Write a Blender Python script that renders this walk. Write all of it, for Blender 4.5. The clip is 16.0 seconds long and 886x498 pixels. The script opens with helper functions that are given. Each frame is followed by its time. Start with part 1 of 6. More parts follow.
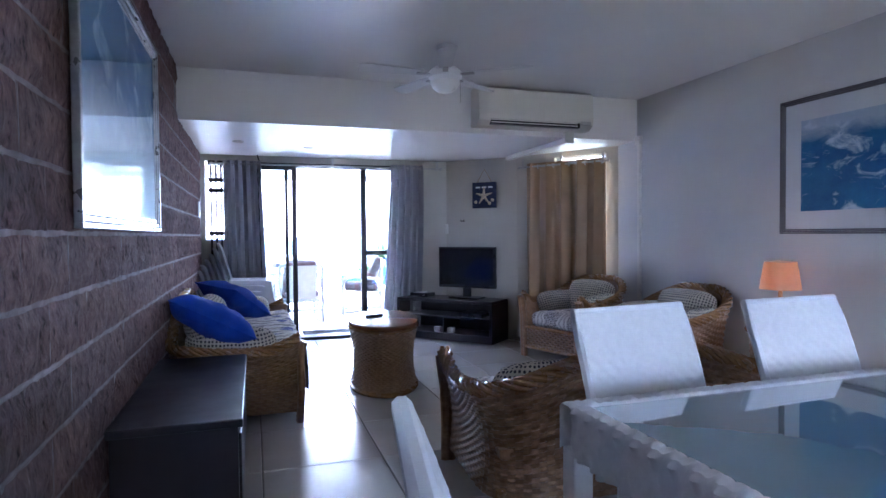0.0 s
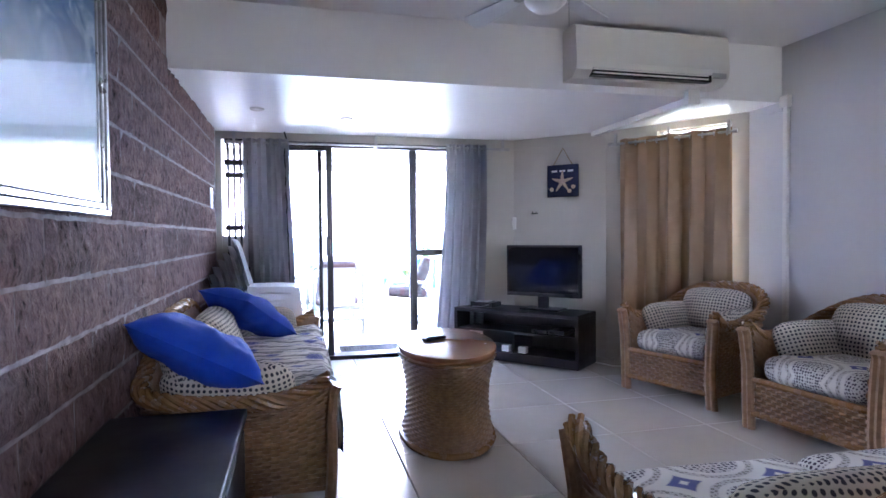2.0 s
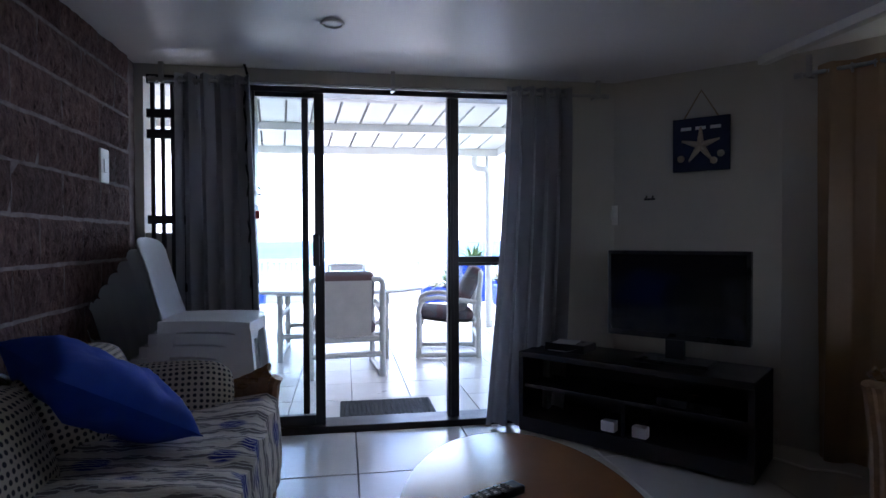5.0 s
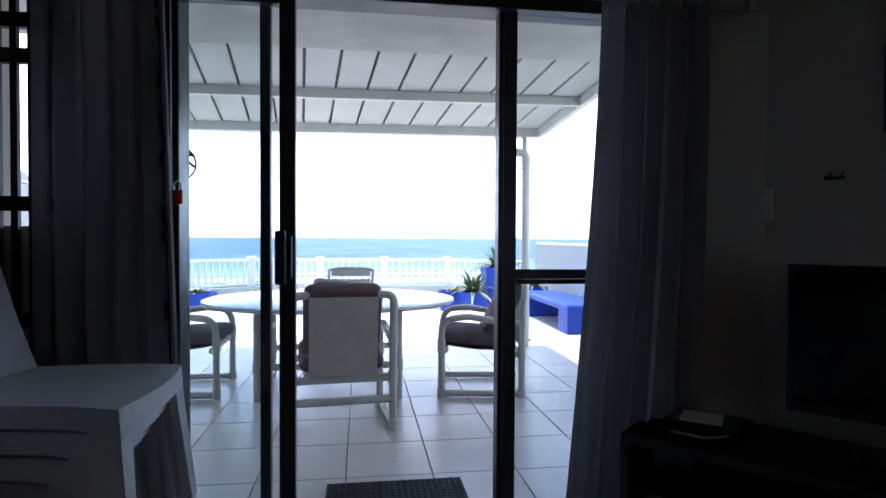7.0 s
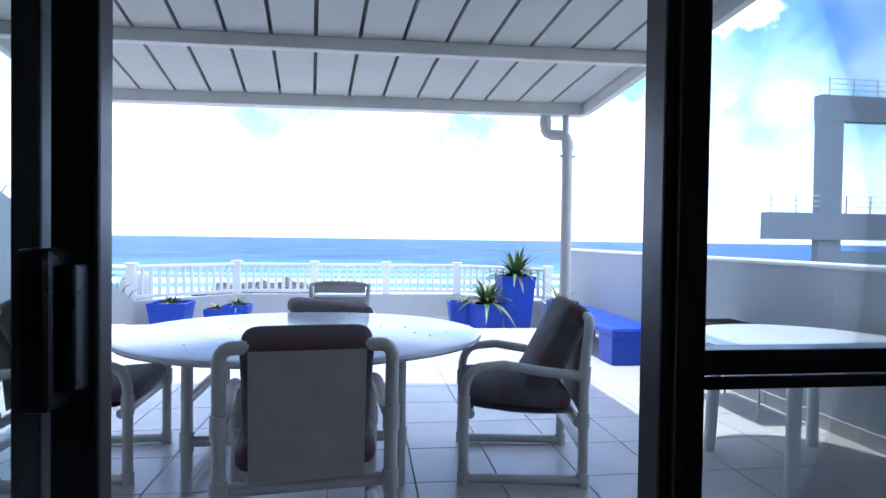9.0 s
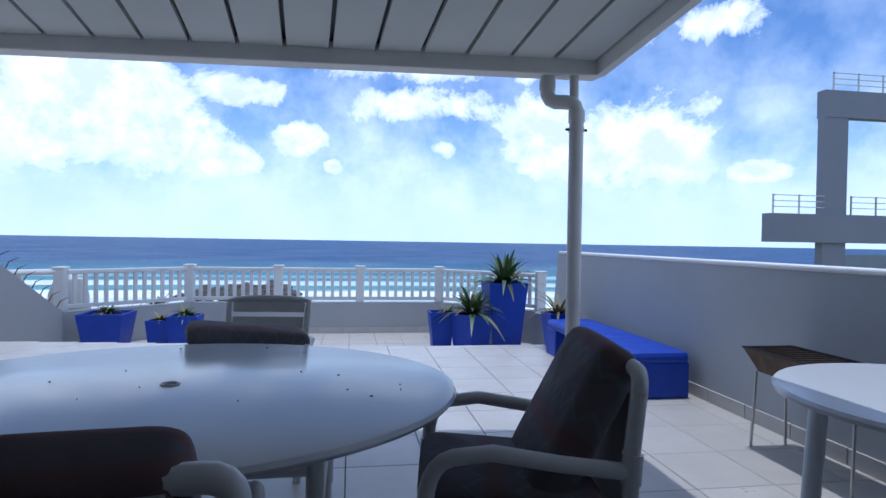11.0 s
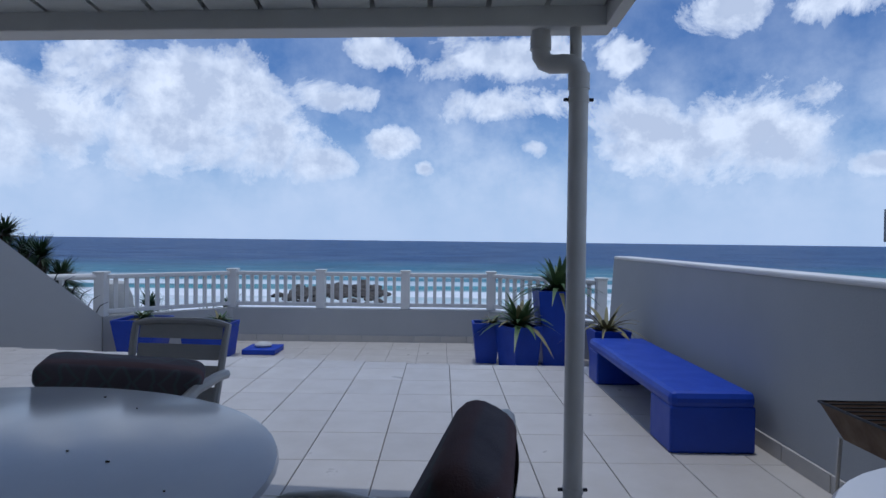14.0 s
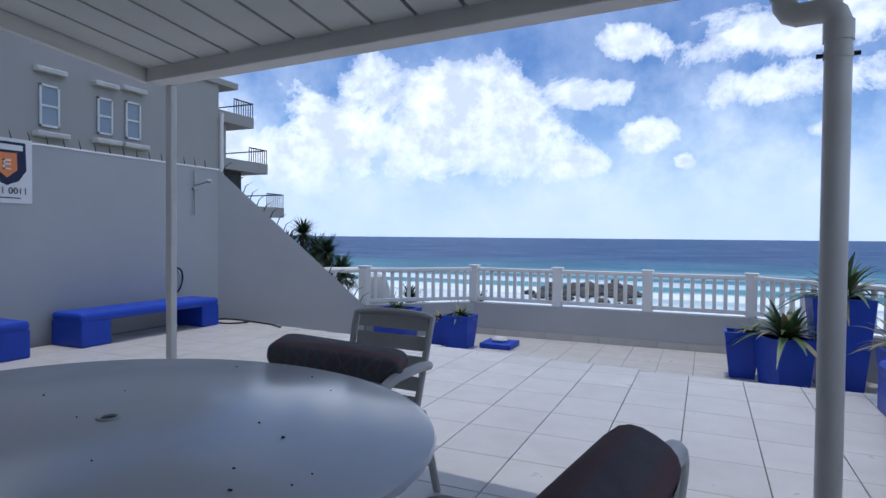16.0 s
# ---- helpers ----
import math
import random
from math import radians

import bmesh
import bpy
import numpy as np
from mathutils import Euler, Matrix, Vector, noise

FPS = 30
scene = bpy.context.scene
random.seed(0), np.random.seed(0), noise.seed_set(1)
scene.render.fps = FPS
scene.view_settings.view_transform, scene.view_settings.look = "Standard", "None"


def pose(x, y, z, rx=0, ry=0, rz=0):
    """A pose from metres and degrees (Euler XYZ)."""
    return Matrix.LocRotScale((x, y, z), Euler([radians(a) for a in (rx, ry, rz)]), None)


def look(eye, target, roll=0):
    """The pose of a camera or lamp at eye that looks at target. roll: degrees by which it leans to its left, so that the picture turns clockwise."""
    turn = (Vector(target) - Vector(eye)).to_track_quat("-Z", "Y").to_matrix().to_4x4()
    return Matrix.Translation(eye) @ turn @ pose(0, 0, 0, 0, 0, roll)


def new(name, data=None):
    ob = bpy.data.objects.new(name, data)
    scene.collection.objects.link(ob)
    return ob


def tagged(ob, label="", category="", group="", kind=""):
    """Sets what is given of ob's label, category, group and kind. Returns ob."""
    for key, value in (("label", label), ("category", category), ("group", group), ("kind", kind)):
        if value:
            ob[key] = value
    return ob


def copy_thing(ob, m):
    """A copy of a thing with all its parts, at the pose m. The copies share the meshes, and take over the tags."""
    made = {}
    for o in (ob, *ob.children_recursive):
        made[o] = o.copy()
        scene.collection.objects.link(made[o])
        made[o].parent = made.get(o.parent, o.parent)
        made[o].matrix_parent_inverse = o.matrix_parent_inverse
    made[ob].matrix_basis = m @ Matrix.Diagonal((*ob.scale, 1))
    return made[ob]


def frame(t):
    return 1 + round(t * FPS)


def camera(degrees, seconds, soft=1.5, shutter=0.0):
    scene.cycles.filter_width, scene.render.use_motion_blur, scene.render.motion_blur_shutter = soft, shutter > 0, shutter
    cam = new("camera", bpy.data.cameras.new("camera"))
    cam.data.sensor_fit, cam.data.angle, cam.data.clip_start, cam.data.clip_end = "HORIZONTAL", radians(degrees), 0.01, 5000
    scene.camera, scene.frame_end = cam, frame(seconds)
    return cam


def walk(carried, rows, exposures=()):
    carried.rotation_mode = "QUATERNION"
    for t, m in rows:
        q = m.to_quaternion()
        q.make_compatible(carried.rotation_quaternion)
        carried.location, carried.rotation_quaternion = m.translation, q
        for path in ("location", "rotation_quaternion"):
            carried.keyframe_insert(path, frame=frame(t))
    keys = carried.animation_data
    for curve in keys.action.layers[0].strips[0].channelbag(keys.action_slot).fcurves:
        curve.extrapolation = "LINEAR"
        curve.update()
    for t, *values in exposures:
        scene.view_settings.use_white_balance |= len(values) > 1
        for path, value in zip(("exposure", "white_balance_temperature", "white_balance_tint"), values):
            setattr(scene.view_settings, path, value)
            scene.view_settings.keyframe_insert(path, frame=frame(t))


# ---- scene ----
cam = camera(74.3, 16.0)
PATH = [
    (0, (0.034, -0.187, 1.289), (0.649, 1.715, 1.239), -0.5),
    (0.5, (0.049, 0.156, 1.251), (0.619, 2.073, 1.204), -0.5),
    (1, (0.069, 0.509, 1.25), (0.588, 2.44, 1.203), -0.5),
    (1.5, (0.105, 0.898, 1.252), (0.599, 2.836, 1.207), -0.5),
    (2, (0.184, 1.242, 1.235), (0.671, 3.181, 1.189), -0.5),
    (2.5, (0.303, 1.598, 1.235), (0.773, 3.541, 1.19), -0.5),
    (3, (0.425, 1.969, 1.237), (0.87, 3.918, 1.188), -0.5),
    (3.5, (0.558, 2.335, 1.213), (0.973, 4.291, 1.17), -0.5),
    (4, (0.653, 2.711, 1.21), (1.04, 4.673, 1.172), -0.5),
    (4.5, (0.688, 3.105, 1.202), (1.043, 5.073, 1.17), -0.4),
    (5.8, (0.635, 4.02, 1.21), (0.95, 5.99, 1.172), 0.0),
    (6.4, (0.655, 4.48, 1.213), (0.97, 6.455, 1.173), 0.15),
    (7, (0.787, 4.941, 1.219), (1.068, 6.921, 1.178), 0.3),
    (7.5, (0.845, 5.379, 1.237), (1.118, 7.36, 1.198), 0.5),
    (8, (0.872, 5.716, 1.238), (1.146, 7.697, 1.197), 0.3),
    (8.5, (0.894, 6.05, 1.24), (1.161, 8.032, 1.199), 0.7),
    (9, (0.887, 6.397, 1.259), (1.154, 8.379, 1.222), 0.8),
    (11.5, (1.315, 7.86, 1.239), (1.631, 9.835, 1.211), 0.9),
    (12, (1.465, 8.069, 1.238), (1.782, 10.044, 1.208), 0.8),
    (12.5, (1.611, 8.271, 1.27), (1.935, 10.244, 1.241), 0.8),
    (13, (1.766, 8.403, 1.279), (2.076, 10.379, 1.249), 0.7),
    (13.5, (1.884, 8.443, 1.264), (2.058, 10.435, 1.238), 0.7),
    (14, (1.961, 8.413, 1.29), (1.963, 10.413, 1.259), 0.7),
    (14.5, (2.017, 8.42, 1.296), (1.835, 10.411, 1.263), 0.7),
    (15, (2.09, 8.505, 1.326), (1.695, 10.465, 1.28), 0.4),
    (15.5, (2.111, 8.574, 1.284), (1.489, 10.474, 1.24), 0.4),
    (16, (2.166, 8.605, 1.276), (1.347, 10.429, 1.231), 0.5),
]
EXPOSURES = [(0.0, 5.4, 5350, 20), (0.5, 5.85, 5550, 21), (1.0, 6.2, 5550, 22), (1.5, 6.25, 5650, 22), (2.0, 5.95, 5750, 22), (2.5, 5.25, 5800, 22), (3.0, 4.6, 5800, 21), (3.5, 4.05, 5800, 20), (4.5, 3.45, 5850, 18), (7.0, 1.95, 6050, 12), (8.5, 1.6, 5900, 12), (9.0, 1.33, 5400, 11), (11.5, -0.3, 5350, 12), (12.0, -0.42, 5350, 12), (12.5, -0.6, 5400, 12), (14.5, -0.84, 5500, 12), (15.0, -0.66, 5500, 12), (15.5, -0.52, 5650, 12), (16.0, -0.35, 5700, 12)]
walk(cam, [(t, look(eye, target, roll)) for t, eye, target, roll in PATH], EXPOSURES)

# ---- world, sun ----
SUN_DIR = Vector((-0.03, 0.05, 1.0)).normalized()
world = bpy.data.worlds.new("sky")
scene.world = world
world.use_nodes = True


def nd(nt, kind, *links, **ins):
    """A node; links are (input name or index, socket or value)."""
    n = nt.nodes.new(kind)
    for key, val in list(links) + list(ins.items()):
        sock = n.inputs[key]
        if isinstance(val, bpy.types.NodeSocket):
            nt.links.new(val, sock)
        else:
            sock.default_value = val
    return n


def math_n(nt, op, a, b=0.0, clamp=False):
    n = nd(nt, "ShaderNodeMath", (0, a), (1, b))
    n.operation, n.use_clamp = op, clamp
    return n.outputs[0]


def mix_c(nt, fac, a, b, blend="MIX"):
    n = nt.nodes.new("ShaderNodeMix")
    n.data_type, n.blend_type = "RGBA", blend
    for key, val in ((0, fac), (6, a), (7, b)):
        if isinstance(val, bpy.types.NodeSocket):
            nt.links.new(val, n.inputs[key])
        else:
            n.inputs[key].default_value = val if key == 0 or len(val) == 4 else (*val, 1)
    return n.outputs[2]


def ramp(nt, fac, *stops):
    n = nd(nt, "ShaderNodeValToRGB", (0, fac))
    e = n.color_ramp.elements
    while len(e) < len(stops):
        e.new(0.5)
    for el, (p, c) in zip(e, stops):
        el.position = p
        el.color = (c, c, c, 1) if isinstance(c, (int, float)) else (*c, 1)
    return n.outputs[0]


# cumulus over the sea: azimuth and height of the middle, half width and half height, in degrees
CLOUDS = [(20.9, 9.6, 6.8, 4.1),
          (29.5, 9.4, 5.0, 3.5),
          (6.7, 12.9, 6.6, 1.9),
          (-5.2, 9.4, 2.9, 1.7),
          (-10.1, 13.2, 4.3, 1.6),
          (-6.3, 17.4, 3.4, 1.5),
          (5.3, 17.1, 7.4, 2.3),
          (16.5, 17.3, 2.4, 1.9),
          (-23.7, 13.4, 11.0, 3.4),
          (-33.9, 10.0, 5.7, 3.3),
          (-21.5, 8.7, 10.5, 3.2),
          (-12.2, 7.3, 3.2, 1.5),
          (-38.5, 7.2, 4.4, 3.0),
          (-43.3, 7.9, 4.4, 3.2),
          (26.5, 19.9, 3.8, 1.8),
          (32.8, 18.9, 4.3, 1.8),
          (8.8, 9.0, 1.6, 1.0),
          (-1.9, 7.0, 1.0, 0.8),
          (36.9, 6.5, 2.1, 1.0)]


def sky_nodes():
    nt = world.node_tree
    bg = nt.nodes["Background"]
    sky = nt.nodes.new("ShaderNodeTexSky")
    sky.sky_type, sky.sun_disc = "NISHITA", False
    sky.sun_elevation = math.asin(SUN_DIR.z)
    sky.sun_rotation = math.atan2(SUN_DIR.x, SUN_DIR.y)
    sky.air_density, sky.dust_density, sky.ozone_density = 1.0, 0.4, 2.0
    tc = nt.nodes.new("ShaderNodeTexCoord")
    sep = nd(nt, "ShaderNodeSeparateXYZ", (0, tc.outputs["Generated"]))
    az = math_n(nt, "MULTIPLY", math_n(nt, "ARCTAN2", sep.outputs[0], sep.outputs[1]), 57.3)
    el = math_n(nt, "MULTIPLY", math_n(nt, "ARCSINE", sep.outputs[2]), 57.3)
    deg = nd(nt, "ShaderNodeCombineXYZ", (0, az), (1, el), (2, 0.0)).outputs[0]
    puff = nd(nt, "ShaderNodeTexNoise", ("Vector", deg), ("Scale", 0.13), ("Detail", 10.0), ("Roughness", 0.66), ("Distortion", 0.35)).outputs[0]
    near = None
    for a, e, ra, re in CLOUDS:
        v = nd(nt, "ShaderNodeVectorMath", (0, deg), (1, (a, e, 0.0)))
        v.operation = "SUBTRACT"
        w = nd(nt, "ShaderNodeVectorMath", (0, v.outputs[0]), (1, (1 / ra, 1 / re, 0.0)))
        w.operation = "MULTIPLY"
        q = nd(nt, "ShaderNodeVectorMath", (0, w.outputs[0]))
        q.operation = "LENGTH"
        near = q.outputs["Value"] if near is None else math_n(nt, "MINIMUM", near, q.outputs["Value"])
    heap = math_n(nt, "ADD", math_n(nt, "SUBTRACT", 1.0, near), math_n(nt, "MULTIPLY", math_n(nt, "SUBTRACT", puff, 0.48), 3.6))
    # beyond the seaward view the cumulus field goes on at random
    up = math_n(nt, "ADD", math_n(nt, "MAXIMUM", sep.outputs[2], 0.0), 0.34)
    flat = nd(nt, "ShaderNodeCombineXYZ", (0, math_n(nt, "DIVIDE", sep.outputs[0], up)), (1, math_n(nt, "DIVIDE", sep.outputs[1], up)), (2, 0.35))
    big = nd(nt, "ShaderNodeTexNoise", ("Vector", flat.outputs[0]), ("Scale", 2.7), ("Detail", 12.0), ("Roughness", 0.56), ("Distortion", 0.05))
    field = math_n(nt, "MULTIPLY", math_n(nt, "SUBTRACT", big.outputs[0], 0.485), 7.0)
    aside = math_n(nt, "MAXIMUM", ramp(nt, math_n(nt, "DIVIDE", math_n(nt, "ABSOLUTE", az), 90.0), (0.48, 0.0), (0.8, 1.0)), ramp(nt, math_n(nt, "DIVIDE", el, 90.0), (0.30, 0.0), (0.45, 1.0)))
    heap = math_n(nt, "MAXIMUM", heap, -0.6)
    mass = math_n(nt, "ADD", math_n(nt, "MULTIPLY", heap, math_n(nt, "SUBTRACT", 1.0, aside)), math_n(nt, "MULTIPLY", field, aside))
    cov = ramp(nt, mass, (-0.0, 0.0), (0.12, 0.35), (0.45, 0.9), (0.9, 1.0))
    shade = nd(nt, "ShaderNodeTexNoise", ("Vector", deg), ("Scale", 0.33), ("Detail", 6.0), ("Roughness", 0.6))
    body = math_n(nt, "ADD", shade.outputs[0], math_n(nt, "MULTIPLY", math_n(nt, "SUBTRACT", 0.45, mass), 0.22))
    cloud = mix_c(nt, ramp(nt, body, (0.36, 0.0), (0.6, 1.0)), (9.4, 10.2, 11.6), (14.6, 15.0, 15.4))
    haze = ramp(nt, sep.outputs[2], (0.0, 0.85), (0.08, 0.5), (0.24, 0.0))
    base = mix_c(nt, haze, mix_c(nt, 1.0, sky.outputs[0], (0.95, 1.14, 1.42), "MULTIPLY"), (7.4, 9.8, 13.0))
    wisps = nd(nt, "ShaderNodeTexNoise", ("Vector", nd(nt, "ShaderNodeVectorMath", (0, deg), (1, (0.0, 3.0, 0.0))).outputs[0]), ("Scale", 0.11), ("Detail", 7.0), ("Roughness", 0.6))
    base = mix_c(nt, math_n(nt, "MULTIPLY", ramp(nt, wisps.outputs[0], (0.38, 0.0), (0.62, 0.8)), ramp(nt, sep.outputs[2], (0.12, 1.0), (0.3, 0.3))), base, (11.4, 12.4, 13.8))
    veil = ramp(nt, sep.outputs[2], (0.0, 0.8), (0.05, 0.62), (0.11, 0.2), (0.17, 0.0))
    nt.links.new(mix_c(nt, veil, mix_c(nt, cov, base, cloud), (9.0, 10.6, 12.8)), bg.inputs[0])
    bg.inputs[1].default_value = 0.10


sky_nodes()
sun = new("sun", bpy.data.lights.new("sun", "SUN"))
sun.data.energy, sun.data.angle, sun.data.color = 2.2, radians(0.6), (1.0, 0.95, 0.88)
sun.matrix_world = look(SUN_DIR * 40, (0, 0, 0))

# ---- materials ----
MATS = {}


def base_mat(name, c1, c2=None, rough=0.6, metal=0.0, scale=6.0, bump=0.15, fine=70.0, dist=0.004, rnd=0.0, spec=0.4, coat=0.0):
    m = bpy.data.materials.new(name)
    m.use_nodes = True
    nt = m.node_tree
    b = nt.nodes["Principled BSDF"]
    tc = nt.nodes.new("ShaderNodeTexCoord")
    vec = tc.outputs["Object"]
    info = None
    if rnd:
        info = nt.nodes.new("ShaderNodeObjectInfo")
        shift = nd(nt, "ShaderNodeVectorMath", (0, vec), (1, nd(nt, "ShaderNodeCombineXYZ", (0, math_n(nt, "MULTIPLY", info.outputs["Random"], 37.0)), (1, math_n(nt, "MULTIPLY", info.outputs["Random"], 91.0))).outputs[0]))
        vec = shift.outputs[0]
    c2 = c2 or tuple(v * 0.8 for v in c1)
    n1 = nd(nt, "ShaderNodeTexNoise", ("Vector", vec), ("Scale", scale), ("Detail", 5.0), ("Roughness", 0.6))
    n2 = nd(nt, "ShaderNodeTexNoise", ("Vector", vec), ("Scale", fine), ("Detail", 4.0), ("Roughness", 0.65))
    f = math_n(nt, "ADD", math_n(nt, "MULTIPLY", ramp(nt, n1.outputs[0], (0.3, 0.0), (0.7, 1.0)), 0.7), math_n(nt, "MULTIPLY", n2.outputs[0], 0.3))
    col = mix_c(nt, f, c1, c2)
    if rnd:
        k = math_n(nt, "ADD", math_n(nt, "MULTIPLY", info.outputs["Random"], 2 * rnd), 1 - rnd)
        col = mix_c(nt, 1.0, col, nd(nt, "ShaderNodeCombineColor", (0, k), (1, k), (2, k)).outputs[0], "MULTIPLY")
    nt.links.new(col, b.inputs["Base Color"])
    b.inputs["Roughness"].default_value, b.inputs["Metallic"].default_value = rough, metal
    b.inputs["Specular IOR Level"].default_value, b.inputs["Coat Weight"].default_value = spec, coat
    r2 = math_n(nt, "ADD", math_n(nt, "MULTIPLY", math_n(nt, "SUBTRACT", n1.outputs[0], 0.5), 0.25), rough, True)
    nt.links.new(r2, b.inputs["Roughness"])
    if bump:
        bp = nd(nt, "ShaderNodeBump", ("Height", n2.outputs[0]), ("Strength", bump), ("Distance", dist))
        nt.links.new(bp.outputs[0], b.inputs["Normal"])
    MATS[name] = m
    return m, nt, b, col, vec


def recolor(b, nt, col):
    nt.links.new(col, b.inputs["Base Color"])


WHITE = base_mat("white_plaster", (0.65, 0.64, 0.62), (0.59, 0.58, 0.56), 0.75, scale=1.3, bump=0.12, fine=120)[0]
CREAM = base_mat("cream_plaster", (0.52, 0.49, 0.42), (0.46, 0.43, 0.37), 0.75, scale=1.5, bump=0.12, fine=120)[0]
CEIL = base_mat("ceiling_paint", (0.84, 0.83, 0.82), (0.79, 0.78, 0.77), 0.42, scale=0.8, bump=0.08, fine=90)[0]
OUTWALL = base_mat("grey_white_render", (0.41, 0.42, 0.425), (0.355, 0.365, 0.37), 0.85, scale=0.9, bump=0.3, fine=60)[0]
COPING = base_mat("coping_paint", (0.75, 0.75, 0.74), (0.64, 0.63, 0.61), 0.8, scale=2.5, bump=0.25, fine=50)[0]
BLOCK = base_mat("split_face_block", (0.235, 0.135, 0.115), (0.085, 0.05, 0.047), 0.9, scale=22, bump=1.0, fine=48, dist=0.03, rnd=0.12, spec=0.2)[0]
MORTAR = base_mat("mortar", (0.36, 0.29, 0.28), (0.13, 0.09, 0.085), 0.9, scale=14, bump=0.5, fine=80)[0]
TILE_IN = base_mat("cream_floor_tile", (0.60, 0.56, 0.50), (0.52, 0.48, 0.42), 0.2, scale=2.2, bump=0.03, fine=30, rnd=0.03, spec=0.5)[0]
GROUT = base_mat("grout", (0.13, 0.115, 0.105), (0.08, 0.07, 0.065), 0.9, scale=8, bump=0.3)[0]
TILE_OUT = base_mat("terrace_tile", (0.52, 0.49, 0.45), (0.44, 0.41, 0.37), 0.32, scale=3.2, bump=0.06, fine=40, rnd=0.04)[0]
SKIRT = base_mat("skirting_tile", (0.52, 0.50, 0.46), (0.43, 0.41, 0.38), 0.5, scale=4, bump=0.1)[0]
CONCRETE = base_mat("painted_concrete", (0.62, 0.62, 0.60), (0.42, 0.42, 0.40), 0.9, scale=3.5, bump=0.5, fine=35, dist=0.008)[0]
PANEL = base_mat("roof_panel", (0.60, 0.62, 0.60), (0.53, 0.55, 0.53), 0.6, scale=1.5, bump=0.05)[0]
BEAM = base_mat("white_beam", (0.74, 0.74, 0.72), (0.66, 0.65, 0.62), 0.6, scale=3, bump=0.1)[0]
PVC = base_mat("white_pipe", (0.62, 0.61, 0.585), (0.54, 0.53, 0.50), 0.4, scale=7, bump=0.05)[0]
PLASTIC = base_mat("white_plastic", (0.74, 0.75, 0.76), (0.66, 0.67, 0.68), 0.35, scale=5, bump=0.04)[0]
GREYPL = base_mat("weathered_plastic", (0.50, 0.49, 0.465), (0.42, 0.41, 0.39), 0.5, scale=6, bump=0.06)[0]
TABLEPL = base_mat("table_plastic", (0.64, 0.65, 0.66), (0.57, 0.58, 0.59), 0.17, scale=3, bump=0.05, fine=50)[0]
BLUE = base_mat("blue_paint", (0.012, 0.055, 0.42), (0.009, 0.04, 0.33), 0.45, scale=5, bump=0.12, fine=60)[0]
ALU = base_mat("dark_bronze_aluminium", (0.04, 0.035, 0.036), (0.028, 0.025, 0.026), 0.35, 0.5, scale=9, bump=0.05)[0]
STEEL = base_mat("brushed_steel", (0.5, 0.49, 0.47), (0.4, 0.39, 0.38), 0.35, 1.0, scale=20, bump=0.05)[0]
DARKSTEEL = base_mat("dark_steel", (0.03, 0.03, 0.035), (0.02, 0.02, 0.022), 0.5, 0.4, scale=9, bump=0.1)[0]
BLACKWOOD = base_mat("black_brown_wood", (0.016, 0.012, 0.014), (0.010, 0.008, 0.010), 0.42, scale=5, bump=0.08, fine=40)[0]
BLACKPL = base_mat("black_plastic", (0.012, 0.012, 0.014), (0.008, 0.008, 0.009), 0.3, scale=9, bump=0.03)[0]
SCREEN = base_mat("screen_glass", (0.008, 0.009, 0.013), (0.006, 0.007, 0.010), 0.08, scale=3, bump=0.0)[0]
WICKER = base_mat("cane_wicker", (0.36, 0.205, 0.105), (0.18, 0.09, 0.042), 0.42, scale=26, bump=0.25, fine=150, spec=0.5)[0]
CANE_POLE = base_mat("varnished_cane", (0.36, 0.21, 0.10), (0.20, 0.10, 0.042), 0.26, scale=18, bump=0.1, fine=90, spec=0.55)[0]
TABLEWOOD = base_mat("varnished_table_wood", (0.36, 0.17, 0.075), (0.27, 0.12, 0.05), 0.24, scale=4, bump=0.05, fine=60, spec=0.5)[0]
RESIN = base_mat("white_resin_weave", (0.66, 0.67, 0.67), (0.56, 0.57, 0.58), 0.4, scale=30, bump=0.1, fine=120)[0]
WHITEVINYL = base_mat("white_vinyl", (0.70, 0.72, 0.74), (0.62, 0.64, 0.67), 0.45, scale=8, bump=0.15, fine=140)[0]
BLUECLOTH = base_mat("royal_blue_cotton", (0.016, 0.06, 0.36), (0.011, 0.04, 0.26), 0.85, scale=7, bump=0.35, fine=220, dist=0.002, spec=0.2)[0]
CURT_G = base_mat("grey_curtain_satin", (0.35, 0.335, 0.34), (0.29, 0.275, 0.28), 0.45, scale=5, bump=0.2, fine=240, dist=0.002)[0]
CURT_B = base_mat("brown_curtain_satin", (0.33, 0.205, 0.105), (0.26, 0.155, 0.075), 0.45, scale=5, bump=0.2, fine=240, dist=0.002)[0]
SHEER = base_mat("white_sheer", (0.8, 0.8, 0.8), (0.74, 0.74, 0.75), 0.8, scale=5, bump=0.1)[0]
WHITEPL = base_mat("white_appliance_plastic", (0.74, 0.72, 0.66), (0.68, 0.66, 0.60), 0.4, scale=3, bump=0.02)[0]
FANWHITE = base_mat("fan_white", (0.74, 0.74, 0.73), (0.68, 0.68, 0.67), 0.4, scale=4, bump=0.03)[0]
FROST = base_mat("frosted_glass_shade", (0.8, 0.79, 0.76), (0.74, 0.73, 0.7), 0.3, scale=4, bump=0.0)[0]
PALEWOOD = base_mat("pale_wood", (0.45, 0.22, 0.09), (0.36, 0.17, 0.07), 0.45, scale=12, bump=0.1)[0]
SLING = base_mat("canvas_sling", (0.50, 0.47, 0.43), (0.42, 0.39, 0.36), 0.9, scale=9, bump=0.4, fine=260, dist=0.002)[0]
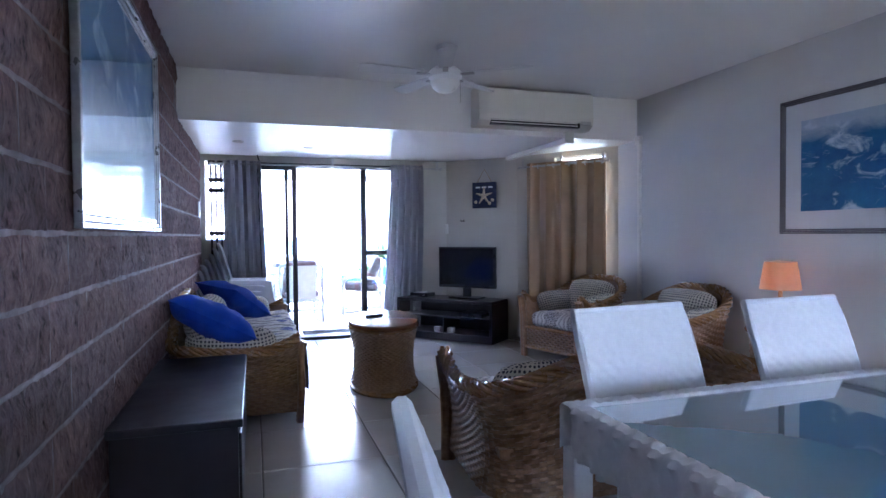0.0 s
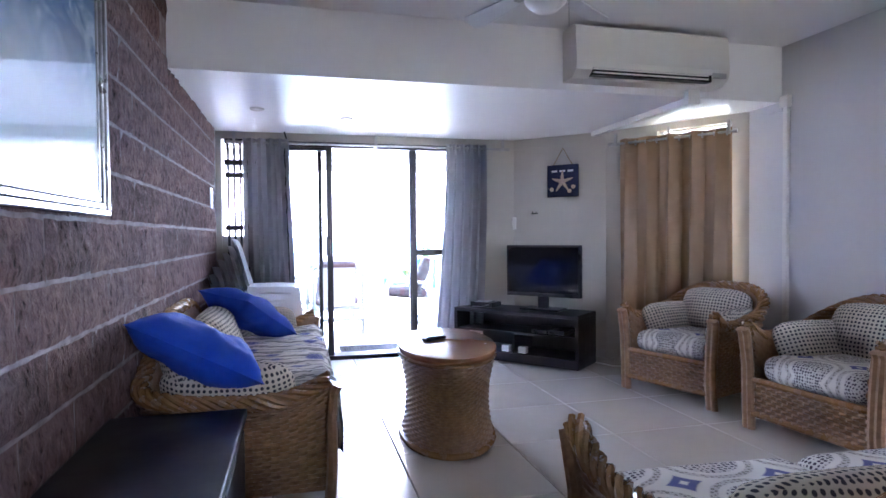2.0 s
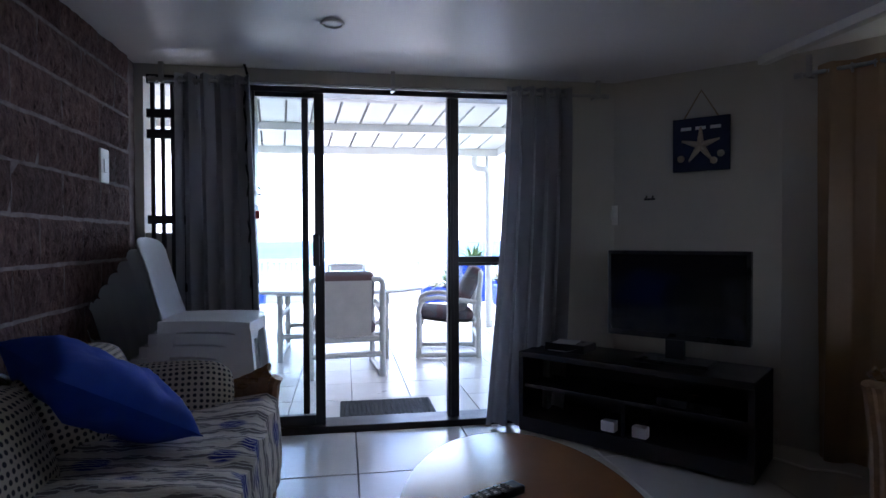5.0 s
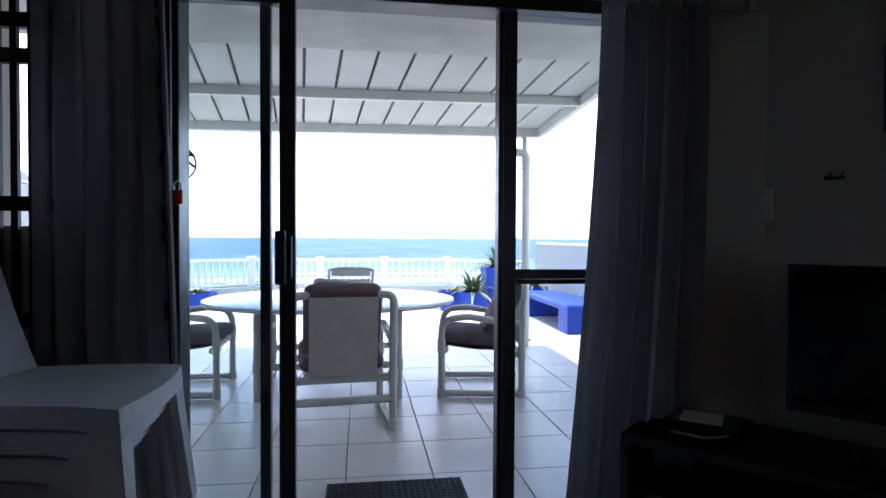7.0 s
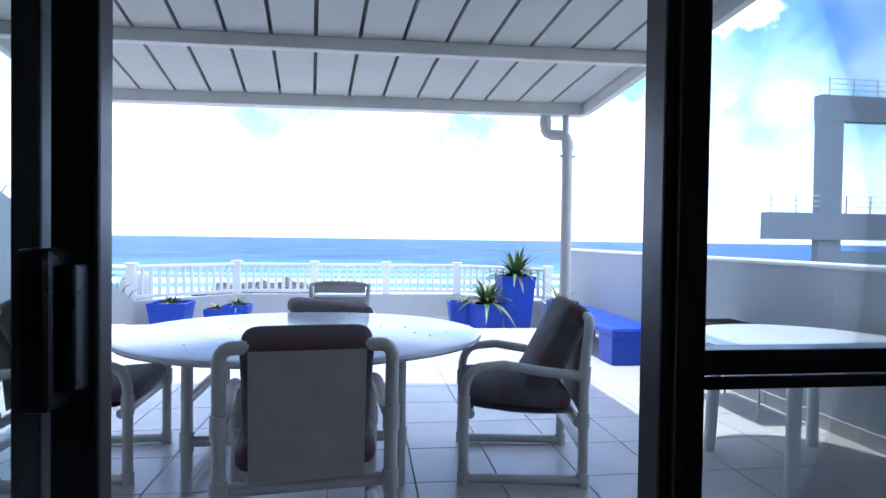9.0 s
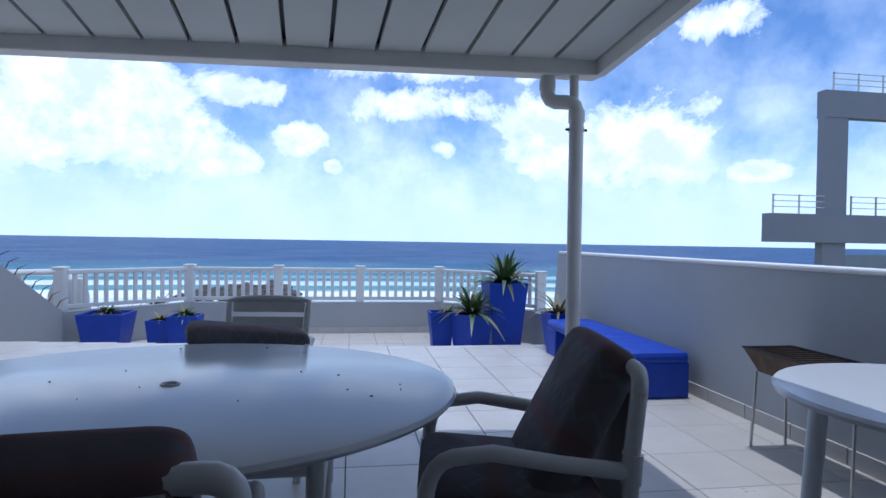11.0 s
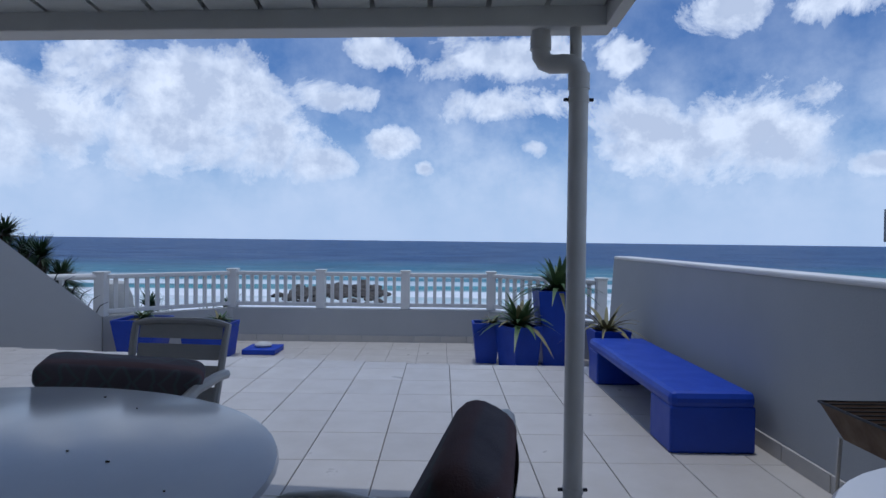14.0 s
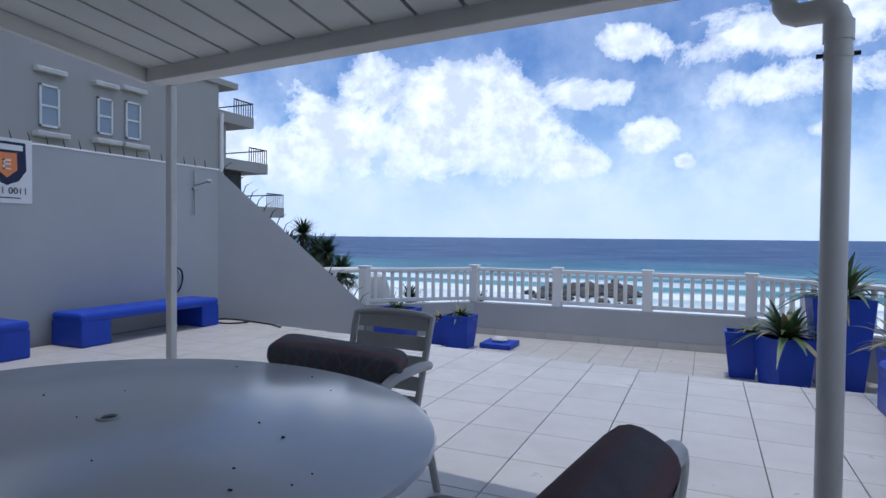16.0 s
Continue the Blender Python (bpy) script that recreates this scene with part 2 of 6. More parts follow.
LEAF = base_mat("aloe_leaf", (0.085, 0.14, 0.05), (0.045, 0.085, 0.035), 0.45, scale=9, bump=0.15)[0]
LEAF_DRY = base_mat("dry_leaf", (0.24, 0.20, 0.10), (0.14, 0.15, 0.06), 0.6, scale=9, bump=0.15)[0]
PALMLEAF = base_mat("palm_leaf", (0.035, 0.075, 0.03), (0.018, 0.04, 0.018), 0.5, scale=4, bump=0.1)[0]
BARK = base_mat("bark", (0.10, 0.075, 0.055), (0.06, 0.045, 0.033), 0.9, scale=8, bump=0.7)[0]
SOIL = base_mat("soil", (0.07, 0.05, 0.035), (0.04, 0.03, 0.02), 0.95, scale=20, bump=0.8)[0]
SAND = base_mat("dune_sand", (0.40, 0.34, 0.25), (0.10, 0.13, 0.06), 0.95, scale=0.12, bump=0.5, fine=2)[0]
ROCK = base_mat("shore_rock", (0.12, 0.105, 0.09), (0.035, 0.033, 0.032), 0.8, scale=0.6, bump=0.8, fine=3, dist=0.2)[0]
GREYBLD = base_mat("grey_building_paint", (0.22, 0.235, 0.27), (0.19, 0.205, 0.24), 0.85, scale=0.5, bump=0.1)[0]
WHITEBLD = base_mat("offwhite_building_paint", (0.38, 0.375, 0.36), (0.33, 0.325, 0.31), 0.85, scale=0.4, bump=0.15)[0]
# near-black: shade put into building openings; also dark print and the table plug
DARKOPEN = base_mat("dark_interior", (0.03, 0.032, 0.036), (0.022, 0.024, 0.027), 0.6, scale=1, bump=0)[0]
PANE_BLD = base_mat("far_window_pane", (0.30, 0.36, 0.42), (0.22, 0.28, 0.35), 0.08, scale=0.8, bump=0)[0]
RUST = base_mat("rusty_sheet_steel", (0.17, 0.12, 0.08), (0.07, 0.04, 0.025), 0.7, 0.3, scale=9, bump=0.4)[0]
RUBBER = base_mat("black_rubber", (0.015, 0.015, 0.016), (0.01, 0.01, 0.01), 0.7, scale=20, bump=0.3)[0]
PAPER = base_mat("white_paper", (0.75, 0.75, 0.74), (0.68, 0.68, 0.67), 0.7, scale=6, bump=0.02)[0]
RED = base_mat("red_enamel", (0.6, 0.03, 0.02), (0.5, 0.025, 0.02), 0.4, scale=5, bump=0.02)[0]
NAVY = base_mat("navy_board", (0.02, 0.03, 0.075), (0.012, 0.02, 0.05), 0.7, scale=14, bump=0.3)[0]
ORANGE = base_mat("orange_print", (0.75, 0.25, 0.08), (0.7, 0.22, 0.07), 0.6, scale=5, bump=0.0)[0]
SHELL = base_mat("starfish_shell", (0.55, 0.45, 0.33), (0.42, 0.33, 0.22), 0.8, scale=40, bump=0.6)[0]
ROPE = base_mat("rope", (0.35, 0.26, 0.16), (0.25, 0.18, 0.1), 0.9, scale=60, bump=0.5)[0]
FRAME_G = base_mat("grey_brown_frame", (0.16, 0.15, 0.155), (0.11, 0.10, 0.105), 0.45, scale=10, bump=0.2)[0]
MOUNT = base_mat("picture_mount", (0.62, 0.62, 0.62), (0.58, 0.58, 0.58), 0.8, scale=3, bump=0.02)[0]
SILVERFR = base_mat("silvered_frame", (0.40, 0.39, 0.38), (0.2, 0.19, 0.19), 0.3, 0.7, scale=12, bump=0.1)[0]


def glass_mat():
    m = bpy.data.materials.new("clear_glass")
    m.use_nodes = True
    nt = m.node_tree
    out = nt.nodes["Material Output"]
    fr = nd(nt, "ShaderNodeFresnel", ("IOR", 1.45))
    tr = nd(nt, "ShaderNodeBsdfTransparent", ("Color", (0.93, 0.96, 0.96, 1)))
    gl = nd(nt, "ShaderNodeBsdfGlossy", ("Color", (1, 1, 1, 1)), ("Roughness", 0.02))
    mx = nd(nt, "ShaderNodeMixShader", (0, math_n(nt, "MULTIPLY", fr.outputs[0], 0.7)), (1, tr.outputs[0]), (2, gl.outputs[0]))
    nt.links.new(mx.outputs[0], out.inputs[0])
    return m


GLASS = glass_mat()


def picture_glass_mat():
    """Low-reflection picture glazing."""
    m = bpy.data.materials.new("picture_glass")
    m.use_nodes = True
    nt = m.node_tree
    fr = nd(nt, "ShaderNodeFresnel", ("IOR", 1.25))
    tr = nd(nt, "ShaderNodeBsdfTransparent", ("Color", (0.96, 0.97, 0.97, 1)))
    gl = nd(nt, "ShaderNodeBsdfGlossy", ("Color", (1, 1, 1, 1)), ("Roughness", 0.06))
    mx = nd(nt, "ShaderNodeMixShader", (0, math_n(nt, "MULTIPLY", fr.outputs[0], 0.2)), (1, tr.outputs[0]), (2, gl.outputs[0]))
    nt.links.new(mx.outputs[0], nt.nodes["Material Output"].inputs[0])
    return m


PICGLASS = picture_glass_mat()


def split_face(m):
    """Rough split concrete: long upright chips, pale grit, and dark pits with shade put into their colour."""
    nt = m.node_tree
    b = nt.nodes["Principled BSDF"]
    tc = nt.nodes.new("ShaderNodeTexCoord")
    info = nt.nodes.new("ShaderNodeObjectInfo")
    off = nd(nt, "ShaderNodeCombineXYZ", (0, math_n(nt, "MULTIPLY", info.outputs["Random"], 53.0)), (1, math_n(nt, "MULTIPLY", info.outputs["Random"], 29.0)))
    vec = nd(nt, "ShaderNodeVectorMath", (0, tc.outputs["Object"]), (1, off.outputs[0])).outputs[0]
    st = nd(nt, "ShaderNodeMapping", ("Vector", vec), ("Scale", (1.0, 1.0, 0.45)))
    chips = nd(nt, "ShaderNodeTexNoise", ("Vector", st.outputs[0]), ("Scale", 34.0), ("Detail", 6.0), ("Roughness", 0.72))
    pits = nd(nt, "ShaderNodeTexVoronoi", ("Vector", st.outputs[0]), ("Scale", 46.0), ("Randomness", 1.0))
    stain = nd(nt, "ShaderNodeTexNoise", ("Vector", vec), ("Scale", 5.0), ("Detail", 3.0))
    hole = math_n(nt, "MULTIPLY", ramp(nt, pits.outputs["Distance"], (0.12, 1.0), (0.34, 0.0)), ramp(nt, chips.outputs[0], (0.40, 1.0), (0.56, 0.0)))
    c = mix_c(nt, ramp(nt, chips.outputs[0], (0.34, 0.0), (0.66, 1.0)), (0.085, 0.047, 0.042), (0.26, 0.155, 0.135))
    c = mix_c(nt, ramp(nt, chips.outputs[0], (0.64, 0.0), (0.74, 0.7)), c, (0.40, 0.31, 0.29))
    c = mix_c(nt, math_n(nt, "MULTIPLY", ramp(nt, stain.outputs[0], (0.4, 0.0), (0.7, 1.0)), 0.35), c, (0.10, 0.062, 0.056))
    # the pits' shade is coloured in near-black, besides the bump
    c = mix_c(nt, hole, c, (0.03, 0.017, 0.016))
    k = math_n(nt, "ADD", math_n(nt, "MULTIPLY", info.outputs["Random"], 0.34), 0.83)
    recolor(b, nt, mix_c(nt, 1.0, c, nd(nt, "ShaderNodeCombineColor", (0, k), (1, k), (2, k)).outputs[0], "MULTIPLY"))
    h = math_n(nt, "SUBTRACT", chips.outputs[0], math_n(nt, "MULTIPLY", hole, 0.4))
    bp = nd(nt, "ShaderNodeBump", ("Height", h), ("Strength", 1.0), ("Distance", 0.05))
    nt.links.new(bp.outputs[0], b.inputs["Normal"])


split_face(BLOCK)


def table_glass():
    m, nt, b, col, vec = base_mat("tinted_table_glass", (0.26, 0.40, 0.46), (0.22, 0.35, 0.42), 0.03, scale=2, bump=0, spec=0.6, coat=1.0)
    b.inputs["Transmission Weight"].default_value = 0.25
    return m


TGLASS = table_glass()


def lampshade_mat():
    m, nt, b, col, vec = base_mat("lampshade_linen", (0.50, 0.37, 0.28), (0.43, 0.31, 0.23), 0.9, scale=30, bump=0.2, fine=200)
    out = nt.nodes["Material Output"]
    tl = nd(nt, "ShaderNodeBsdfTranslucent", ("Color", (0.7, 0.48, 0.34, 1)))
    mx = nd(nt, "ShaderNodeMixShader", (0, 0.5), (1, b.outputs[0]), (2, tl.outputs[0]))
    nt.links.new(mx.outputs[0], out.inputs[0])
    return m


SHADE = lampshade_mat()


def uv_of(nt):
    return nd(nt, "ShaderNodeUVMap").outputs[0]


def dots_mat():
    """White cotton with rows of small dark dots."""
    m, nt, b, col, vec = base_mat("dotted_cotton", (0.50, 0.45, 0.36), (0.42, 0.37, 0.29), 0.9, scale=6, bump=0.3, fine=200, dist=0.002, spec=0.2)
    uv = uv_of(nt)
    v = nd(nt, "ShaderNodeTexVoronoi", ("Vector", uv), ("Scale", 40.0), ("Randomness", 0.15))
    recolor(b, nt, mix_c(nt, ramp(nt, v.outputs["Distance"], (0.27, 1.0), (0.36, 0.0)), col, (0.035, 0.035, 0.045)))
    return m


def ogee_mat():
    """White cotton printed with large leaf medallions in navy, brown and green."""
    m, nt, b, col, vec = base_mat("medallion_cotton", (0.72, 0.70, 0.65), (0.65, 0.62, 0.57), 0.9, scale=6, bump=0.3, fine=200, dist=0.002, spec=0.2)
    uv = uv_of(nt)
    v = nd(nt, "ShaderNodeTexVoronoi", ("Vector", uv), ("Scale", 3.1), ("Randomness", 0.0))
    d = v.outputs["Distance"]
    sp = nd(nt, "ShaderNodeTexVoronoi", ("Vector", uv), ("Scale", 58.0), ("Randomness", 0.35))
    speck = ramp(nt, sp.outputs["Distance"], (0.32, 1.0), (0.42, 0.0))
    core = math_n(nt, "MULTIPLY", ramp(nt, d, (0.33, 1.0), (0.35, 0.0)), math_n(nt, "ADD", math_n(nt, "MULTIPLY", speck, 0.75), 0.2))
    c = mix_c(nt, core, col, (0.035, 0.022, 0.05))
    ring = math_n(nt, "MULTIPLY", ramp(nt, d, (0.40, 0.0), (0.42, 1.0), (0.47, 1.0), (0.49, 0.0)), 0.75)
    c = mix_c(nt, math_n(nt, "MULTIPLY", ring, math_n(nt, "ADD", math_n(nt, "MULTIPLY", speck, 0.6), 0.35)), c, (0.07, 0.055, 0.05))
    petal = ramp(nt, d, (0.58, 0.0), (0.6, 1.0), (0.66, 1.0), (0.68, 0.0))
    recolor(b, nt, mix_c(nt, math_n(nt, "MULTIPLY", petal, 0.85), c, (0.02, 0.03, 0.23)))
    return m


def throw_mat():
    """A woven throw with wavy beige, navy and grey bands."""
    m, nt, b, col, vec = base_mat("ikat_throw", (0.62, 0.57, 0.49), (0.54, 0.48, 0.41), 0.95, scale=8, bump=0.5, fine=160, dist=0.003, spec=0.15)
    uv = uv_of(nt)
    w = nd(nt, "ShaderNodeTexWave", ("Vector", uv), ("Scale", 4.2), ("Distortion", 5.5), ("Detail", 3.0), ("Detail Scale", 2.2))
    c = mix_c(nt, ramp(nt, w.outputs[1], (0.5, 0.0), (0.62, 1.0)), col, (0.18, 0.16, 0.16))
    v = nd(nt, "ShaderNodeTexVoronoi", ("Vector", uv), ("Scale", 5.5), ("Randomness", 0.6))
    c = mix_c(nt, ramp(nt, v.outputs["Distance"], (0.27, 1.0), (0.36, 0.0)), c, (0.02, 0.03, 0.2))
    w2 = nd(nt, "ShaderNodeTexWave", ("Vector", uv), ("Scale", 16.0), ("Distortion", 7.0), ("Detail", 2.0))
    recolor(b, nt, mix_c(nt, ramp(nt, w2.outputs[1], (0.75, 0.0), (0.9, 0.8)), c, (0.66, 0.63, 0.57)))
    return m


def aztec_mat():
    """Dark woven outdoor fabric with faint zigzags and bands."""
    m, nt, b, col, vec = base_mat("dark_zigzag_fabric", (0.155, 0.135, 0.14), (0.09, 0.077, 0.085), 0.9, scale=5, bump=0.4, fine=180, dist=0.002, spec=0.2)
    uv = uv_of(nt)
    sep = nd(nt, "ShaderNodeSeparateXYZ", (0, uv))
    tri = math_n(nt, "PINGPONG", math_n(nt, "MULTIPLY", sep.outputs[0], 1.4), 0.07)
    band = math_n(nt, "FRACT", math_n(nt, "MULTIPLY", math_n(nt, "ADD", sep.outputs[1], tri), 6.0))
    c = mix_c(nt, ramp(nt, band, (0.40, 0.0), (0.46, 0.45), (0.52, 0.45), (0.58, 0.0)), col, (0.12, 0.17, 0.17))
    band2 = math_n(nt, "FRACT", math_n(nt, "MULTIPLY", sep.outputs[1], 3.1))
    c = mix_c(nt, ramp(nt, band2, (0.7, 0.0), (0.75, 0.6), (0.9, 0.6), (0.95, 0.0)), c, (0.15, 0.075, 0.07))
    recolor(b, nt, c)
    return m




def translucent(m, color, k):
    """Lets part of the daylight through a cloth."""
    nt = m.node_tree
    b = nt.nodes["Principled BSDF"]
    tl = nd(nt, "ShaderNodeBsdfTranslucent", ("Color", (*color, 1)))
    mx = nd(nt, "ShaderNodeMixShader", (0, k), (1, b.outputs[0]), (2, tl.outputs[0]))
    nt.links.new(mx.outputs[0], nt.nodes["Material Output"].inputs[0])


translucent(CURT_G, (0.5, 0.5, 0.53), 0.38)
translucent(CURT_B, (0.42, 0.27, 0.14), 0.02)
DOTS, OGEE, THROW, AZTEC = dots_mat(), ogee_mat(), throw_mat(), aztec_mat()


def wave_print(name, glare_below):
    """A sea print: deep blue water with white spray; the seascape has a window reflection painted in."""
    m, nt, b, col, vec = base_mat(name, (0.015, 0.075, 0.20), (0.05, 0.19, 0.36), 0.6, scale=3, bump=0, spec=0.15)
    uv = uv_of(nt)
    sep = nd(nt, "ShaderNodeSeparateXYZ", (0, uv))
    n = nd(nt, "ShaderNodeTexNoise", ("Vector", uv), ("Scale", 4.5), ("Detail", 9.0), ("Roughness", 0.62), ("Distortion", 1.2))
    foam = ramp(nt, n.outputs[0], (0.52, 0.0), (0.66, 0.7))
    c = mix_c(nt, foam, col, (0.62, 0.70, 0.76))
    # the glazing's white window reflection is painted into the print's lower half
    if glare_below:
        h = math_n(nt, "ADD", sep.outputs[1], math_n(nt, "MULTIPLY", math_n(nt, "SUBTRACT", n.outputs[0], 0.5), 0.35))
        c = mix_c(nt, ramp(nt, h, (0.30, 1.0), (0.58, 0.0)), c, (0.62, 0.70, 0.75))
    else:
        h = math_n(nt, "ADD", sep.outputs[1], math_n(nt, "MULTIPLY", math_n(nt, "SUBTRACT", n.outputs[0], 0.5), 0.3))
        c = mix_c(nt, ramp(nt, h, (0.72, 0.0), (0.9, 0.7)), c, (0.55, 0.60, 0.66))
    recolor(b, nt, c)
    return m


PRINT1, PRINT2 = wave_print("seascape_print", True), wave_print("wave_print", False)


def sea_mat():
    m, nt, b, col, vec = base_mat("sea_water", (0.009, 0.085, 0.23), (0.005, 0.05, 0.17), 0.4, scale=0.02, bump=0.8, fine=0.22, dist=1.6, spec=0.12)
    sep = nd(nt, "ShaderNodeSeparateXYZ", (0, vec))
    st = nd(nt, "ShaderNodeMapping", ("Vector", vec), ("Scale", (0.35, 1.0, 1.0)))
    wob = nd(nt, "ShaderNodeTexNoise", ("Vector", st.outputs[0]), ("Scale", 0.02), ("Detail", 4.0))
    y = math_n(nt, "ADD", sep.outputs[1], math_n(nt, "MULTIPLY", math_n(nt, "SUBTRACT", wob.outputs[0], 0.5), 110.0))
    near = ramp(nt, math_n(nt, "DIVIDE", y, 500.0), (0.24, 1.0), (0.62, 0.0))
    c = mix_c(nt, near, col, (0.06, 0.32, 0.34))
    chop = nd(nt, "ShaderNodeTexNoise", ("Vector", st.outputs[0]), ("Scale", 0.09), ("Detail", 6.0), ("Roughness", 0.7))
    c = mix_c(nt, ramp(nt, chop.outputs[0], (0.4, 0.55), (0.62, 0.0)), c, (0.006, 0.03, 0.075))
    caps = nd(nt, "ShaderNodeTexNoise", ("Vector", st.outputs[0]), ("Scale", 0.16), ("Detail", 5.0), ("Roughness", 0.75))
    c = mix_c(nt, ramp(nt, caps.outputs[0], (0.665, 0.0), (0.71, 0.8)), c, (0.8, 0.85, 0.86))
    rows = nd(nt, "ShaderNodeTexWave", ("Vector", st.outputs[0]), ("Scale", 0.011), ("Distortion", 3.0), ("Detail", 5.0), ("Detail Scale", 1.6), ("Detail Roughness", 0.7))
    rows.bands_direction = "Y"
    surf = math_n(nt, "MULTIPLY", ramp(nt, rows.outputs[1], (0.38, 0.0), (0.6, 1.0)), ramp(nt, math_n(nt, "DIVIDE", y, 300.0), (0.42, 1.0), (0.72, 0.0)))
    c = mix_c(nt, surf, c, (0.86, 0.89, 0.9))
    wash = ramp(nt, math_n(nt, "DIVIDE", math_n(nt, "ADD", y, math_n(nt, "MULTIPLY", chop.outputs[0], 25.0)), 300.0), (0.40, 0.9), (0.49, 0.0))
    c = mix_c(nt, wash, c, (0.84, 0.87, 0.88))
    recolor(b, nt, c)
    return m


SEA = sea_mat()


def glow(name, color, strength):
    m = bpy.data.materials.new(name)
    m.use_nodes = True
    nt = m.node_tree
    e = nd(nt, "ShaderNodeEmission", ("Color", (*color, 1)), ("Strength", strength))
    nt.links.new(e.outputs[0], nt.nodes["Material Output"].inputs[0])
    return m


BULB = glow("lamp_bulb", (1.0, 0.66, 0.38), 0.85)

# ---- mesh helpers ----


class M:
    """Collects vertices and faces for one mesh."""

    def __init__(self, smooth=False):
        self.v, self.f, self.uv, self.smooth = [], [], {}, smooth

    def add(self, verts, faces, uvs=None, m=None):
        k = len(self.v)
        for i, p in enumerate(verts):
            q = Vector(p)
            self.v.append(tuple(m @ q if m else q))
            if uvs:
                self.uv[k + i] = uvs[i]
        self.f += [tuple(k + i for i in f) for f in faces]
        return self

    def box(self, x0, x1, y0, y1, z0, z1, r=0.0, m=None, seg=2):
        bm = bmesh.new()
        bmesh.ops.create_cube(bm, size=1)
        for v in bm.verts:
            v.co = Vector(((x0 + x1) / 2 + v.co.x * (x1 - x0), (y0 + y1) / 2 + v.co.y * (y1 - y0), (z0 + z1) / 2 + v.co.z * (z1 - z0)))
        if r:
            bmesh.ops.bevel(bm, geom=bm.edges[:], offset=r, segments=seg, profile=0.5, affect="EDGES")
        bm.verts.index_update()
        self.add([v.co.copy() for v in bm.verts], [[v.index for v in f.verts] for f in bm.faces], m=m)
        bm.free()
        return self

    def tube(self, pts, r, n=8, m=None, closed=False, taper=None):
        pts = [Vector(p) for p in pts]
        k = len(pts)
        rings, verts, faces = [], [], []
        prev = None
        for i, p in enumerate(pts):
            a, b = pts[(i - 1) % k if closed else max(i - 1, 0)], pts[(i + 1) % k if closed else min(i + 1, k - 1)]
            t = (b - a).normalized()
            if prev is None:
                side = t.cross(Vector((0, 0, 1)) if abs(t.z) < 0.9 else Vector((1, 0, 0))).normalized()
            else:
                side = (prev - t * prev.dot(t)).normalized()
            prev = side
            up = t.cross(side)
            rr = r if taper is None else r * taper[i]
            verts += [p + (side * math.cos(2 * math.pi * j / n) + up * math.sin(2 * math.pi * j / n)) * rr for j in range(n)]
        for i in range(k if closed else k - 1):
            for j in range(n):
                a, b = i * n, ((i + 1) % k) * n
                faces.append((a + j, a + (j + 1) % n, b + (j + 1) % n, b + j))
        if not closed:
            faces += [tuple(reversed(range(n))), tuple(range((k - 1) * n, k * n))]
        return self.add(verts, faces, m=m)

    def lathe(self, prof, n=24, m=None, sx=1.0, sy=1.0, caps=True):
        verts, faces = [], []
        for r, z in prof:
            verts += [(r * sx * math.cos(2 * math.pi * j / n), r * sy * math.sin(2 * math.pi * j / n), z) for j in range(n)]
        for i in range(len(prof) - 1):
            for j in range(n):
                faces.append((i * n + j, i * n + (j + 1) % n, (i + 1) * n + (j + 1) % n, (i + 1) * n + j))
        if caps:
            faces += [tuple(reversed(range(n))), tuple(range((len(prof) - 1) * n, len(prof) * n))]
        return self.add(verts, faces, m=m)

    def grid(self, fn, nu, nv, m=None, uvscale=None):
        verts, uvs, faces = [], [], []
        for j in range(nv + 1):
            for i in range(nu + 1):
                u, v = i / nu, j / nv
                verts.append(fn(u, v))
                if uvscale:
                    uvs.append((u * uvscale[0], v * uvscale[1]))
        for j in range(nv):
            for i in range(nu):
                a = j * (nu + 1) + i
                faces.append((a, a + 1, a + nu + 2, a + nu + 1))
        return self.add(verts, faces, uvs if uvscale else None, m)

    def weave(self, fn, stakes, rows, amp, m=None):
        """Strands that run along u and pass in front of and behind upright stakes. fn(u, v) gives a place and a normal."""
        nu, nv = stakes * 2, rows * 3
        verts, faces = [], []
        for j in range(nv + 1):
            row, ph = j // 3, j % 3
            prof = 0.0 if ph == 0 else 1.0
            for i in range(nu + 1):
                p, nrm = fn(i / nu, j / nv)
                s = math.cos(math.pi * (i / 2 + row))
                verts.append(p + nrm * amp * prof * (0.35 + 0.65 * s))
        for j in range(nv):
            for i in range(nu):
                a = j * (nu + 1) + i
                faces.append((a, a + 1, a + nu + 2, a + nu + 1))
        return self.add(verts, faces, m=m)

    def pad(self, w, d, h, e=0.45, nu=20, nv=12, m=None, uv=True, sag=0.0, px=0.12, puff=0.55):
        """A stuffed cushion, centred, with full edges."""
        verts, uvs, faces = [], [], []

        def sp(a, k):
            return math.copysign(abs(a) ** k, a)
        for j in range(nv + 1):
            b = -math.pi / 2 + math.pi * j / nv
            for i in range(nu):
                a = 2 * math.pi * i / nu
                x = sp(math.cos(a), e) * sp(math.cos(b), px * 2) * w / 2
                y = sp(math.sin(a), e) * sp(math.cos(b), px * 2) * d / 2
                z = sp(math.sin(b), 0.8) * h / 2 * (1 - puff * max(abs(2 * x / w), abs(2 * y / d)) ** 3)
                z -= sag * (1 - (2 * x / w) ** 2)
                verts.append((x, y, z))
        rows2 = [verts[j * nu:(j + 1) * nu] for j in range(nv + 1)]
        far = {}
        for i in range(nu):
            for order in (range(nv, nv // 2 - 1, -1), range(0, nv // 2)):
                s, last = 0.0, None
                for j in order:
                    p = Vector(rows2[j][i])
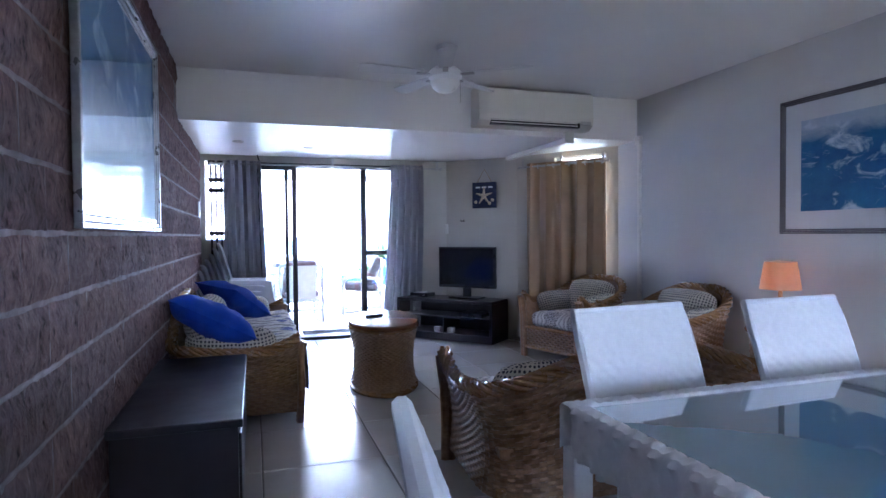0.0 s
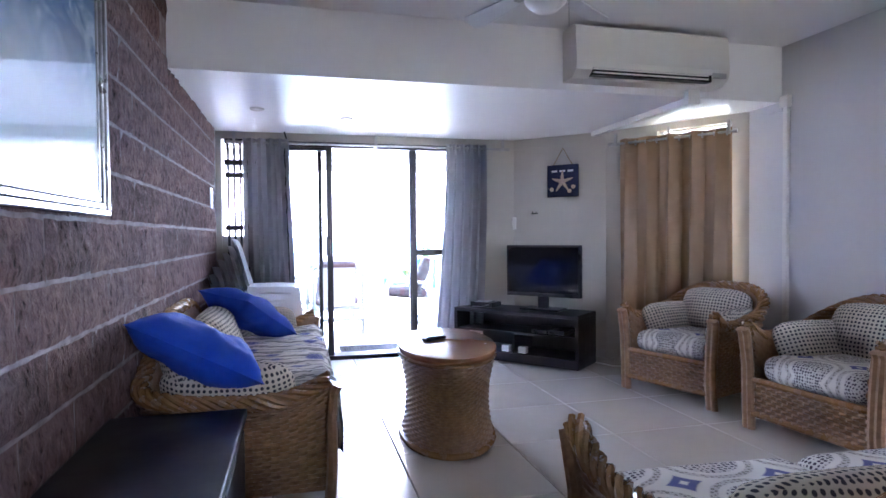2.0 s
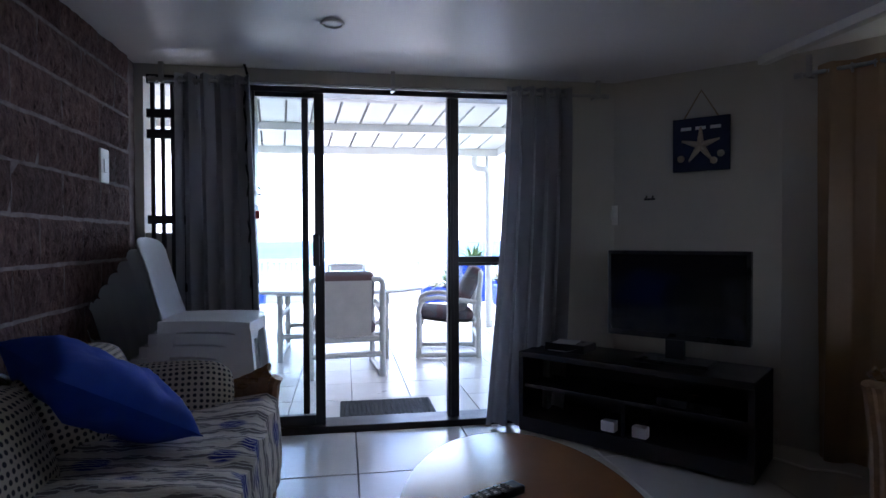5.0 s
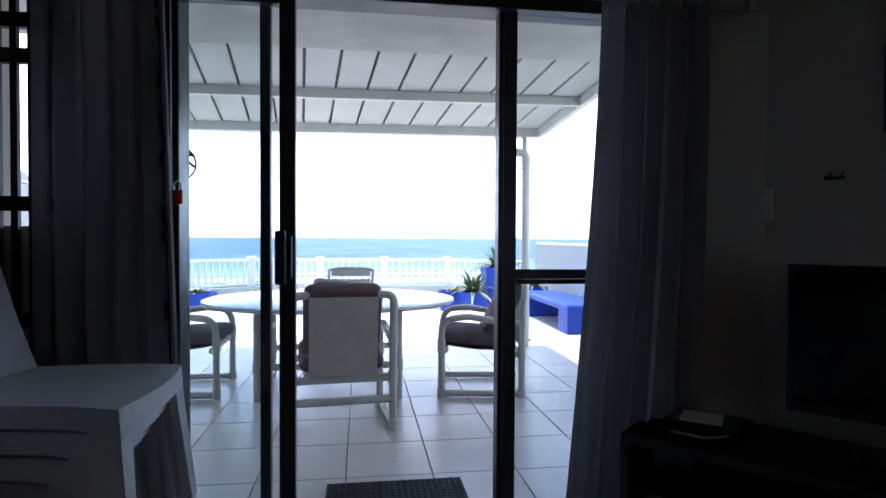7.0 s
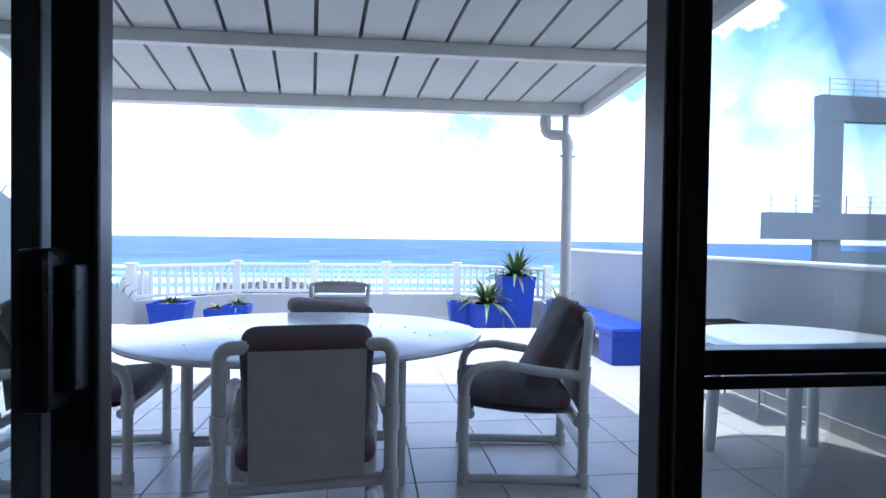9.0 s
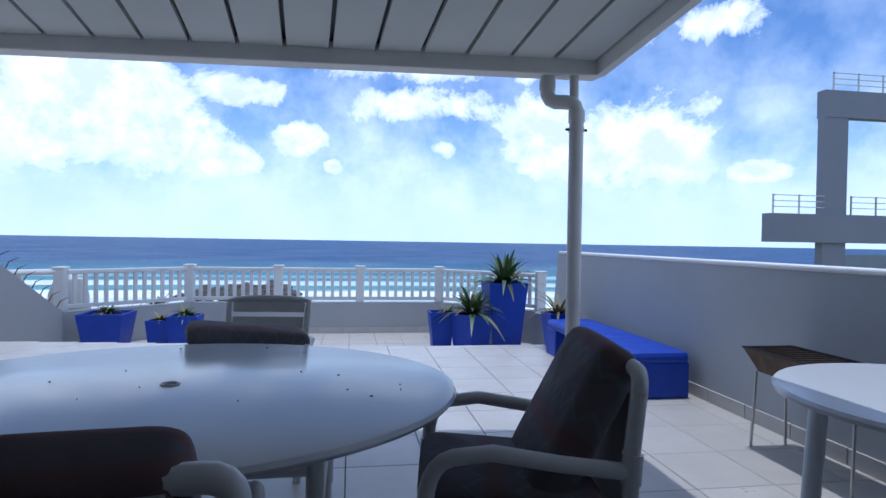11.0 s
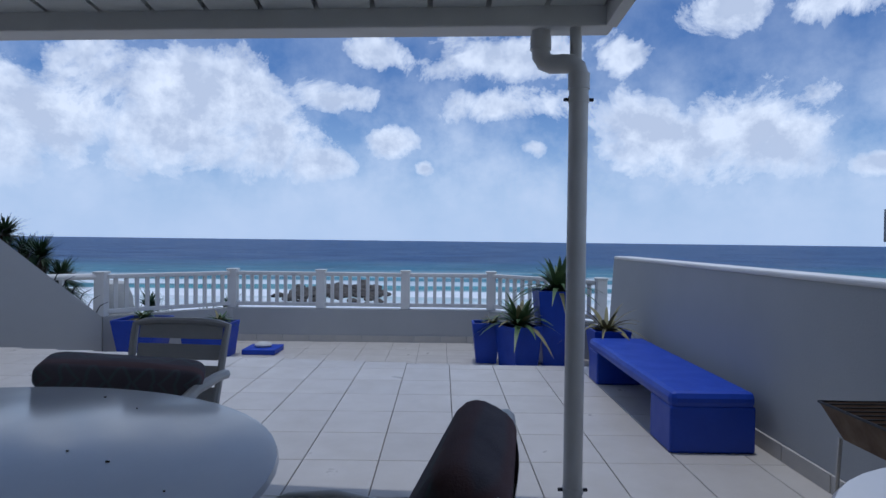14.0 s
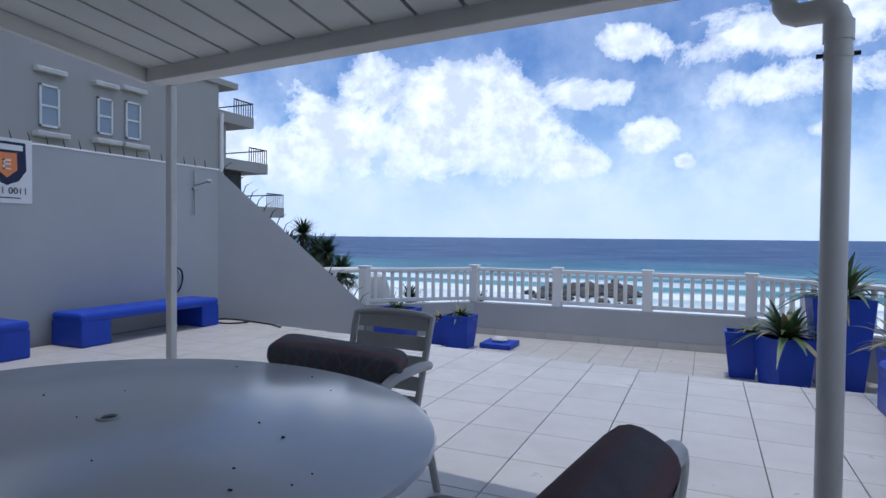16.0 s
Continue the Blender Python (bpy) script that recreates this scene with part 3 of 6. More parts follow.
                    s += (p - last).length if last is not None else 0.0
                    last = p
                    r = math.hypot(p.x, p.y) or 1.0
                    far[j, i] = (p.x / r * s, p.y / r * s)
        uvs = [far[j, i] for j in range(nv + 1) for i in range(nu)]
        for j in range(nv):
            for i in range(nu):
                faces.append((j * nu + i, j * nu + (i + 1) % nu, (j + 1) * nu + (i + 1) % nu, (j + 1) * nu + i))
        return self.add(verts, faces, uvs if uv else None, m)

    def data(self, name, mat):
        me = bpy.data.meshes.new(name)
        me.from_pydata(self.v, [], self.f)
        if self.uv:
            lay = me.uv_layers.new()
            idx = np.empty(len(me.loops), dtype=np.int32)
            me.loops.foreach_get("vertex_index", idx)
            arr = np.zeros((len(self.v), 2), dtype=np.float32)
            for k, c in self.uv.items():
                arr[k] = c
            lay.data.foreach_set("uv", arr[idx].ravel())
        if self.smooth:
            me.polygons.foreach_set("use_smooth", [True] * len(me.polygons))
            me.set_sharp_from_angle(angle=radians(40))
        me.materials.append(mat)
        me.update()
        return me


def part(name, mb, material, parent=None, label=""):
    ob = new(name, mb.data(name, material))
    if parent:
        ob.parent = parent
    return tagged(ob, label)


def piece(name, me, parent, m):
    ob = new(name, me)
    ob.parent = parent
    ob.matrix_local = m
    return ob


def thing(name, m, label, category, group=""):
    ob = new(name)
    ob.empty_display_size = 0.1
    ob.matrix_world = m
    return tagged(ob, label, category, group)


def struct(name, mb, material, label=""):
    return tagged(part(name, mb, material), label, kind="structure")

# ---- large structure ----
XW, XE, YB, YD = -0.55, 3.88, -3.0, 7.18      # brick wall, painted wall, back wall, door plane
ZC, ZL, YBULK = 2.68, 2.25, 5.05             # main ceiling, low ceiling, bulkhead
S45 = 9.65                                   # the splayed wall lies on x + y = S45

wall_w = struct("wall_west", M().box(XW - 0.22, XW - 0.001, YB, YD + 0.2, -0.2, 2.9), MORTAR, "brown split-face block wall with pale recessed mortar joints")
struct("wall_east", M().box(XE, XE + 0.2, YB, 5.40, -0.2, 2.9), WHITE, "off-white painted plaster wall")
# wall out of view; its opening is added to light the sofa side
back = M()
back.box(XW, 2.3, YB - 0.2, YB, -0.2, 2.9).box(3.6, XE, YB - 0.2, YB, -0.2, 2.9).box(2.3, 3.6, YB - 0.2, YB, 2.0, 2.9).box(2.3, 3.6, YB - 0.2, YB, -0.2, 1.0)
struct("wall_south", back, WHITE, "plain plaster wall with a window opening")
struct("ceiling", M().box(XW - 0.2, XE + 0.2, YB - 0.2, YBULK, ZC, ZC + 0.15), CEIL, "off-white painted ceiling")
low = M().box(XW - 0.001, XE, YBULK, YD + 0.18, ZL, ZC + 0.15)
struct("ceiling_low", low, CEIL, "dropped white ceiling with a plain bulkhead face")
sub = M().box(XW - 0.2, XE + 0.2, YB - 0.2, YD + 0.18, -0.25, -0.012)
floor = struct("floor", sub, GROUT, "cream ceramic tiled floor with dark joints")


# the splayed wall's frame: x runs along it from its door end, y points outwards
W45 = Matrix.Translation((S45 - YD - 0.1, YD + 0.1, 0)) @ Matrix.Rotation(radians(-45), 4, "Z")
WF = Matrix.Translation((3.169, 6.481, 0)) @ Matrix.Rotation(radians(-57), 4, "Z")   # the window's own facet
struct("wall_splayed", M().box(-0.2, 1.14, 0, 0.2, -0.2, 2.9, m=W45), CREAM, "cream painted splayed wall")
w45 = M()
for s0, s1, z0, z1 in ((-0.03, 0.52, -0.2, 2.9), (0.52, 1.17, -0.2, 0.75), (0.52, 1.17, 2.185, 2.9), (1.17, 1.36, -0.2, 2.9)):
    w45.box(s0, s1, 0, 0.16, z0, z1, m=WF)
struct("wall_window", w45, CREAM, "cream painted wall with a curtained window opening")
wn = M()
wn.box(-1.4, XW - 0.22, YD, YD + 0.2, -0.2, 2.9).box(XW - 0.001, 2.6, YD, YD + 0.2, 2.175, 2.9).box(1.98, 2.65, YD, YD + 0.2, -0.2, 2.175)
struct("wall_north", wn, CREAM, "painted wall round the sliding door")
bb = M()
for x0, x1, y0, y1 in ((XE - 0.012, XE, YB, 5.38),):
    bb.box(x0, x1, y0, y1, 0, 0.08, r=0.003)
bb.box(0.0, 1.12, -0.012, 0, 0, 0.08, r=0.003, m=W45)
struct("baseboard", bb, SKIRT, "low pale skirting")
struct("cornice_trim", M().box(XE - 0.02, XE, YBULK - 0.02, YBULK + 0.12, ZL - 0.07, ZL), WHITE)

# terrace
LOWZ = -0.45


def edge_y(x):
    return 14.45 + 0.17 * max(0.0, (2.2 - x)) * 0.75


ter = M()
ex = [-4.9, -3, -1, 1, 2.4, 4.2]
tv = [(x, y, z) for x in ex for y, z in ((7.2, -0.012), (edge_y(x), -0.012), (edge_y(x), -0.9), (7.2, -0.9))]
tf = []
for i in range(len(ex) - 1):
    for j in range(4):
        a, b2 = i * 4 + j, i * 4 + (j + 1) % 4
        tf.append((a, b2, b2 + 4, a + 4))
ter.add(tv, tf + [(3, 2, 1, 0), (20, 21, 22, 23)])
terrace = struct("terrace_floor", ter, GROUT, "pale ceramic terrace tiles with dark joints")
lowt = struct("terrace_floor_lower", M().box(-4.9, 5.0, 14.3, 18.55, -1.0, LOWZ - 0.008), GROUT, "lower strip of pale terrace tiles")
struct("wall_terrace_east", M().box(4.0, 4.16, 7.38, 15.0, -0.9, 1.09).add(
    [(4.0, 15.0, -0.9), (4.16, 15.0, -0.9), (4.0, 15.0, 1.09), (4.16, 15.0, 1.09), (4.0, 15.75, -0.9), (4.16, 15.75, -0.9), (4.0, 15.35, 1.09), (4.16, 15.35, 1.09)],
    [(0, 4, 6, 2), (1, 3, 7, 5), (4, 5, 7, 6), (2, 6, 7, 3), (0, 1, 5, 4)]), OUTWALL, "grey-white rendered terrace wall")
struct("coping_east", M().box(3.985, 4.175, 7.38, 15.3, 1.09, 1.125, r=0.012), COPING, "painted wall coping")
struct("wall_terrace_west", M().box(-4.9, -4.7, 7.2, 15.42, -0.9, 2.25), OUTWALL, "tall grey-white rendered terrace wall")
struct("coping_west", M().box(-4.91, -4.685, 7.2, 15.44, 2.25, 2.275, r=0.008), COPING)
# sloping wing wall down to the railing
A, B = Vector((-4.7, 15.42, 0)), Vector((-2.95, 16.85, 0))
dr = (B - A).normalized()
nn = Vector((-dr.y, dr.x, 0)) * 0.18
sl = M()
sl.add([A + Vector((0, 0, -0.9)), B + Vector((0, 0, -0.9)), B + Vector((0, 0, 0.12)), A + Vector((0, 0, 2.27)),
        A + nn + Vector((0, 0, -0.9)), B + nn + Vector((0, 0, -0.9)), B + nn + Vector((0, 0, 0.12)), A + nn + Vector((0, 0, 2.27))],
       [(0, 1, 2, 3), (7, 6, 5, 4), (3, 2, 6, 7), (1, 5, 6, 2), (0, 3, 7, 4)])
struct("wall_sloping", sl, OUTWALL, "grey-white wing wall with a sloping top")
# low parapet along the railing
POSTS = [Vector(p) for p in ((-3.07, 17.05, 0), (-1.6, 18.38, 0), (-0.1, 18.38, 0), (1.34, 18.38, 0), (2.8, 18.38, 0), (4.3, 17.0, 0))]
par = M()
for p, q in ((POSTS[0], POSTS[1]), (POSTS[1], POSTS[4]), (POSTS[4], POSTS[5])):
    d = (q - p).normalized()
    n = Vector((-d.y, d.x, 0)) * 0.1
    e = d * 0.0
    par.add([p - n - e + Vector((0, 0, -1)), q - n + e + Vector((0, 0, -1)), q + n + e + Vector((0, 0, -1)), p + n - e + Vector((0, 0, -1)),
             p - n - e + Vector((0, 0, 0.1)), q - n + e + Vector((0, 0, 0.1)), q + n + e + Vector((0, 0, 0.1)), p + n - e + Vector((0, 0, 0.1))],
            [(0, 1, 5, 4), (1, 2, 6, 5), (2, 3, 7, 6), (3, 0, 4, 7), (4, 5, 6, 7)])
struct("parapet", par, OUTWALL, "low grey rendered parapet")
struct("wall_east_return", M().box(4.16, 4.36, 15.3, 17.1, -1, 0.1), OUTWALL)
# house front above and beside the door
hf = M().box(-4.9, XW - 0.22, 7.2, 7.38, -0.2, 5.5).box(XW - 0.22, 4.2, 7.2, 7.38, 2.9, 5.5).box(2.65, 4.2, 7.3, 7.38, -0.2, 2.9)
struct("house_front", hf, OUTWALL, "rendered house front")
struct("sill", M().box(0.06, 2.0, YD - 0.01, YD + 0.19, -0.02, 0.035, r=0.006), ALU, "dark aluminium door track")

# ground, sea
gr = M()
gx = 40
rows = [(18.6, -2.0), (24, -3.2), (34, -6.5), (48, -8.6), (70, -9.6), (90, -10.6)]
gr.add([(x, y, z + 0.25 * math.sin(x * 0.9 + y)) for y, z in rows for x in range(-200, 201, 10)],
       [(r * 41 + i, r * 41 + i + 1, (r + 1) * 41 + i + 1, (r + 1) * 41 + i) for r in range(5) for i in range(40)])
struct("ground", gr, SAND, "sandy dune slope with low scrub")
struct("ground_inland", M().box(-200, 200, -150, 18.7, -2.6, -2.2), SAND, "sandy ground")
struct("water", M().add([(-4000, 60, -10), (4000, 60, -10), (4000, 4900, -10), (-4000, 4900, -10)], [(0, 1, 2, 3)]), SEA, "blue sea with white surf near the shore")

# ---- terrace roof ----
roof = thing("terrace_roof", pose(0, 0, 0), "white panelled lean-to terrace roof on slim posts", "roof")
RX0, RX1, RY0, RY1 = -1.12, 2.74, 7.38, 11.28


def roof_z(y):
    return 2.62 - (y - 7.4) * 0.049


nr = 15
for i in range(nr):
    xa = RX0 + (RX1 - RX0) * i / nr
    xb = RX0 + (RX1 - RX0) * (i + 1) / nr
    pm = M()
    pm.add([(xa + 0.012, 8.9, roof_z(8.9)), (xb - 0.012, 8.9, roof_z(8.9)), (xb - 0.012, RY1, roof_z(RY1)), (xa + 0.012, RY1, roof_z(RY1)),
            (xa + 0.012, 8.9, roof_z(8.9) + 0.04), (xb - 0.012, 8.9, roof_z(8.9) + 0.04), (xb - 0.012, RY1, roof_z(RY1) + 0.04), (xa + 0.012, RY1, roof_z(RY1) + 0.04)],
           [(3, 2, 1, 0), (4, 5, 6, 7), (0, 1, 5, 4), (1, 2, 6, 5), (2, 3, 7, 6), (3, 0, 4, 7)])
    part("roof_panel", pm, PANEL, roof)
cov = M().add([(RX0, 8.9, roof_z(8.9) + 0.045), (RX1, 8.9, roof_z(8.9) + 0.045), (RX1, RY1, roof_z(RY1) + 0.045), (RX0, RY1, roof_z(RY1) + 0.045)], [(0, 1, 2, 3)])
part("roof_sheet", cov, DARKSTEEL, roof)
part("front_beam", M().box(RX0, RX1 + 0.04, RY1 - 0.03, RY1 + 0.05, 2.335, 2.488, r=0.008), BEAM, roof)
part("gutter", M().box(RX0 - 0.02, RX1 + 0.05, RY1 + 0.05, RY1 + 0.15, 2.345, 2.47, r=0.012), BEAM, roof)
part("middle_beam", M().box(RX0, RX1 + 0.04, 10.02, 10.09, 2.41, 2.492, r=0.006), BEAM, roof)
for xs in (RX1, RX0 - 0.05):
    part("side_beam", M().add([(xs, 8.9, 2.46), (xs + 0.05, 8.9, 2.46), (xs + 0.05, RY1, 2.335), (xs, RY1, 2.335), (xs, 8.9, 2.61), (xs + 0.05, 8.9, 2.61), (xs + 0.05, RY1, 2.47), (xs, RY1, 2.47)],
                              [(3, 2, 1, 0), (4, 5, 6, 7), (0, 1, 5, 4), (1, 2, 6, 5), (2, 3, 7, 6), (3, 0, 4, 7)]), BEAM, roof)
part("post", M(True).tube([(2.615, 11.275, 2.06), (2.615, 11.275, 2.25), (2.615, 11.285, 2.345)], 0.026, 10), PVC, roof)
for ob in roof.children:
    # the roof widens and lifts a little towards its far outer corner
    for v in ob.data.vertices:
        f = (RX1 - v.co.x) / (RX1 - RX0) * max(0.0, min(1.0, (v.co.y - 8.9) / (RY1 - 8.9)))
        v.co += Vector((-0.42, 0.35, 0.03)) * f
part("post", M().box(-1.508, -1.452, 11.735, 11.79, 0, 2.372, r=0.006), PVC, roof)
struct("eave_slab", M().box(-4.9, 4.2, 7.38, 8.95, 2.47, 2.66, r=0.01), CONCRETE, "rough painted concrete eave slab")

pipe = thing("downpipe", pose(2.585, 11.27, 0), "white plastic rainwater downpipe with a swan-neck bend", "downpipe")
cp = [(-0.145, 0.08, 2.36), (-0.145, 0.08, 2.25), (-0.142, 0.08, 2.215), (-0.125, 0.075, 2.185), (-0.095, 0.065, 2.17), (-0.04, 0.03, 2.163), (-0.005, 0.008, 2.155), (0.018, 0.0, 2.135), (0.03, 0, 2.10), (0.03, 0, 2.04), (0.03, 0, 0.0)]
part("pipe", M(True).tube(cp, 0.047, 16), PVC, pipe)
part("socket", M(True).tube([(-0.145, 0.08, 2.245), (-0.145, 0.08, 2.31)], 0.053, 16), PVC, pipe)
part("socket", M(True).tube([(0.03, 0, 2.03), (0.03, 0, 2.105)], 0.053, 16), PVC, pipe)
for z in (1.965, 0.055):
    cl = part("clip", M(True).tube([(0.03, 0, z), (0.03, 0, z + 0.03)], 0.051, 16), PVC, pipe)
    for x in (-1, 1):
        part("bolt", M(True).tube([(0.03 + x * 0.045, 0, z + 0.015), (0.03 + x * 0.072, 0, z + 0.015)], 0.009, 6), DARKSTEEL, cl)

# ---- railing ----
rail = thing("balustrade", pose(0, 0, 0), "white painted timber balustrade on the parapet", "railing")
for p in POSTS:
    ang = 0
    part("post", M().box(p.x - 0.075, p.x + 0.075, p.y - 0.075, p.y + 0.075, 0.1, 0.735, r=0.008).box(p.x - 0.09, p.x + 0.09, p.y - 0.09, p.y + 0.09, 0.735, 0.765, r=0.008), BEAM, rail)
bal = M().box(-0.028, 0.028, -0.02, 0.02, 0.19, 0.66).data("baluster", BEAM)
for p, q in zip(POSTS[:-1], POSTS[1:]):
    d = q - p
    L = d.length
    m = Matrix.Translation(p) @ Matrix.Rotation(math.atan2(d.y, d.x), 4, "Z")
    part("top_rail", M().box(0.07, L - 0.07, -0.05, 0.05, 0.655, 0.72, r=0.01, m=m), BEAM, rail)
    part("bottom_rail", M().box(0.07, L - 0.07, -0.035, 0.035, 0.14, 0.2, r=0.006, m=m), BEAM, rail)
    k = max(6, round(L / 0.155))
    for i in range(1, k):
        piece("baluster", bal, rail, m @ Matrix.Translation((0.04 + (L - 0.08) * i / k, 0, 0)))
part("end_rail", M().tube([(-3.07, 17.05, 0.69), (-3.75, 16.6, 0.69)], 0.045, 8).box(-3.5, -3.45, 16.74, 16.79, 0.1, 0.66), BEAM, rail)

# ---- sliding door, windows, curtains ----
door = thing("sliding_door", pose(0, YD, 0), "dark bronze aluminium sliding glass door standing open", "door")
part("head", M().box(0.06, 1.98, 0.02, 0.16, 2.12, 2.175, r=0.005), ALU, door)
for x0, x1, y0, y1 in ((0.06, 0.13, 0.02, 0.16), (1.91, 1.98, 0.02, 0.16)):
    part("jamb", M().box(x0, x1, y0, y1, 0.03, 2.12, r=0.005), ALU, door)
fixed = part("fixed_stile", M().box(0.405, 0.445, 0.09, 0.14, 0.035, 2.12, r=0.004), ALU, door)
slide = part("sliding_leaf", M().box(0.485, 0.545, 0.03, 0.075, 0.035, 2.12, r=0.005).box(0.13, 0.485, 0.03, 0.075, 0.035, 0.1, r=0.004).box(0.13, 0.485, 0.03, 0.075, 2.09, 2.12, r=0.004), ALU, door)
part("handle", M().box(0.475, 0.515, -0.03, 0.03, 1.04, 1.24, r=0.008).box(0.52, 0.535, -0.01, 0.03, 1.06, 1.22, r=0.004), BLACKPL, slide, "black plastic pull handle")
part("right_stile", M().box(1.335, 1.41, 0.05, 0.12, 0.035, 2.12, r=0.005).box(1.352, 1.372, 0.035, 0.05, 0.035, 2.12, r=0.003), ALU, door)
part("mid_rail", M().box(1.41, 1.91, 0.06, 0.11, 1.05, 1.09, r=0.004).box(1.41, 1.91, 0.05, 0.06, 1.03, 1.05, r=0.003), ALU, door)
for x0, x1, y, z0, z1 in ((0.13, 0.487, 0.05, 0.1, 2.09), (0.13, 0.407, 0.115, 0.035, 2.12), (1.409, 1.912, 0.085, 1.089, 2.12), (1.409, 1.912, 0.085, 0.035, 1.051)):
    g = part("pane", M().box(x0, x1, y, y + 0.006, z0, z1), GLASS, door)
    g.visible_shadow = False

win = thing("window_splayed", WF, "aluminium framed window behind the brown curtain", "window")
wf = M().box(0.52, 0.56, 0.06, 0.11, 0.75, 2.185).box(1.13, 1.17, 0.06, 0.11, 0.75, 2.185).box(0.56, 1.13, 0.06, 0.11, 0.75, 0.79).box(0.56, 1.13, 0.06, 0.11, 2.17, 2.185).box(0.83, 0.87, 0.06, 0.11, 0.79, 2.17)
part("window_frame", wf, BEAM, win)
for a, b2 in ((0.56, 0.83), (0.87, 1.13)):
    g = part("pane", M().box(a, b2, 0.08, 0.086, 0.79, 2.17), GLASS, win)
    g.visible_shadow = False

gate = thing("security_gate", pose(0, YD - 0.06, 0), "dark steel folding security gate, folded open beside the door", "gate")
for i in range(5):
    x = -0.44 + i * 0.055
    part("bar", M().box(x, x + 0.022, -0.01, 0.01, 0.03, 2.16), DARKSTEEL, gate)
for z in (1.80, 1.92, 1.30, 0.9, 0.4, 2.12):
    part("link", M().box(-0.46, -0.18, -0.014, 0.014, z, z + 0.05), DARKSTEEL, gate)
for i in range(7):
    z = 0.2 + i * 0.3
    part("lattice_strip", M(True).tube([(0.075, -0.01, z), (0.115, -0.01, z + 0.15), (0.075, -0.01, z + 0.3)], 0.008, 6), DARKSTEEL, gate)
part("channel", M().box(0.06, 0.125, 0.0, 0.02, 0.03, 2.1), DARKSTEEL, gate)
# slats of light beyond the folded gate
struct("window_side", M().box(XW, -0.5, YD, YD + 0.2, -0.2, 2.175).box(-0.15, 0.06, YD + 0.02, YD + 0.2, -0.2, 2.175).box(-0.5, -0.15, YD + 0.02, YD + 0.2, -0.2, 1.25), CREAM)

lock = thing("padlock", pose(0.15, YD - 0.07, 1.36), "red padlock hanging on the gate", "padlock")
part("body", M().box(-0.02, 0.02, -0.01, 0.01, -0.03, 0.02, r=0.005), RED, lock)
part("shackle", M(True).tube([(-0.013, 0, 0.02), (-0.013, 0, 0.04), (0, 0, 0.052), (0.013, 0, 0.04), (0.013, 0, 0.02)], 0.004, 6), STEEL, lock)
sc = thing("suncatcher", pose(0.085, YD + 0.19, 1.5), "round stained-glass suncatcher hanging outside the pane", "ornament")
part("ring", M(True).tube([(0.06 * math.cos(a), 0, 0.06 * math.sin(a)) for a in [i * math.pi / 12 for i in range(24)]], 0.004, 6, closed=True), DARKSTEEL, sc)
part("cord", M(True).tube([(0, 0, 0.07), (0, 0, 0.97)], 0.0015, 4), DARKSTEEL, sc)
part("figure", M(True).tube([(-0.05, 0, 0.0), (-0.02, 0, 0.025), (0.02, 0, 0.02), (0.055, 0, -0.01)], 0.006, 6), BLACKPL, sc)
part("glass_band", M().add([(-0.062, 0, 0.03), (0.062, 0, 0.03), (0.04, 0, 0.056), (-0.04, 0, 0.056)], [(0, 1, 2, 3)]), base_mat("turquoise_glass", (0.05, 0.45, 0.45), None, 0.2, bump=0)[0], sc)


def curtain(name, m, w0, w1, h0, h1, folds, depth, material, label, rings=True, lean=0.0):
    """A hanging curtain; w0 and w1 are its widths at the top and foot, gathered in soft folds."""
    c = thing(name, m, label, "curtain")
    ph = random.random() * 6

    def fn(u, v):
        w = w0 + (w1 - w0) * v
        a = u * folds * 2 * math.pi + ph
        k = 0.75 + 0.35 * math.sin(u * 9 + ph)
        y = math.sin(a + 0.35 * math.sin(v * 3 + u * 7)) * depth * k * (0.85 + 0.3 * v)
        x = w * (u + 0.012 * math.sin(a * 2 + v * 2)) + lean * v ** 1.5
        return (x, y, h1 + (h0 - h1) * v)
    cl = M(True).grid(fn, folds * 12, 14, uvscale=(w0 * 2, h1 - h0))
    k = len(cl.v)
    cl.add([(x, y + 0.003, z) for x, y, z in cl.v], [tuple(reversed(f)) for f in cl.f])
    part("cloth", cl, material, c)
    if rings:
        for i in range(folds * 2):
            x = w0 * (i + 0.5) / (folds * 2)
            part("eyelet", M(True).tube([(x + 0.0, 0.022 * math.cos(a), h1 - 0.045 + 0.022 * math.sin(a)) for a in [j * math.pi / 5 for j in range(10)]], 0.005, 5, closed=True), STEEL, c)
    return c


curtain("curtain_grey", pose(-0.29, YD - 0.1, 0), 0.42, 0.5, 0.02, 2.175, 5, 0.055, CURT_G, "grey satin eyelet curtain drawn back beside the sliding door")
curtain("curtain_grey", pose(1.69, YD - 0.1, 0), 0.42, 0.5, 0.02, 2.175, 5, 0.055, CURT_G, "grey satin eyelet curtain gathered at the door's fixed side", True, -0.14)
curtain("curtain_brown", W45 @ pose(1.315, -0.17, 0, 0, 0, -9.5), 0.99, 0.98, 0.02, 2.13, 5, 0.05, CURT_B, "golden brown satin eyelet curtain drawn over a window")


def rod(m, L, label):
    r = thing("curtain_rod", m, label, "curtain rod")
    part("pole", M(True).tube([(0, 0, 0), (L, 0, 0)], 0.011, 10), STEEL, r)
    for x in (0, L):
        part("finial", M(True).tube([(x - 0.02, 0, 0), (x + 0.02, 0, 0)], 0.017, 10), STEEL, r)
    for x in (0.05, L / 2, L - 0.05):
        part("bracket", M().box(x - 0.008, x + 0.008, -0.006, 0.1, -0.008, 0.008).box(x - 0.012, x + 0.012, -0.012, 0.012, -0.02, 0.1), STEEL, r)


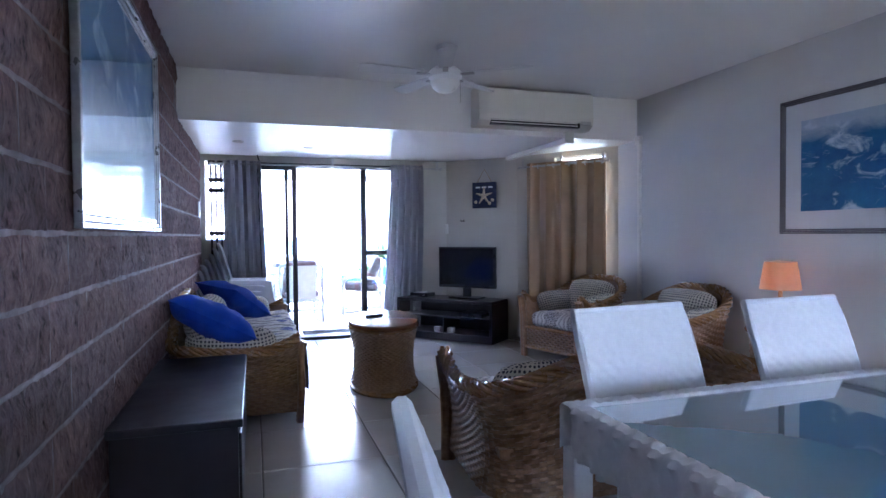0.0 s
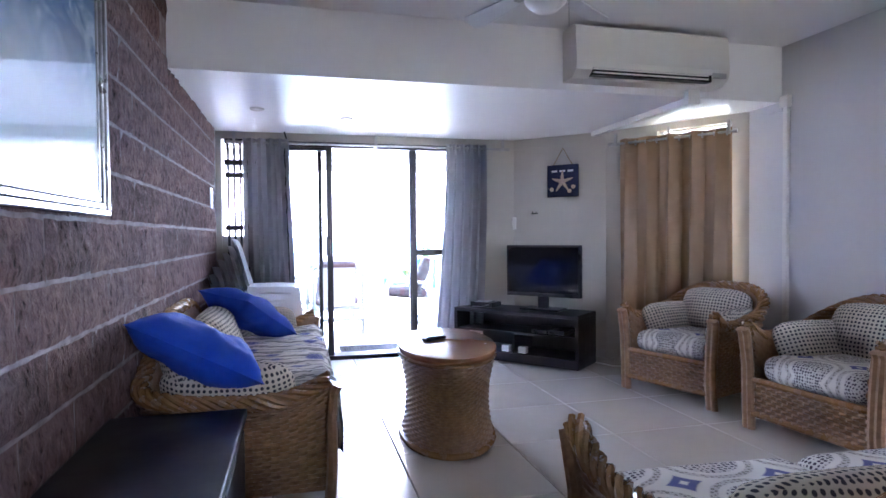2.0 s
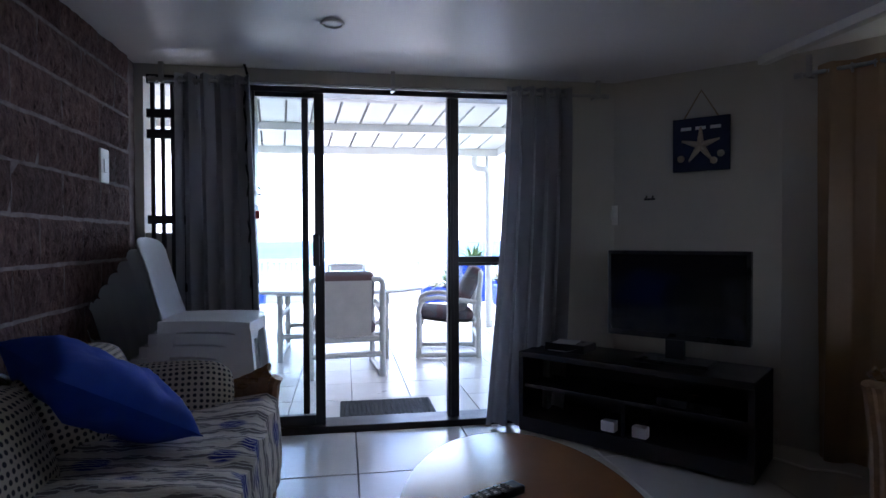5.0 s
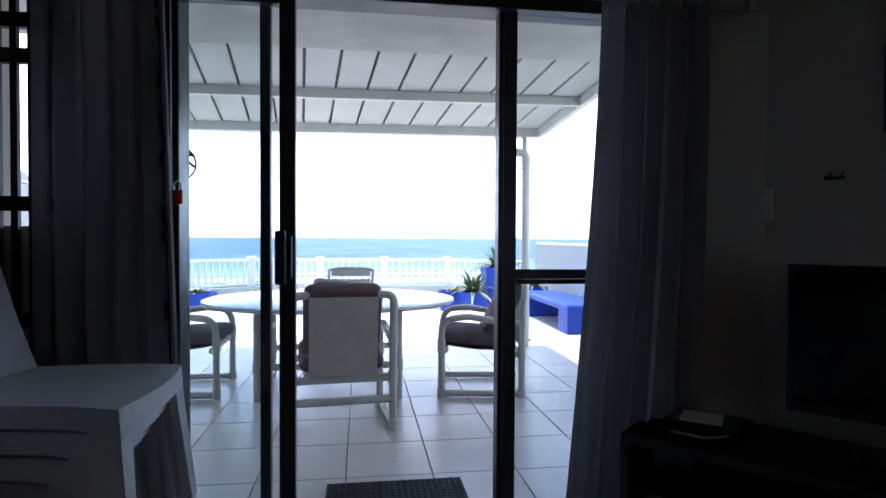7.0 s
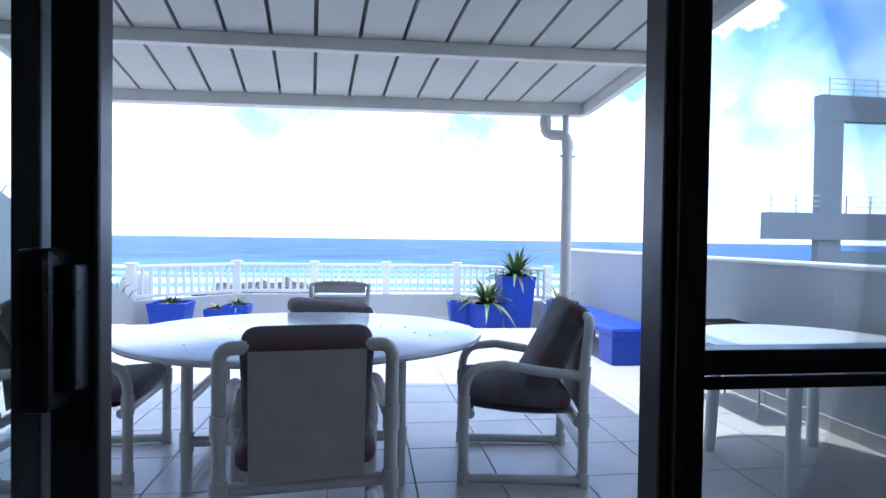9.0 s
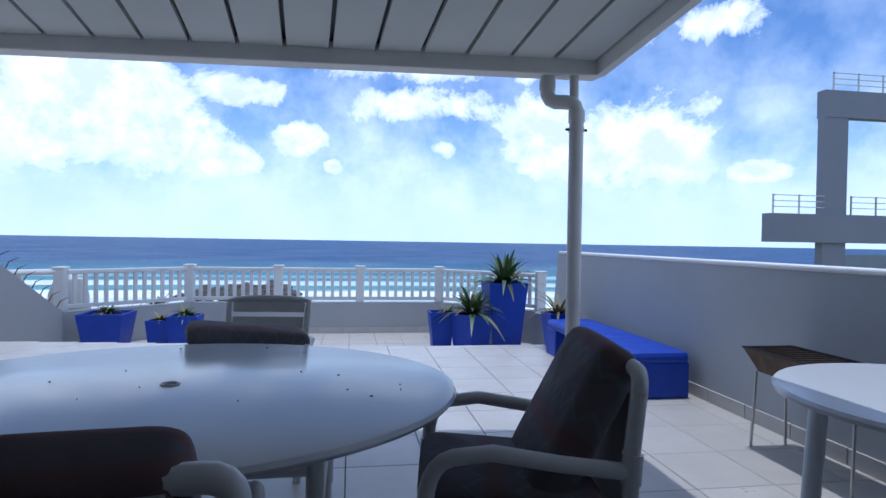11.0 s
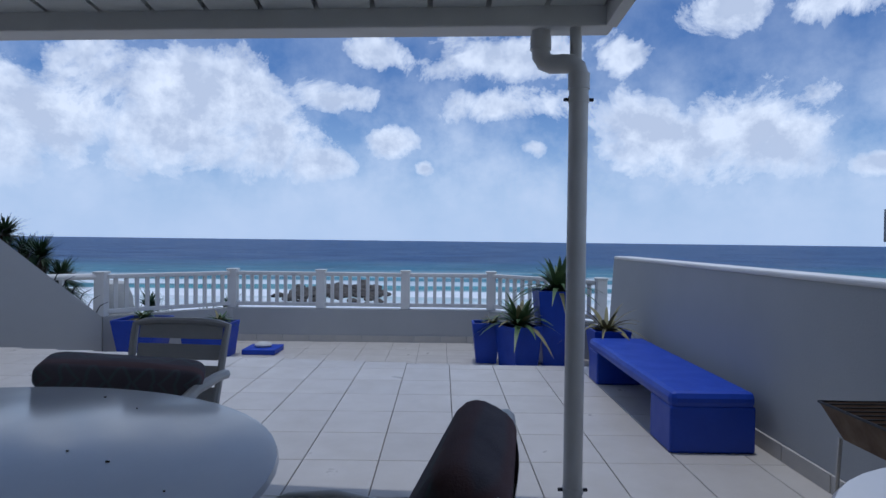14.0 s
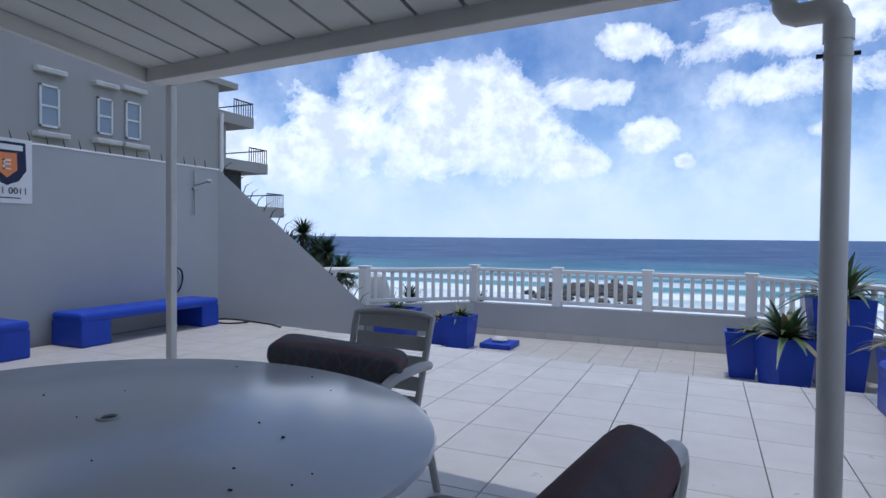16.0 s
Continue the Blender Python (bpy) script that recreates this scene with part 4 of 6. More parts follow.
rod(pose(-0.42, YD - 0.1, 2.135), 2.78, "brushed steel curtain rod over the sliding door")
rod(W45 @ pose(1.22, -0.16, 2.09, 0, 0, -9.5), 1.10, "brushed steel curtain rod over the window")

# ---- fixtures ----
ac = thing("air_conditioner", pose(2.02, YBULK, 2.30), "cream wall-mounted split air conditioner with open louvre", "air conditioner")
prof = [(0, 0.0), (-0.14, 0.0), (-0.205, 0.045), (-0.215, 0.1), (-0.2, 0.33), (-0.17, 0.355), (0, 0.355)]
cs = M()
cs.add([(0, y, z) for y, z in prof] + [(1.2, y, z) for y, z in prof], [tuple(range(7)), tuple(reversed(range(7, 14)))] + [(i, i + 7, (i + 1) % 7 + 7, (i + 1) % 7) for i in range(7)])
part("casing", cs, WHITEPL, ac)
part("vent", M().box(0.12, 1.05, -0.2, -0.13, 0.012, 0.06, m=pose(0, -0.012, -0.002)), BLACKPL, ac)
for i in range(2):
    part("louvre", M().box(0.12, 1.02, -0.222, -0.2, 0.022 + i * 0.024, 0.03 + i * 0.024), WHITEPL, ac)
for i in range(14):
    part("grille_rib", M().box(0.02, 1.18, -0.2135 + i * 0.0008, -0.2035 + i * 0.0008, 0.15 + i * 0.013, 0.154 + i * 0.013), WHITEPL, ac)
part("display", M().box(1.06, 1.17, -0.218, -0.2, 0.04, 0.075), GREYPL, ac)

con = thing("cable_trunking", pose(0, 0, 0), "white plastic cable trunking under the low ceiling", "trunking")
part("run", M().box(3.02, 3.08, YBULK - 0.02, 6.5, ZL - 0.05, ZL - 0.002, r=0.004), WHITEPL, con)
part("drop", M().box(3.0, 3.1, YBULK - 0.05, YBULK, ZL - 0.06, 2.31, r=0.004), WHITEPL, con)
cp2 = thing("wall_conduit", pose(XE, 4.99, 0), "white conduit and junction box on the painted wall", "conduit")
part("conduit", M().box(-0.03, 0, -0.02, 0.02, 0.08, 2.2, r=0.004), WHITEPL, cp2)
part("junction_box", M().box(-0.045, 0, -0.04, 0.04, 2.2, 2.29, r=0.006), WHITEPL, cp2)

fan = thing("ceiling_fan", pose(1.40, 3.95, ZC), "white five-blade ceiling fan with a frosted light bowl", "ceiling fan")
part("canopy", M(True).lathe([(0.02, -0.075), (0.05, -0.06), (0.065, -0.02), (0.065, 0.0)], 20), FANWHITE, fan)
part("downrod", M(True).tube([(0, 0, -0.05), (0, 0, -0.16)], 0.013, 10), STEEL, fan)
part("motor", M(True).lathe([(0.03, -0.15), (0.09, -0.165), (0.125, -0.195), (0.125, -0.235), (0.1, -0.26), (0.07, -0.265)], 24), FANWHITE, fan)
part("light_bowl", M(True).lathe([(0.01, -0.345), (0.06, -0.335), (0.1, -0.30), (0.11, -0.265)], 24), FROST, fan)
for i, a in enumerate((-107, -35, 37, 109, 181)):
    m = Matrix.Rotation(radians(a), 4, "Z")
    part("blade_arm", M().box(0.1, 0.22, -0.02, 0.02, -0.222, -0.212, r=0.003, m=m), STEEL, fan)
    bl = M().add([(0.18, -0.045, -0.215), (0.6, -0.068, -0.222), (0.645, -0.04, -0.22), (0.645, 0.04, -0.2), (0.6, 0.068, -0.198), (0.18, 0.045, -0.205)] +
                 [(0.18, -0.045, -0.208), (0.6, -0.068, -0.215), (0.645, -0.04, -0.213), (0.645, 0.04, -0.193), (0.6, 0.068, -0.191), (0.18, 0.045, -0.198)],
                 [(5, 4, 3, 2, 1, 0), (6, 7, 8, 9, 10, 11)] + [(i2, (i2 + 1) % 6, (i2 + 1) % 6 + 6, i2 + 6) for i2 in range(6)], m=m)
    part("blade", bl, FANWHITE, fan)
part("pull_chain", M(True).tube([(0.1, -0.05, -0.24), (0.1, -0.05, -0.42)], 0.002, 5), STEEL, fan)

for x, y in ((0.62, 6.35), (-0.1, 6.1)):
    dl = thing("downlight", pose(x, y, ZL), "small recessed ceiling downlight", "downlight", "downlights")
    part("ring", M(True).tube([(0.05 * math.cos(a), 0.05 * math.sin(a), -0.004) for a in [j * math.pi / 10 for j in range(20)]], 0.008, 6, closed=True), WHITEPL, dl)
    part("lens", M(True).lathe([(0.01, -0.004), (0.045, -0.003)], 20), FROST, dl)


def plate(name, m, w, h, label, rocker=True):
    t = thing(name, m, label, "switch")
    part("plate", M().box(-w / 2, w / 2, -0.012, 0, -h / 2, h / 2, r=0.003), WHITEPL, t)
    if rocker:
        part("rocker", M().box(-w / 5, w / 5, -0.017, -0.012, -h / 5, h / 5, r=0.002), WHITEPL, t)


plate("light_switch", pose(XW + 0.02, 6.66, 1.58, 0, 0, 90), 0.1, 0.17, "white switch plate on the block wall")
plate("intercom", W45 @ pose(0.13, 0, 1.36), 0.075, 0.13, "small white switch box on the cream wall")
hk = thing("key_hook", W45 @ pose(0.38, 0, 1.46), "small dark metal key hook", "hook")
part("bar", M().box(-0.035, 0.035, -0.012, 0, -0.006, 0.006, r=0.002), DARKSTEEL, hk)
for x in (-0.02, 0.02):
    part("prong", M(True).tube([(x, -0.01, 0), (x, -0.03, -0.005), (x + 0.01, -0.035, 0.02)], 0.004, 6), DARKSTEEL, hk)

sign = thing("starfish_plaque", W45 @ pose(0.53, -0.01, 1.62), "navy wooden plaque with a starfish, hung by a rope", "wall plaque")
part("board", M().box(0, 0.33, -0.02, 0, 0, 0.33, r=0.003), NAVY, sign)
st = M()
for i in range(5):
    a = math.pi / 2 + i * 2 * math.pi / 5
    for s, rr in ((0, 0.1),):
        st.tube([(0.165, -0.026, 0.155), (0.165 + 0.06 * math.cos(a), -0.028, 0.155 + 0.06 * math.sin(a)), (0.165 + 0.115 * math.cos(a), -0.024, 0.155 + 0.115 * math.sin(a))], 0.022, 8, taper=(1.0, 0.7, 0.25))
part("starfish", st, SHELL, sign)
for x, z in ((0.05, 0.08), (0.28, 0.1), (0.24, 0.06)):
    part("seashell", M(True).lathe([(0.004, 0.02), (0.02, 0.012), (0.022, 0.0)], 10, m=pose(x, -0.022, z, 90, 0, 0)), SHELL, sign)
for i in range(3):
    part("letter_bar", M().box(0.05 + i * 0.085, 0.11 + i * 0.085, -0.024, -0.02, 0.255, 0.275), PAPER, sign)
part("rope", M(True).tube([(0.06, -0.01, 0.32), (0.165, -0.004, 0.5), (0.27, -0.01, 0.32)], 0.005, 6), ROPE, sign)


def picture(name, m, w, h, fw, frame_mat, print_mat, mount, label):
    p = thing(name, m, label, "picture")
    fr = M()
    for k, (a, b2) in enumerate(((0.0, 0.03), (0.35, 0.022), (0.7, 0.014))):
        f0, f1 = fw * a, fw * (a + 0.3)
        fr.box(f0, w - f0, -b2, 0, f0, f1, r=0.003).box(f0, w - f0, -b2, 0, h - f1, h - f0, r=0.003)
        fr.box(f0, f1, -b2, 0, f1, h - f1, r=0.003).box(w - f1, w - f0, -b2, 0, f1, h - f1, r=0.003)
    part("frame", fr, frame_mat, p)
    if mount:
        part("mount", M().box(fw, w - fw, -0.007, -0.002, fw, h - fw), MOUNT, p)
    q = fw + mount
    part("print", M().grid(lambda u, v: (q + u * (w - 2 * q), -0.009, q + v * (h - 2 * q)), 4, 4, uvscale=((w - 2 * q), 1.0)), print_mat, p)
    if not mount:
        g = part("glazing", M().box(fw * 0.9, w - fw * 0.9, -0.0135, -0.0115, fw * 0.9, h - fw * 0.9), PICGLASS, p)
        g.visible_shadow = False


picture("seascape_picture", pose(XW + 0.02, 2.02, 1.32, 0, 0, 90), 1.7, 1.08, 0.07, SILVERFR, PRINT1, 0.0, "large framed seascape print in a silvered frame")
picture("wave_picture", pose(XE, 3.27, 1.27, 0, 0, -90), 1.35, 0.99, 0.035, FRAME_G, PRINT2, 0.13, "framed blue wave print with a pale mount")

# ---- cane seating ----


def cane_seat(m, w, d, label, category, group, seats=1, back=0.80, arm=0.60, throw=False, pads=True):
    """A cane armchair or settee: woven shell with rolled rim, apron, posts, seat and back cushions. It faces -y."""
    c = thing(name={"armchair": "cane_armchair", "sofa": "cane_sofa"}[category], m=m, label=label, category=category, group=group)
    hw, hd, rad = w / 2, d / 2, 0.24

    def plan(u):
        """The line of the shell from one arm's front round the back to the other's."""
        s1, s2 = d - rad, math.pi / 2 * rad
        s3 = w - 2 * rad
        tot = 2 * s1 + 2 * s2 + s3
        s = u * tot
        if s <= s1:
            return Vector((-hw, -hd + s, 0)), Vector((-1, 0, 0))
        s -= s1
        if s <= s2:
            a = s / rad
            return Vector((-hw + rad - rad * math.cos(a), hd - rad + rad * math.sin(a), 0)), Vector((-math.cos(a), math.sin(a), 0))
        s -= s2
        if s <= s3:
            return Vector((-hw + rad + s, hd, 0)), Vector((0, 1, 0))
        s -= s3
        if s <= s2:
            a = s / rad
            return Vector((hw - rad + rad * math.sin(a), hd - rad + rad * math.cos(a), 0)), Vector((math.sin(a), math.cos(a), 0))
        s -= s2
        return Vector((hw, hd - rad - s, 0)), Vector((1, 0, 0))

    def top(u):
        k = 1 - abs(2 * u - 1)
        e = max(0.0, min(1.0, (k - 0.38) / 0.5))
        scroll = max(0.0, 1 - k / 0.12)
        return arm - 0.03 * math.sin(min(k / 0.38, 1) * math.pi) + 0.06 * scroll ** 1.5 + (back - arm) * e * e * (3 - 2 * e)

    def outer(u, v):
        p, n = plan(u)
        z = 0.07 + (top(u) - 0.07) * v
        flare = 0.05 * (v ** 2) - 0.03 * math.sin(v * math.pi)
        return p + n * flare + Vector((0, 0, z)), n

    def inner(u, v):
        p, n = plan(u)
        z = 0.3 + (top(u) - 0.3) * v
        return p + n * (0.05 * v * v - 0.06) + Vector((0, 0, z)), -n
    per = 2 * d + w
    part("shell", M(True).weave(outer, round(per / 0.042), 26, 0.013), WICKER, c)
    part("lining", M(True).weave(inner, round(per / 0.06), 10, 0.007), WICKER, c)
    rim = M(True)
    n = round(per / 0.03)
    for k in range(6):
        pts = []
        for i in range(n + 1):
            u = i / n
            p, nr2 = outer(u, 1.0)
            q, _ = inner(u, 1.0)
            a = i * 0.55 + k * math.pi / 3
            pts.append((p + q) / 2 + nr2 * math.cos(a) * 0.033 + Vector((0, 0, math.sin(a) * 0.029)))
        rim.tube(pts, 0.0125, 6)
    rim.tube([(outer(i / n, 1.0)[0] + inner(i / n, 1.0)[0]) / 2 for i in range(n + 1)], 0.022, 8)
    part("rim", rim, CANE_POLE, c, "braided cane rim")
    for s in (-1, 1):
        arm_post = M(True)
        for k in range(2):
            x = s * (hw + 0.02 - 0.035 * k)
            arm_post.tube([(x, -hd, 0.0), (x - s * 0.005, -hd - 0.012, 0.2), (x, -hd - 0.01, 0.4), (x + s * 0.02, -hd - 0.02, arm), (x + s * 0.02, -hd - 0.035, arm + 0.03)], 0.026, 8)
        part("arm_post", arm_post, WICKER, c)
        part("leg", M(True).tube([(s * (hw - 0.06), hd - 0.08, 0), (s * (hw - 0.06), hd - 0.08, 0.12)], 0.024, 8), CANE_POLE, c)
    ap = lambda u, v: (Vector((-hw + 0.04 + u * (w - 0.08), -hd - 0.012 + 0.012 * math.sin(v * 3), 0.11 + v * 0.2)), Vector((0, -1, 0)))
    part("apron", M(True).weave(ap, round(w / 0.040), 9, 0.018), WICKER, c)
    part("front_rail", M(True).tube([(-hw + 0.03, -hd - 0.01, 0.105), (hw - 0.03, -hd - 0.01, 0.105)], 0.02, 8).tube([(-hw + 0.03, -hd - 0.01, 0.315), (hw - 0.03, -hd - 0.01, 0.315)], 0.02, 8), CANE_POLE, c)
    part("seat_base", M().box(-hw + 0.05, hw - 0.05, -hd + 0.02, hd - 0.06, 0.27, 0.31), WICKER, c)
    if throw:
        def cloth(u, v):
            x = -hw + 0.07 + u * (w - 0.14)
            t = v * 1.05
            wob = 0.008 * math.sin(x * 17) + 0.006 * math.sin(x * 41 + v * 9)
            if t < 0.75:
                return (x, hd - 0.16 - t * (d - 0.14) / 0.75, 0.508 + wob + 0.012 * math.sin(v * 5 + x * 3))
            e = (t - 0.75) / 0.3
            return (x, -hd - 0.045 - 0.02 * math.sin(e * 2) - 0.012 * math.sin(x * 23), 0.50 - e * 0.33 + wob)
        part("throw", M(True).grid(cloth, 70, 26, uvscale=(w, 1.0)), THROW, c, "patterned woven throw over the seat")
    sw = (w - 0.13) / seats
    for i in range(seats):
        x = -hw + 0.065 + sw * (i + 0.5)
        part("seat_cushion", M(True).pad(sw, d - 0.09, 0.19, e=0.2, nu=32, nv=12, px=0.07, puff=0.22, m=pose(x, -0.045, 0.395)), OGEE, c, "printed cotton seat cushion")
    nb = max(1, seats) if category == "sofa" else 1
    for i in range(nb):
        bw = (w - 0.1) / nb
        x = -hw + 0.05 + bw * (i + 0.5)
        part("back_cushion", M(True).pad(bw * (1.04 if nb > 1 else 0.92), 0.41, 0.25, e=0.5, nu=32, nv=14, px=0.22, sag=-0.02, m=pose(x, hd - 0.19, 0.59 if pads else 0.48, 70, 0, 0)), DOTS, c, "dotted cotton back cushion")
    for sd in (-1, 1) if pads else ():
        part("arm_cushion", M(True).pad(0.33, d * 0.74, 0.21, e=0.55, nu=24, nv=12, px=0.22, m=pose(sd * (hw - 0.125), 0.03, 0.52, 0, -sd * 60, sd * 9)), DOTS, c, "dotted cotton arm cushion")
    return c


cane_seat(pose(-0.09, 5.11, 0, 0, 0, 90), 2.31, 0.82, "long cane sofa with dotted cushions and a patterned throw", "sofa", "cane suite", 3, 0.80, 0.53, True)
cane_seat(pose(3.245, 5.20, 0, 0, 0, -71.5), 0.74, 0.80, "cane armchair with dotted cushions before the brown curtain", "armchair", "cane suite")
cane_seat(pose(3.39, 3.99, 0, 0, 0, -84), 0.78, 0.80, "cane armchair with dotted cushions against the painted wall", "armchair", "cane suite")
cane_seat(pose(1.80, 2.52, 0, 0, 0, 176), 1.5, 0.80, "two-seat cane settee turned with its back to the dining table", "sofa", "cane suite", 2, 0.73, 0.56, False, False)


def pillow(m, s, label):
    p = M(True)
    sd = random.random() * 9
    for side in (1, -1):
        def fn(a, b2):
            u, v = (2 * a - 1) * side, 2 * b2 - 1
            x = u * (1 - 0.07 * (1 - v * v)) * s / 2
            y = v * (1 - 0.07 * (1 - u * u)) * s / 2
            h = max(0.0, (1 - u ** 4) * (1 - v ** 4)) ** 0.75
            wr = 0.03 * noise.noise(Vector((u * 2.0 + sd, v * 2.0, side))) + 0.011 * noise.noise(Vector((u * 6 + sd, v * 6, side)))
            return (x, y, side * (0.108 * h + wr * h))
        p.grid(fn, 26, 26)
    ob = part("throw_pillow", p, BLUECLOTH)
    ob.matrix_world = m
    tagged(ob, label, "pillow", "blue pillows")


pillow(pose(-0.25, 4.07, 0.73, -6, 28, 4), 0.60, "royal blue cotton pillow slumped on the sofa's arm")
pillow(pose(-0.15, 5.60, 0.70, -14, 30, 8) @ pose(0, 0, 0, 0, 0, 33), 0.54, "royal blue cotton pillow leaning on the sofa's back")

# ---- coffee table ----
ct = thing("coffee_table", pose(1.085, 4.775, 0, 0, 0, -8), "oval cane coffee table with a varnished wooden top", "coffee table")
part("tabletop", M(True).lathe([(0.97, 0.535), (1.0, 0.54), (1.015, 0.555), (1.0, 0.572), (0.97, 0.576)], 48, sx=0.30, sy=0.54), TABLEWOOD, ct, "varnished oval wooden top")


def drum(u, v):
    a = 2 * math.pi * u
    r = 0.92 - 0.12 * math.sin(v * math.pi) + 0.05 * v
    p = Vector((0.305 * r * math.cos(a), 0.52 * r * math.sin(a), 0.02 + v * 0.51))
    return p, Vector((math.cos(a), math.sin(a), 0))


part("drum", M(True).weave(drum, 64, 34, 0.008), WICKER, ct)
part("foot_band", M(True).tube([(0.28 * math.cos(a), 0.475 * math.sin(a), 0.02) for a in [i * math.pi / 24 for i in range(48)]], 0.02, 8, closed=True), CANE_POLE, ct)
part("top_band", M(True).tube([(0.292 * math.cos(a), 0.50 * math.sin(a), 0.525) for a in [i * math.pi / 24 for i in range(48)]], 0.016, 8, closed=True), CANE_POLE, ct)
rm = thing("remote_control", pose(1.02, 4.82, 0.577, 0, 0, -62), "black television remote control on the table", "remote control")
part("body", M().box(-0.024, 0.024, -0.085, 0.085, 0, 0.022, r=0.006), BLACKPL, rm)
for i in range(5):
    for j in range(3):
        part("button", M().box(-0.016 + j * 0.012, -0.009 + j * 0.012, -0.06 + i * 0.024, -0.049 + i * 0.024, 0.022, 0.025), GREYPL, rm)

# ---- dark chest beside the sofa ----
ch = thing("side_chest", pose(-0.27, 3.05, 0), "dark brown wooden chest against the block wall", "chest")
part("body", M().box(-0.25, 0.23, -0.68, 0.68, 0.05, 0.5, r=0.004), BLACKWOOD, ch)
part("top", M().box(-0.26, 0.25, -0.7, 0.7, 0.5, 0.535, r=0.006), BLACKWOOD, ch)
for y in (-0.34, 0.34):
    part("drawer", M().box(0.23, 0.242, y - 0.31, y + 0.31, 0.1, 0.46, r=0.004), BLACKWOOD, ch)
for x, y in ((-0.21, -0.62), (0.19, -0.62), (-0.21, 0.62), (0.19, 0.62)):
    part("leg", M().box(x - 0.03, x + 0.03, y - 0.03, y + 0.03, 0, 0.05), BLACKWOOD, ch)

# ---- television corner ----
TVM = Matrix.Translation((2.33, 6.60, 0)) @ Matrix.Rotation(radians(-49), 4, "Z")
ts = thing("tv_stand", TVM, "black-brown low television stand with open shelves", "tv stand")
part("top", M().box(-0.66, 0.66, -0.22, 0.22, 0.475, 0.51, r=0.004), BLACKWOOD, ts)
part("base", M().box(-0.66, 0.66, -0.22, 0.22, 0.02, 0.11, r=0.004), BLACKWOOD, ts)
for x in (-0.66, 0.63):
    part("side_panel", M().box(x, x + 0.03, -0.22, 0.22, 0.11, 0.475), BLACKWOOD, ts)
part("back_panel", M().box(-0.63, 0.63, 0.2, 0.22, 0.11, 0.475), BLACKWOOD, ts)
part("shelf", M().box(-0.63, 0.63, -0.2, 0.2, 0.29, 0.31), BLACKWOOD, ts)
part("divider", M().box(-0.01, 0.01, -0.2, 0.2, 0.11, 0.29), BLACKWOOD, ts)
tv = thing("television", TVM @ pose(0.21, 0.02, 0.51), "black flat-screen television, switched off", "television")
part("casing", M().box(-0.385, 0.385, -0.02, 0.03, 0.13, 0.625, r=0.006), BLACKPL, tv)
part("screen", M().box(-0.365, 0.365, -0.023, -0.019, 0.165, 0.605), SCREEN, tv)
part("neck", M().box(-0.05, 0.05, -0.01, 0.02, 0.02, 0.14), BLACKPL, tv)
part("foot", M().box(-0.2, 0.2, -0.11, 0.11, 0.0, 0.022, r=0.008), BLACKPL, tv)
dec = thing("decoder", TVM @ pose(-0.42, 0.0, 0.51), "small black decoder box on the stand", "decoder")
part("box", M().box(-0.13, 0.13, -0.09, 0.09, 0, 0.05, r=0.005), BLACKPL, dec)
part("paper", M().box(-0.09, 0.05, -0.08, 0.06, 0.05, 0.054, m=pose(0, 0, 0, 0, 0, 12)), PAPER, dec, "folded leaflet lying on the box")
mgz = thing("magazine", TVM @ pose(-0.52, -0.12, 0.513), "magazine with a curled white cover", "magazine")
part("pages", M(True).grid(lambda u, v: (u * 0.2, v * 0.14, 0.004 + 0.03 * max(0, u - 0.55) ** 1.5 * 3), 10, 2), PAPER, mgz)
part("title_bar", M().box(0.03, 0.15, 0.1, 0.12, 0.005, 0.007), RED, mgz)
for x in (-0.2, -0.02):
    gm = thing("small_white_box", TVM @ pose(x + 0.1, -0.15, 0.11), "small white box on the stand's lower shelf", "box", "shelf boxes")
    part("box", M().box(-0.04, 0.04, -0.03, 0.03, 0, 0.06, r=0.004), PAPER, gm)
for x in (0.25, 0.42):
    pl = thing("disc_player", TVM @ pose(x, -0.02, 0.31), "slim black player on the shelf", "player", "players")
    part("case", M().box(-0.08, 0.08, -0.14, 0.14, 0, 0.04, r=0.004), BLACKPL, pl)
wl = thing("floor_cable", pose(2.95, 6.1, 0.006), "white cable lying on the floor", "cable")
part("lead", M(True).tube([(-0.02, 0.25, 0), (0.05, 0.12, 0), (0.08, 0.02, 0), (0.2, -0.03, 0), (0.26, -0.12, 0)], 0.006, 6), WHITEPL, wl)

# ---- lamp and side table ----
sdt = thing("side_table", pose(3.62, 3.08, 0), "small round cane side table", "side table")
part("tabletop", M(True).lathe([(0.2, 0.56), (0.21, 0.575), (0.2, 0.59)], 28), TABLEWOOD, sdt)
part("drum", M(True).weave(lambda u, v: (Vector((0.17 * math.cos(2 * math.pi * u), 0.17 * math.sin(2 * math.pi * u), 0.56 * v)), Vector((math.cos(2 * math.pi * u), math.sin(2 * math.pi * u), 0))), 24, 24, 0.007), WICKER, sdt)
lp = thing("table_lamp", pose(3.62, 3.05, 0.59), "lit wooden table lamp with an orange-brown fabric shade", "table lamp")
part("base", M(True).lathe([(0.07, 0), (0.07, 0.015), (0.025, 0.03), (0.02, 0.08), (0.028, 0.13), (0.018, 0.2), (0.012, 0.3)], 20), PALEWOOD, lp)
part("shade", M(True).lathe([(0.135, 0.285), (0.105, 0.485)], 32, caps=False).lathe([(0.132, 0.285), (0.102, 0.485)], 32, caps=False), SHADE, lp, "orange-brown fabric shade, lit from within")
part("bulb", M(True).lathe([(0.005, 0.33), (0.025, 0.35), (0.03, 0.375), (0.02, 0.405), (0.006, 0.415)], 16), BULB, lp)
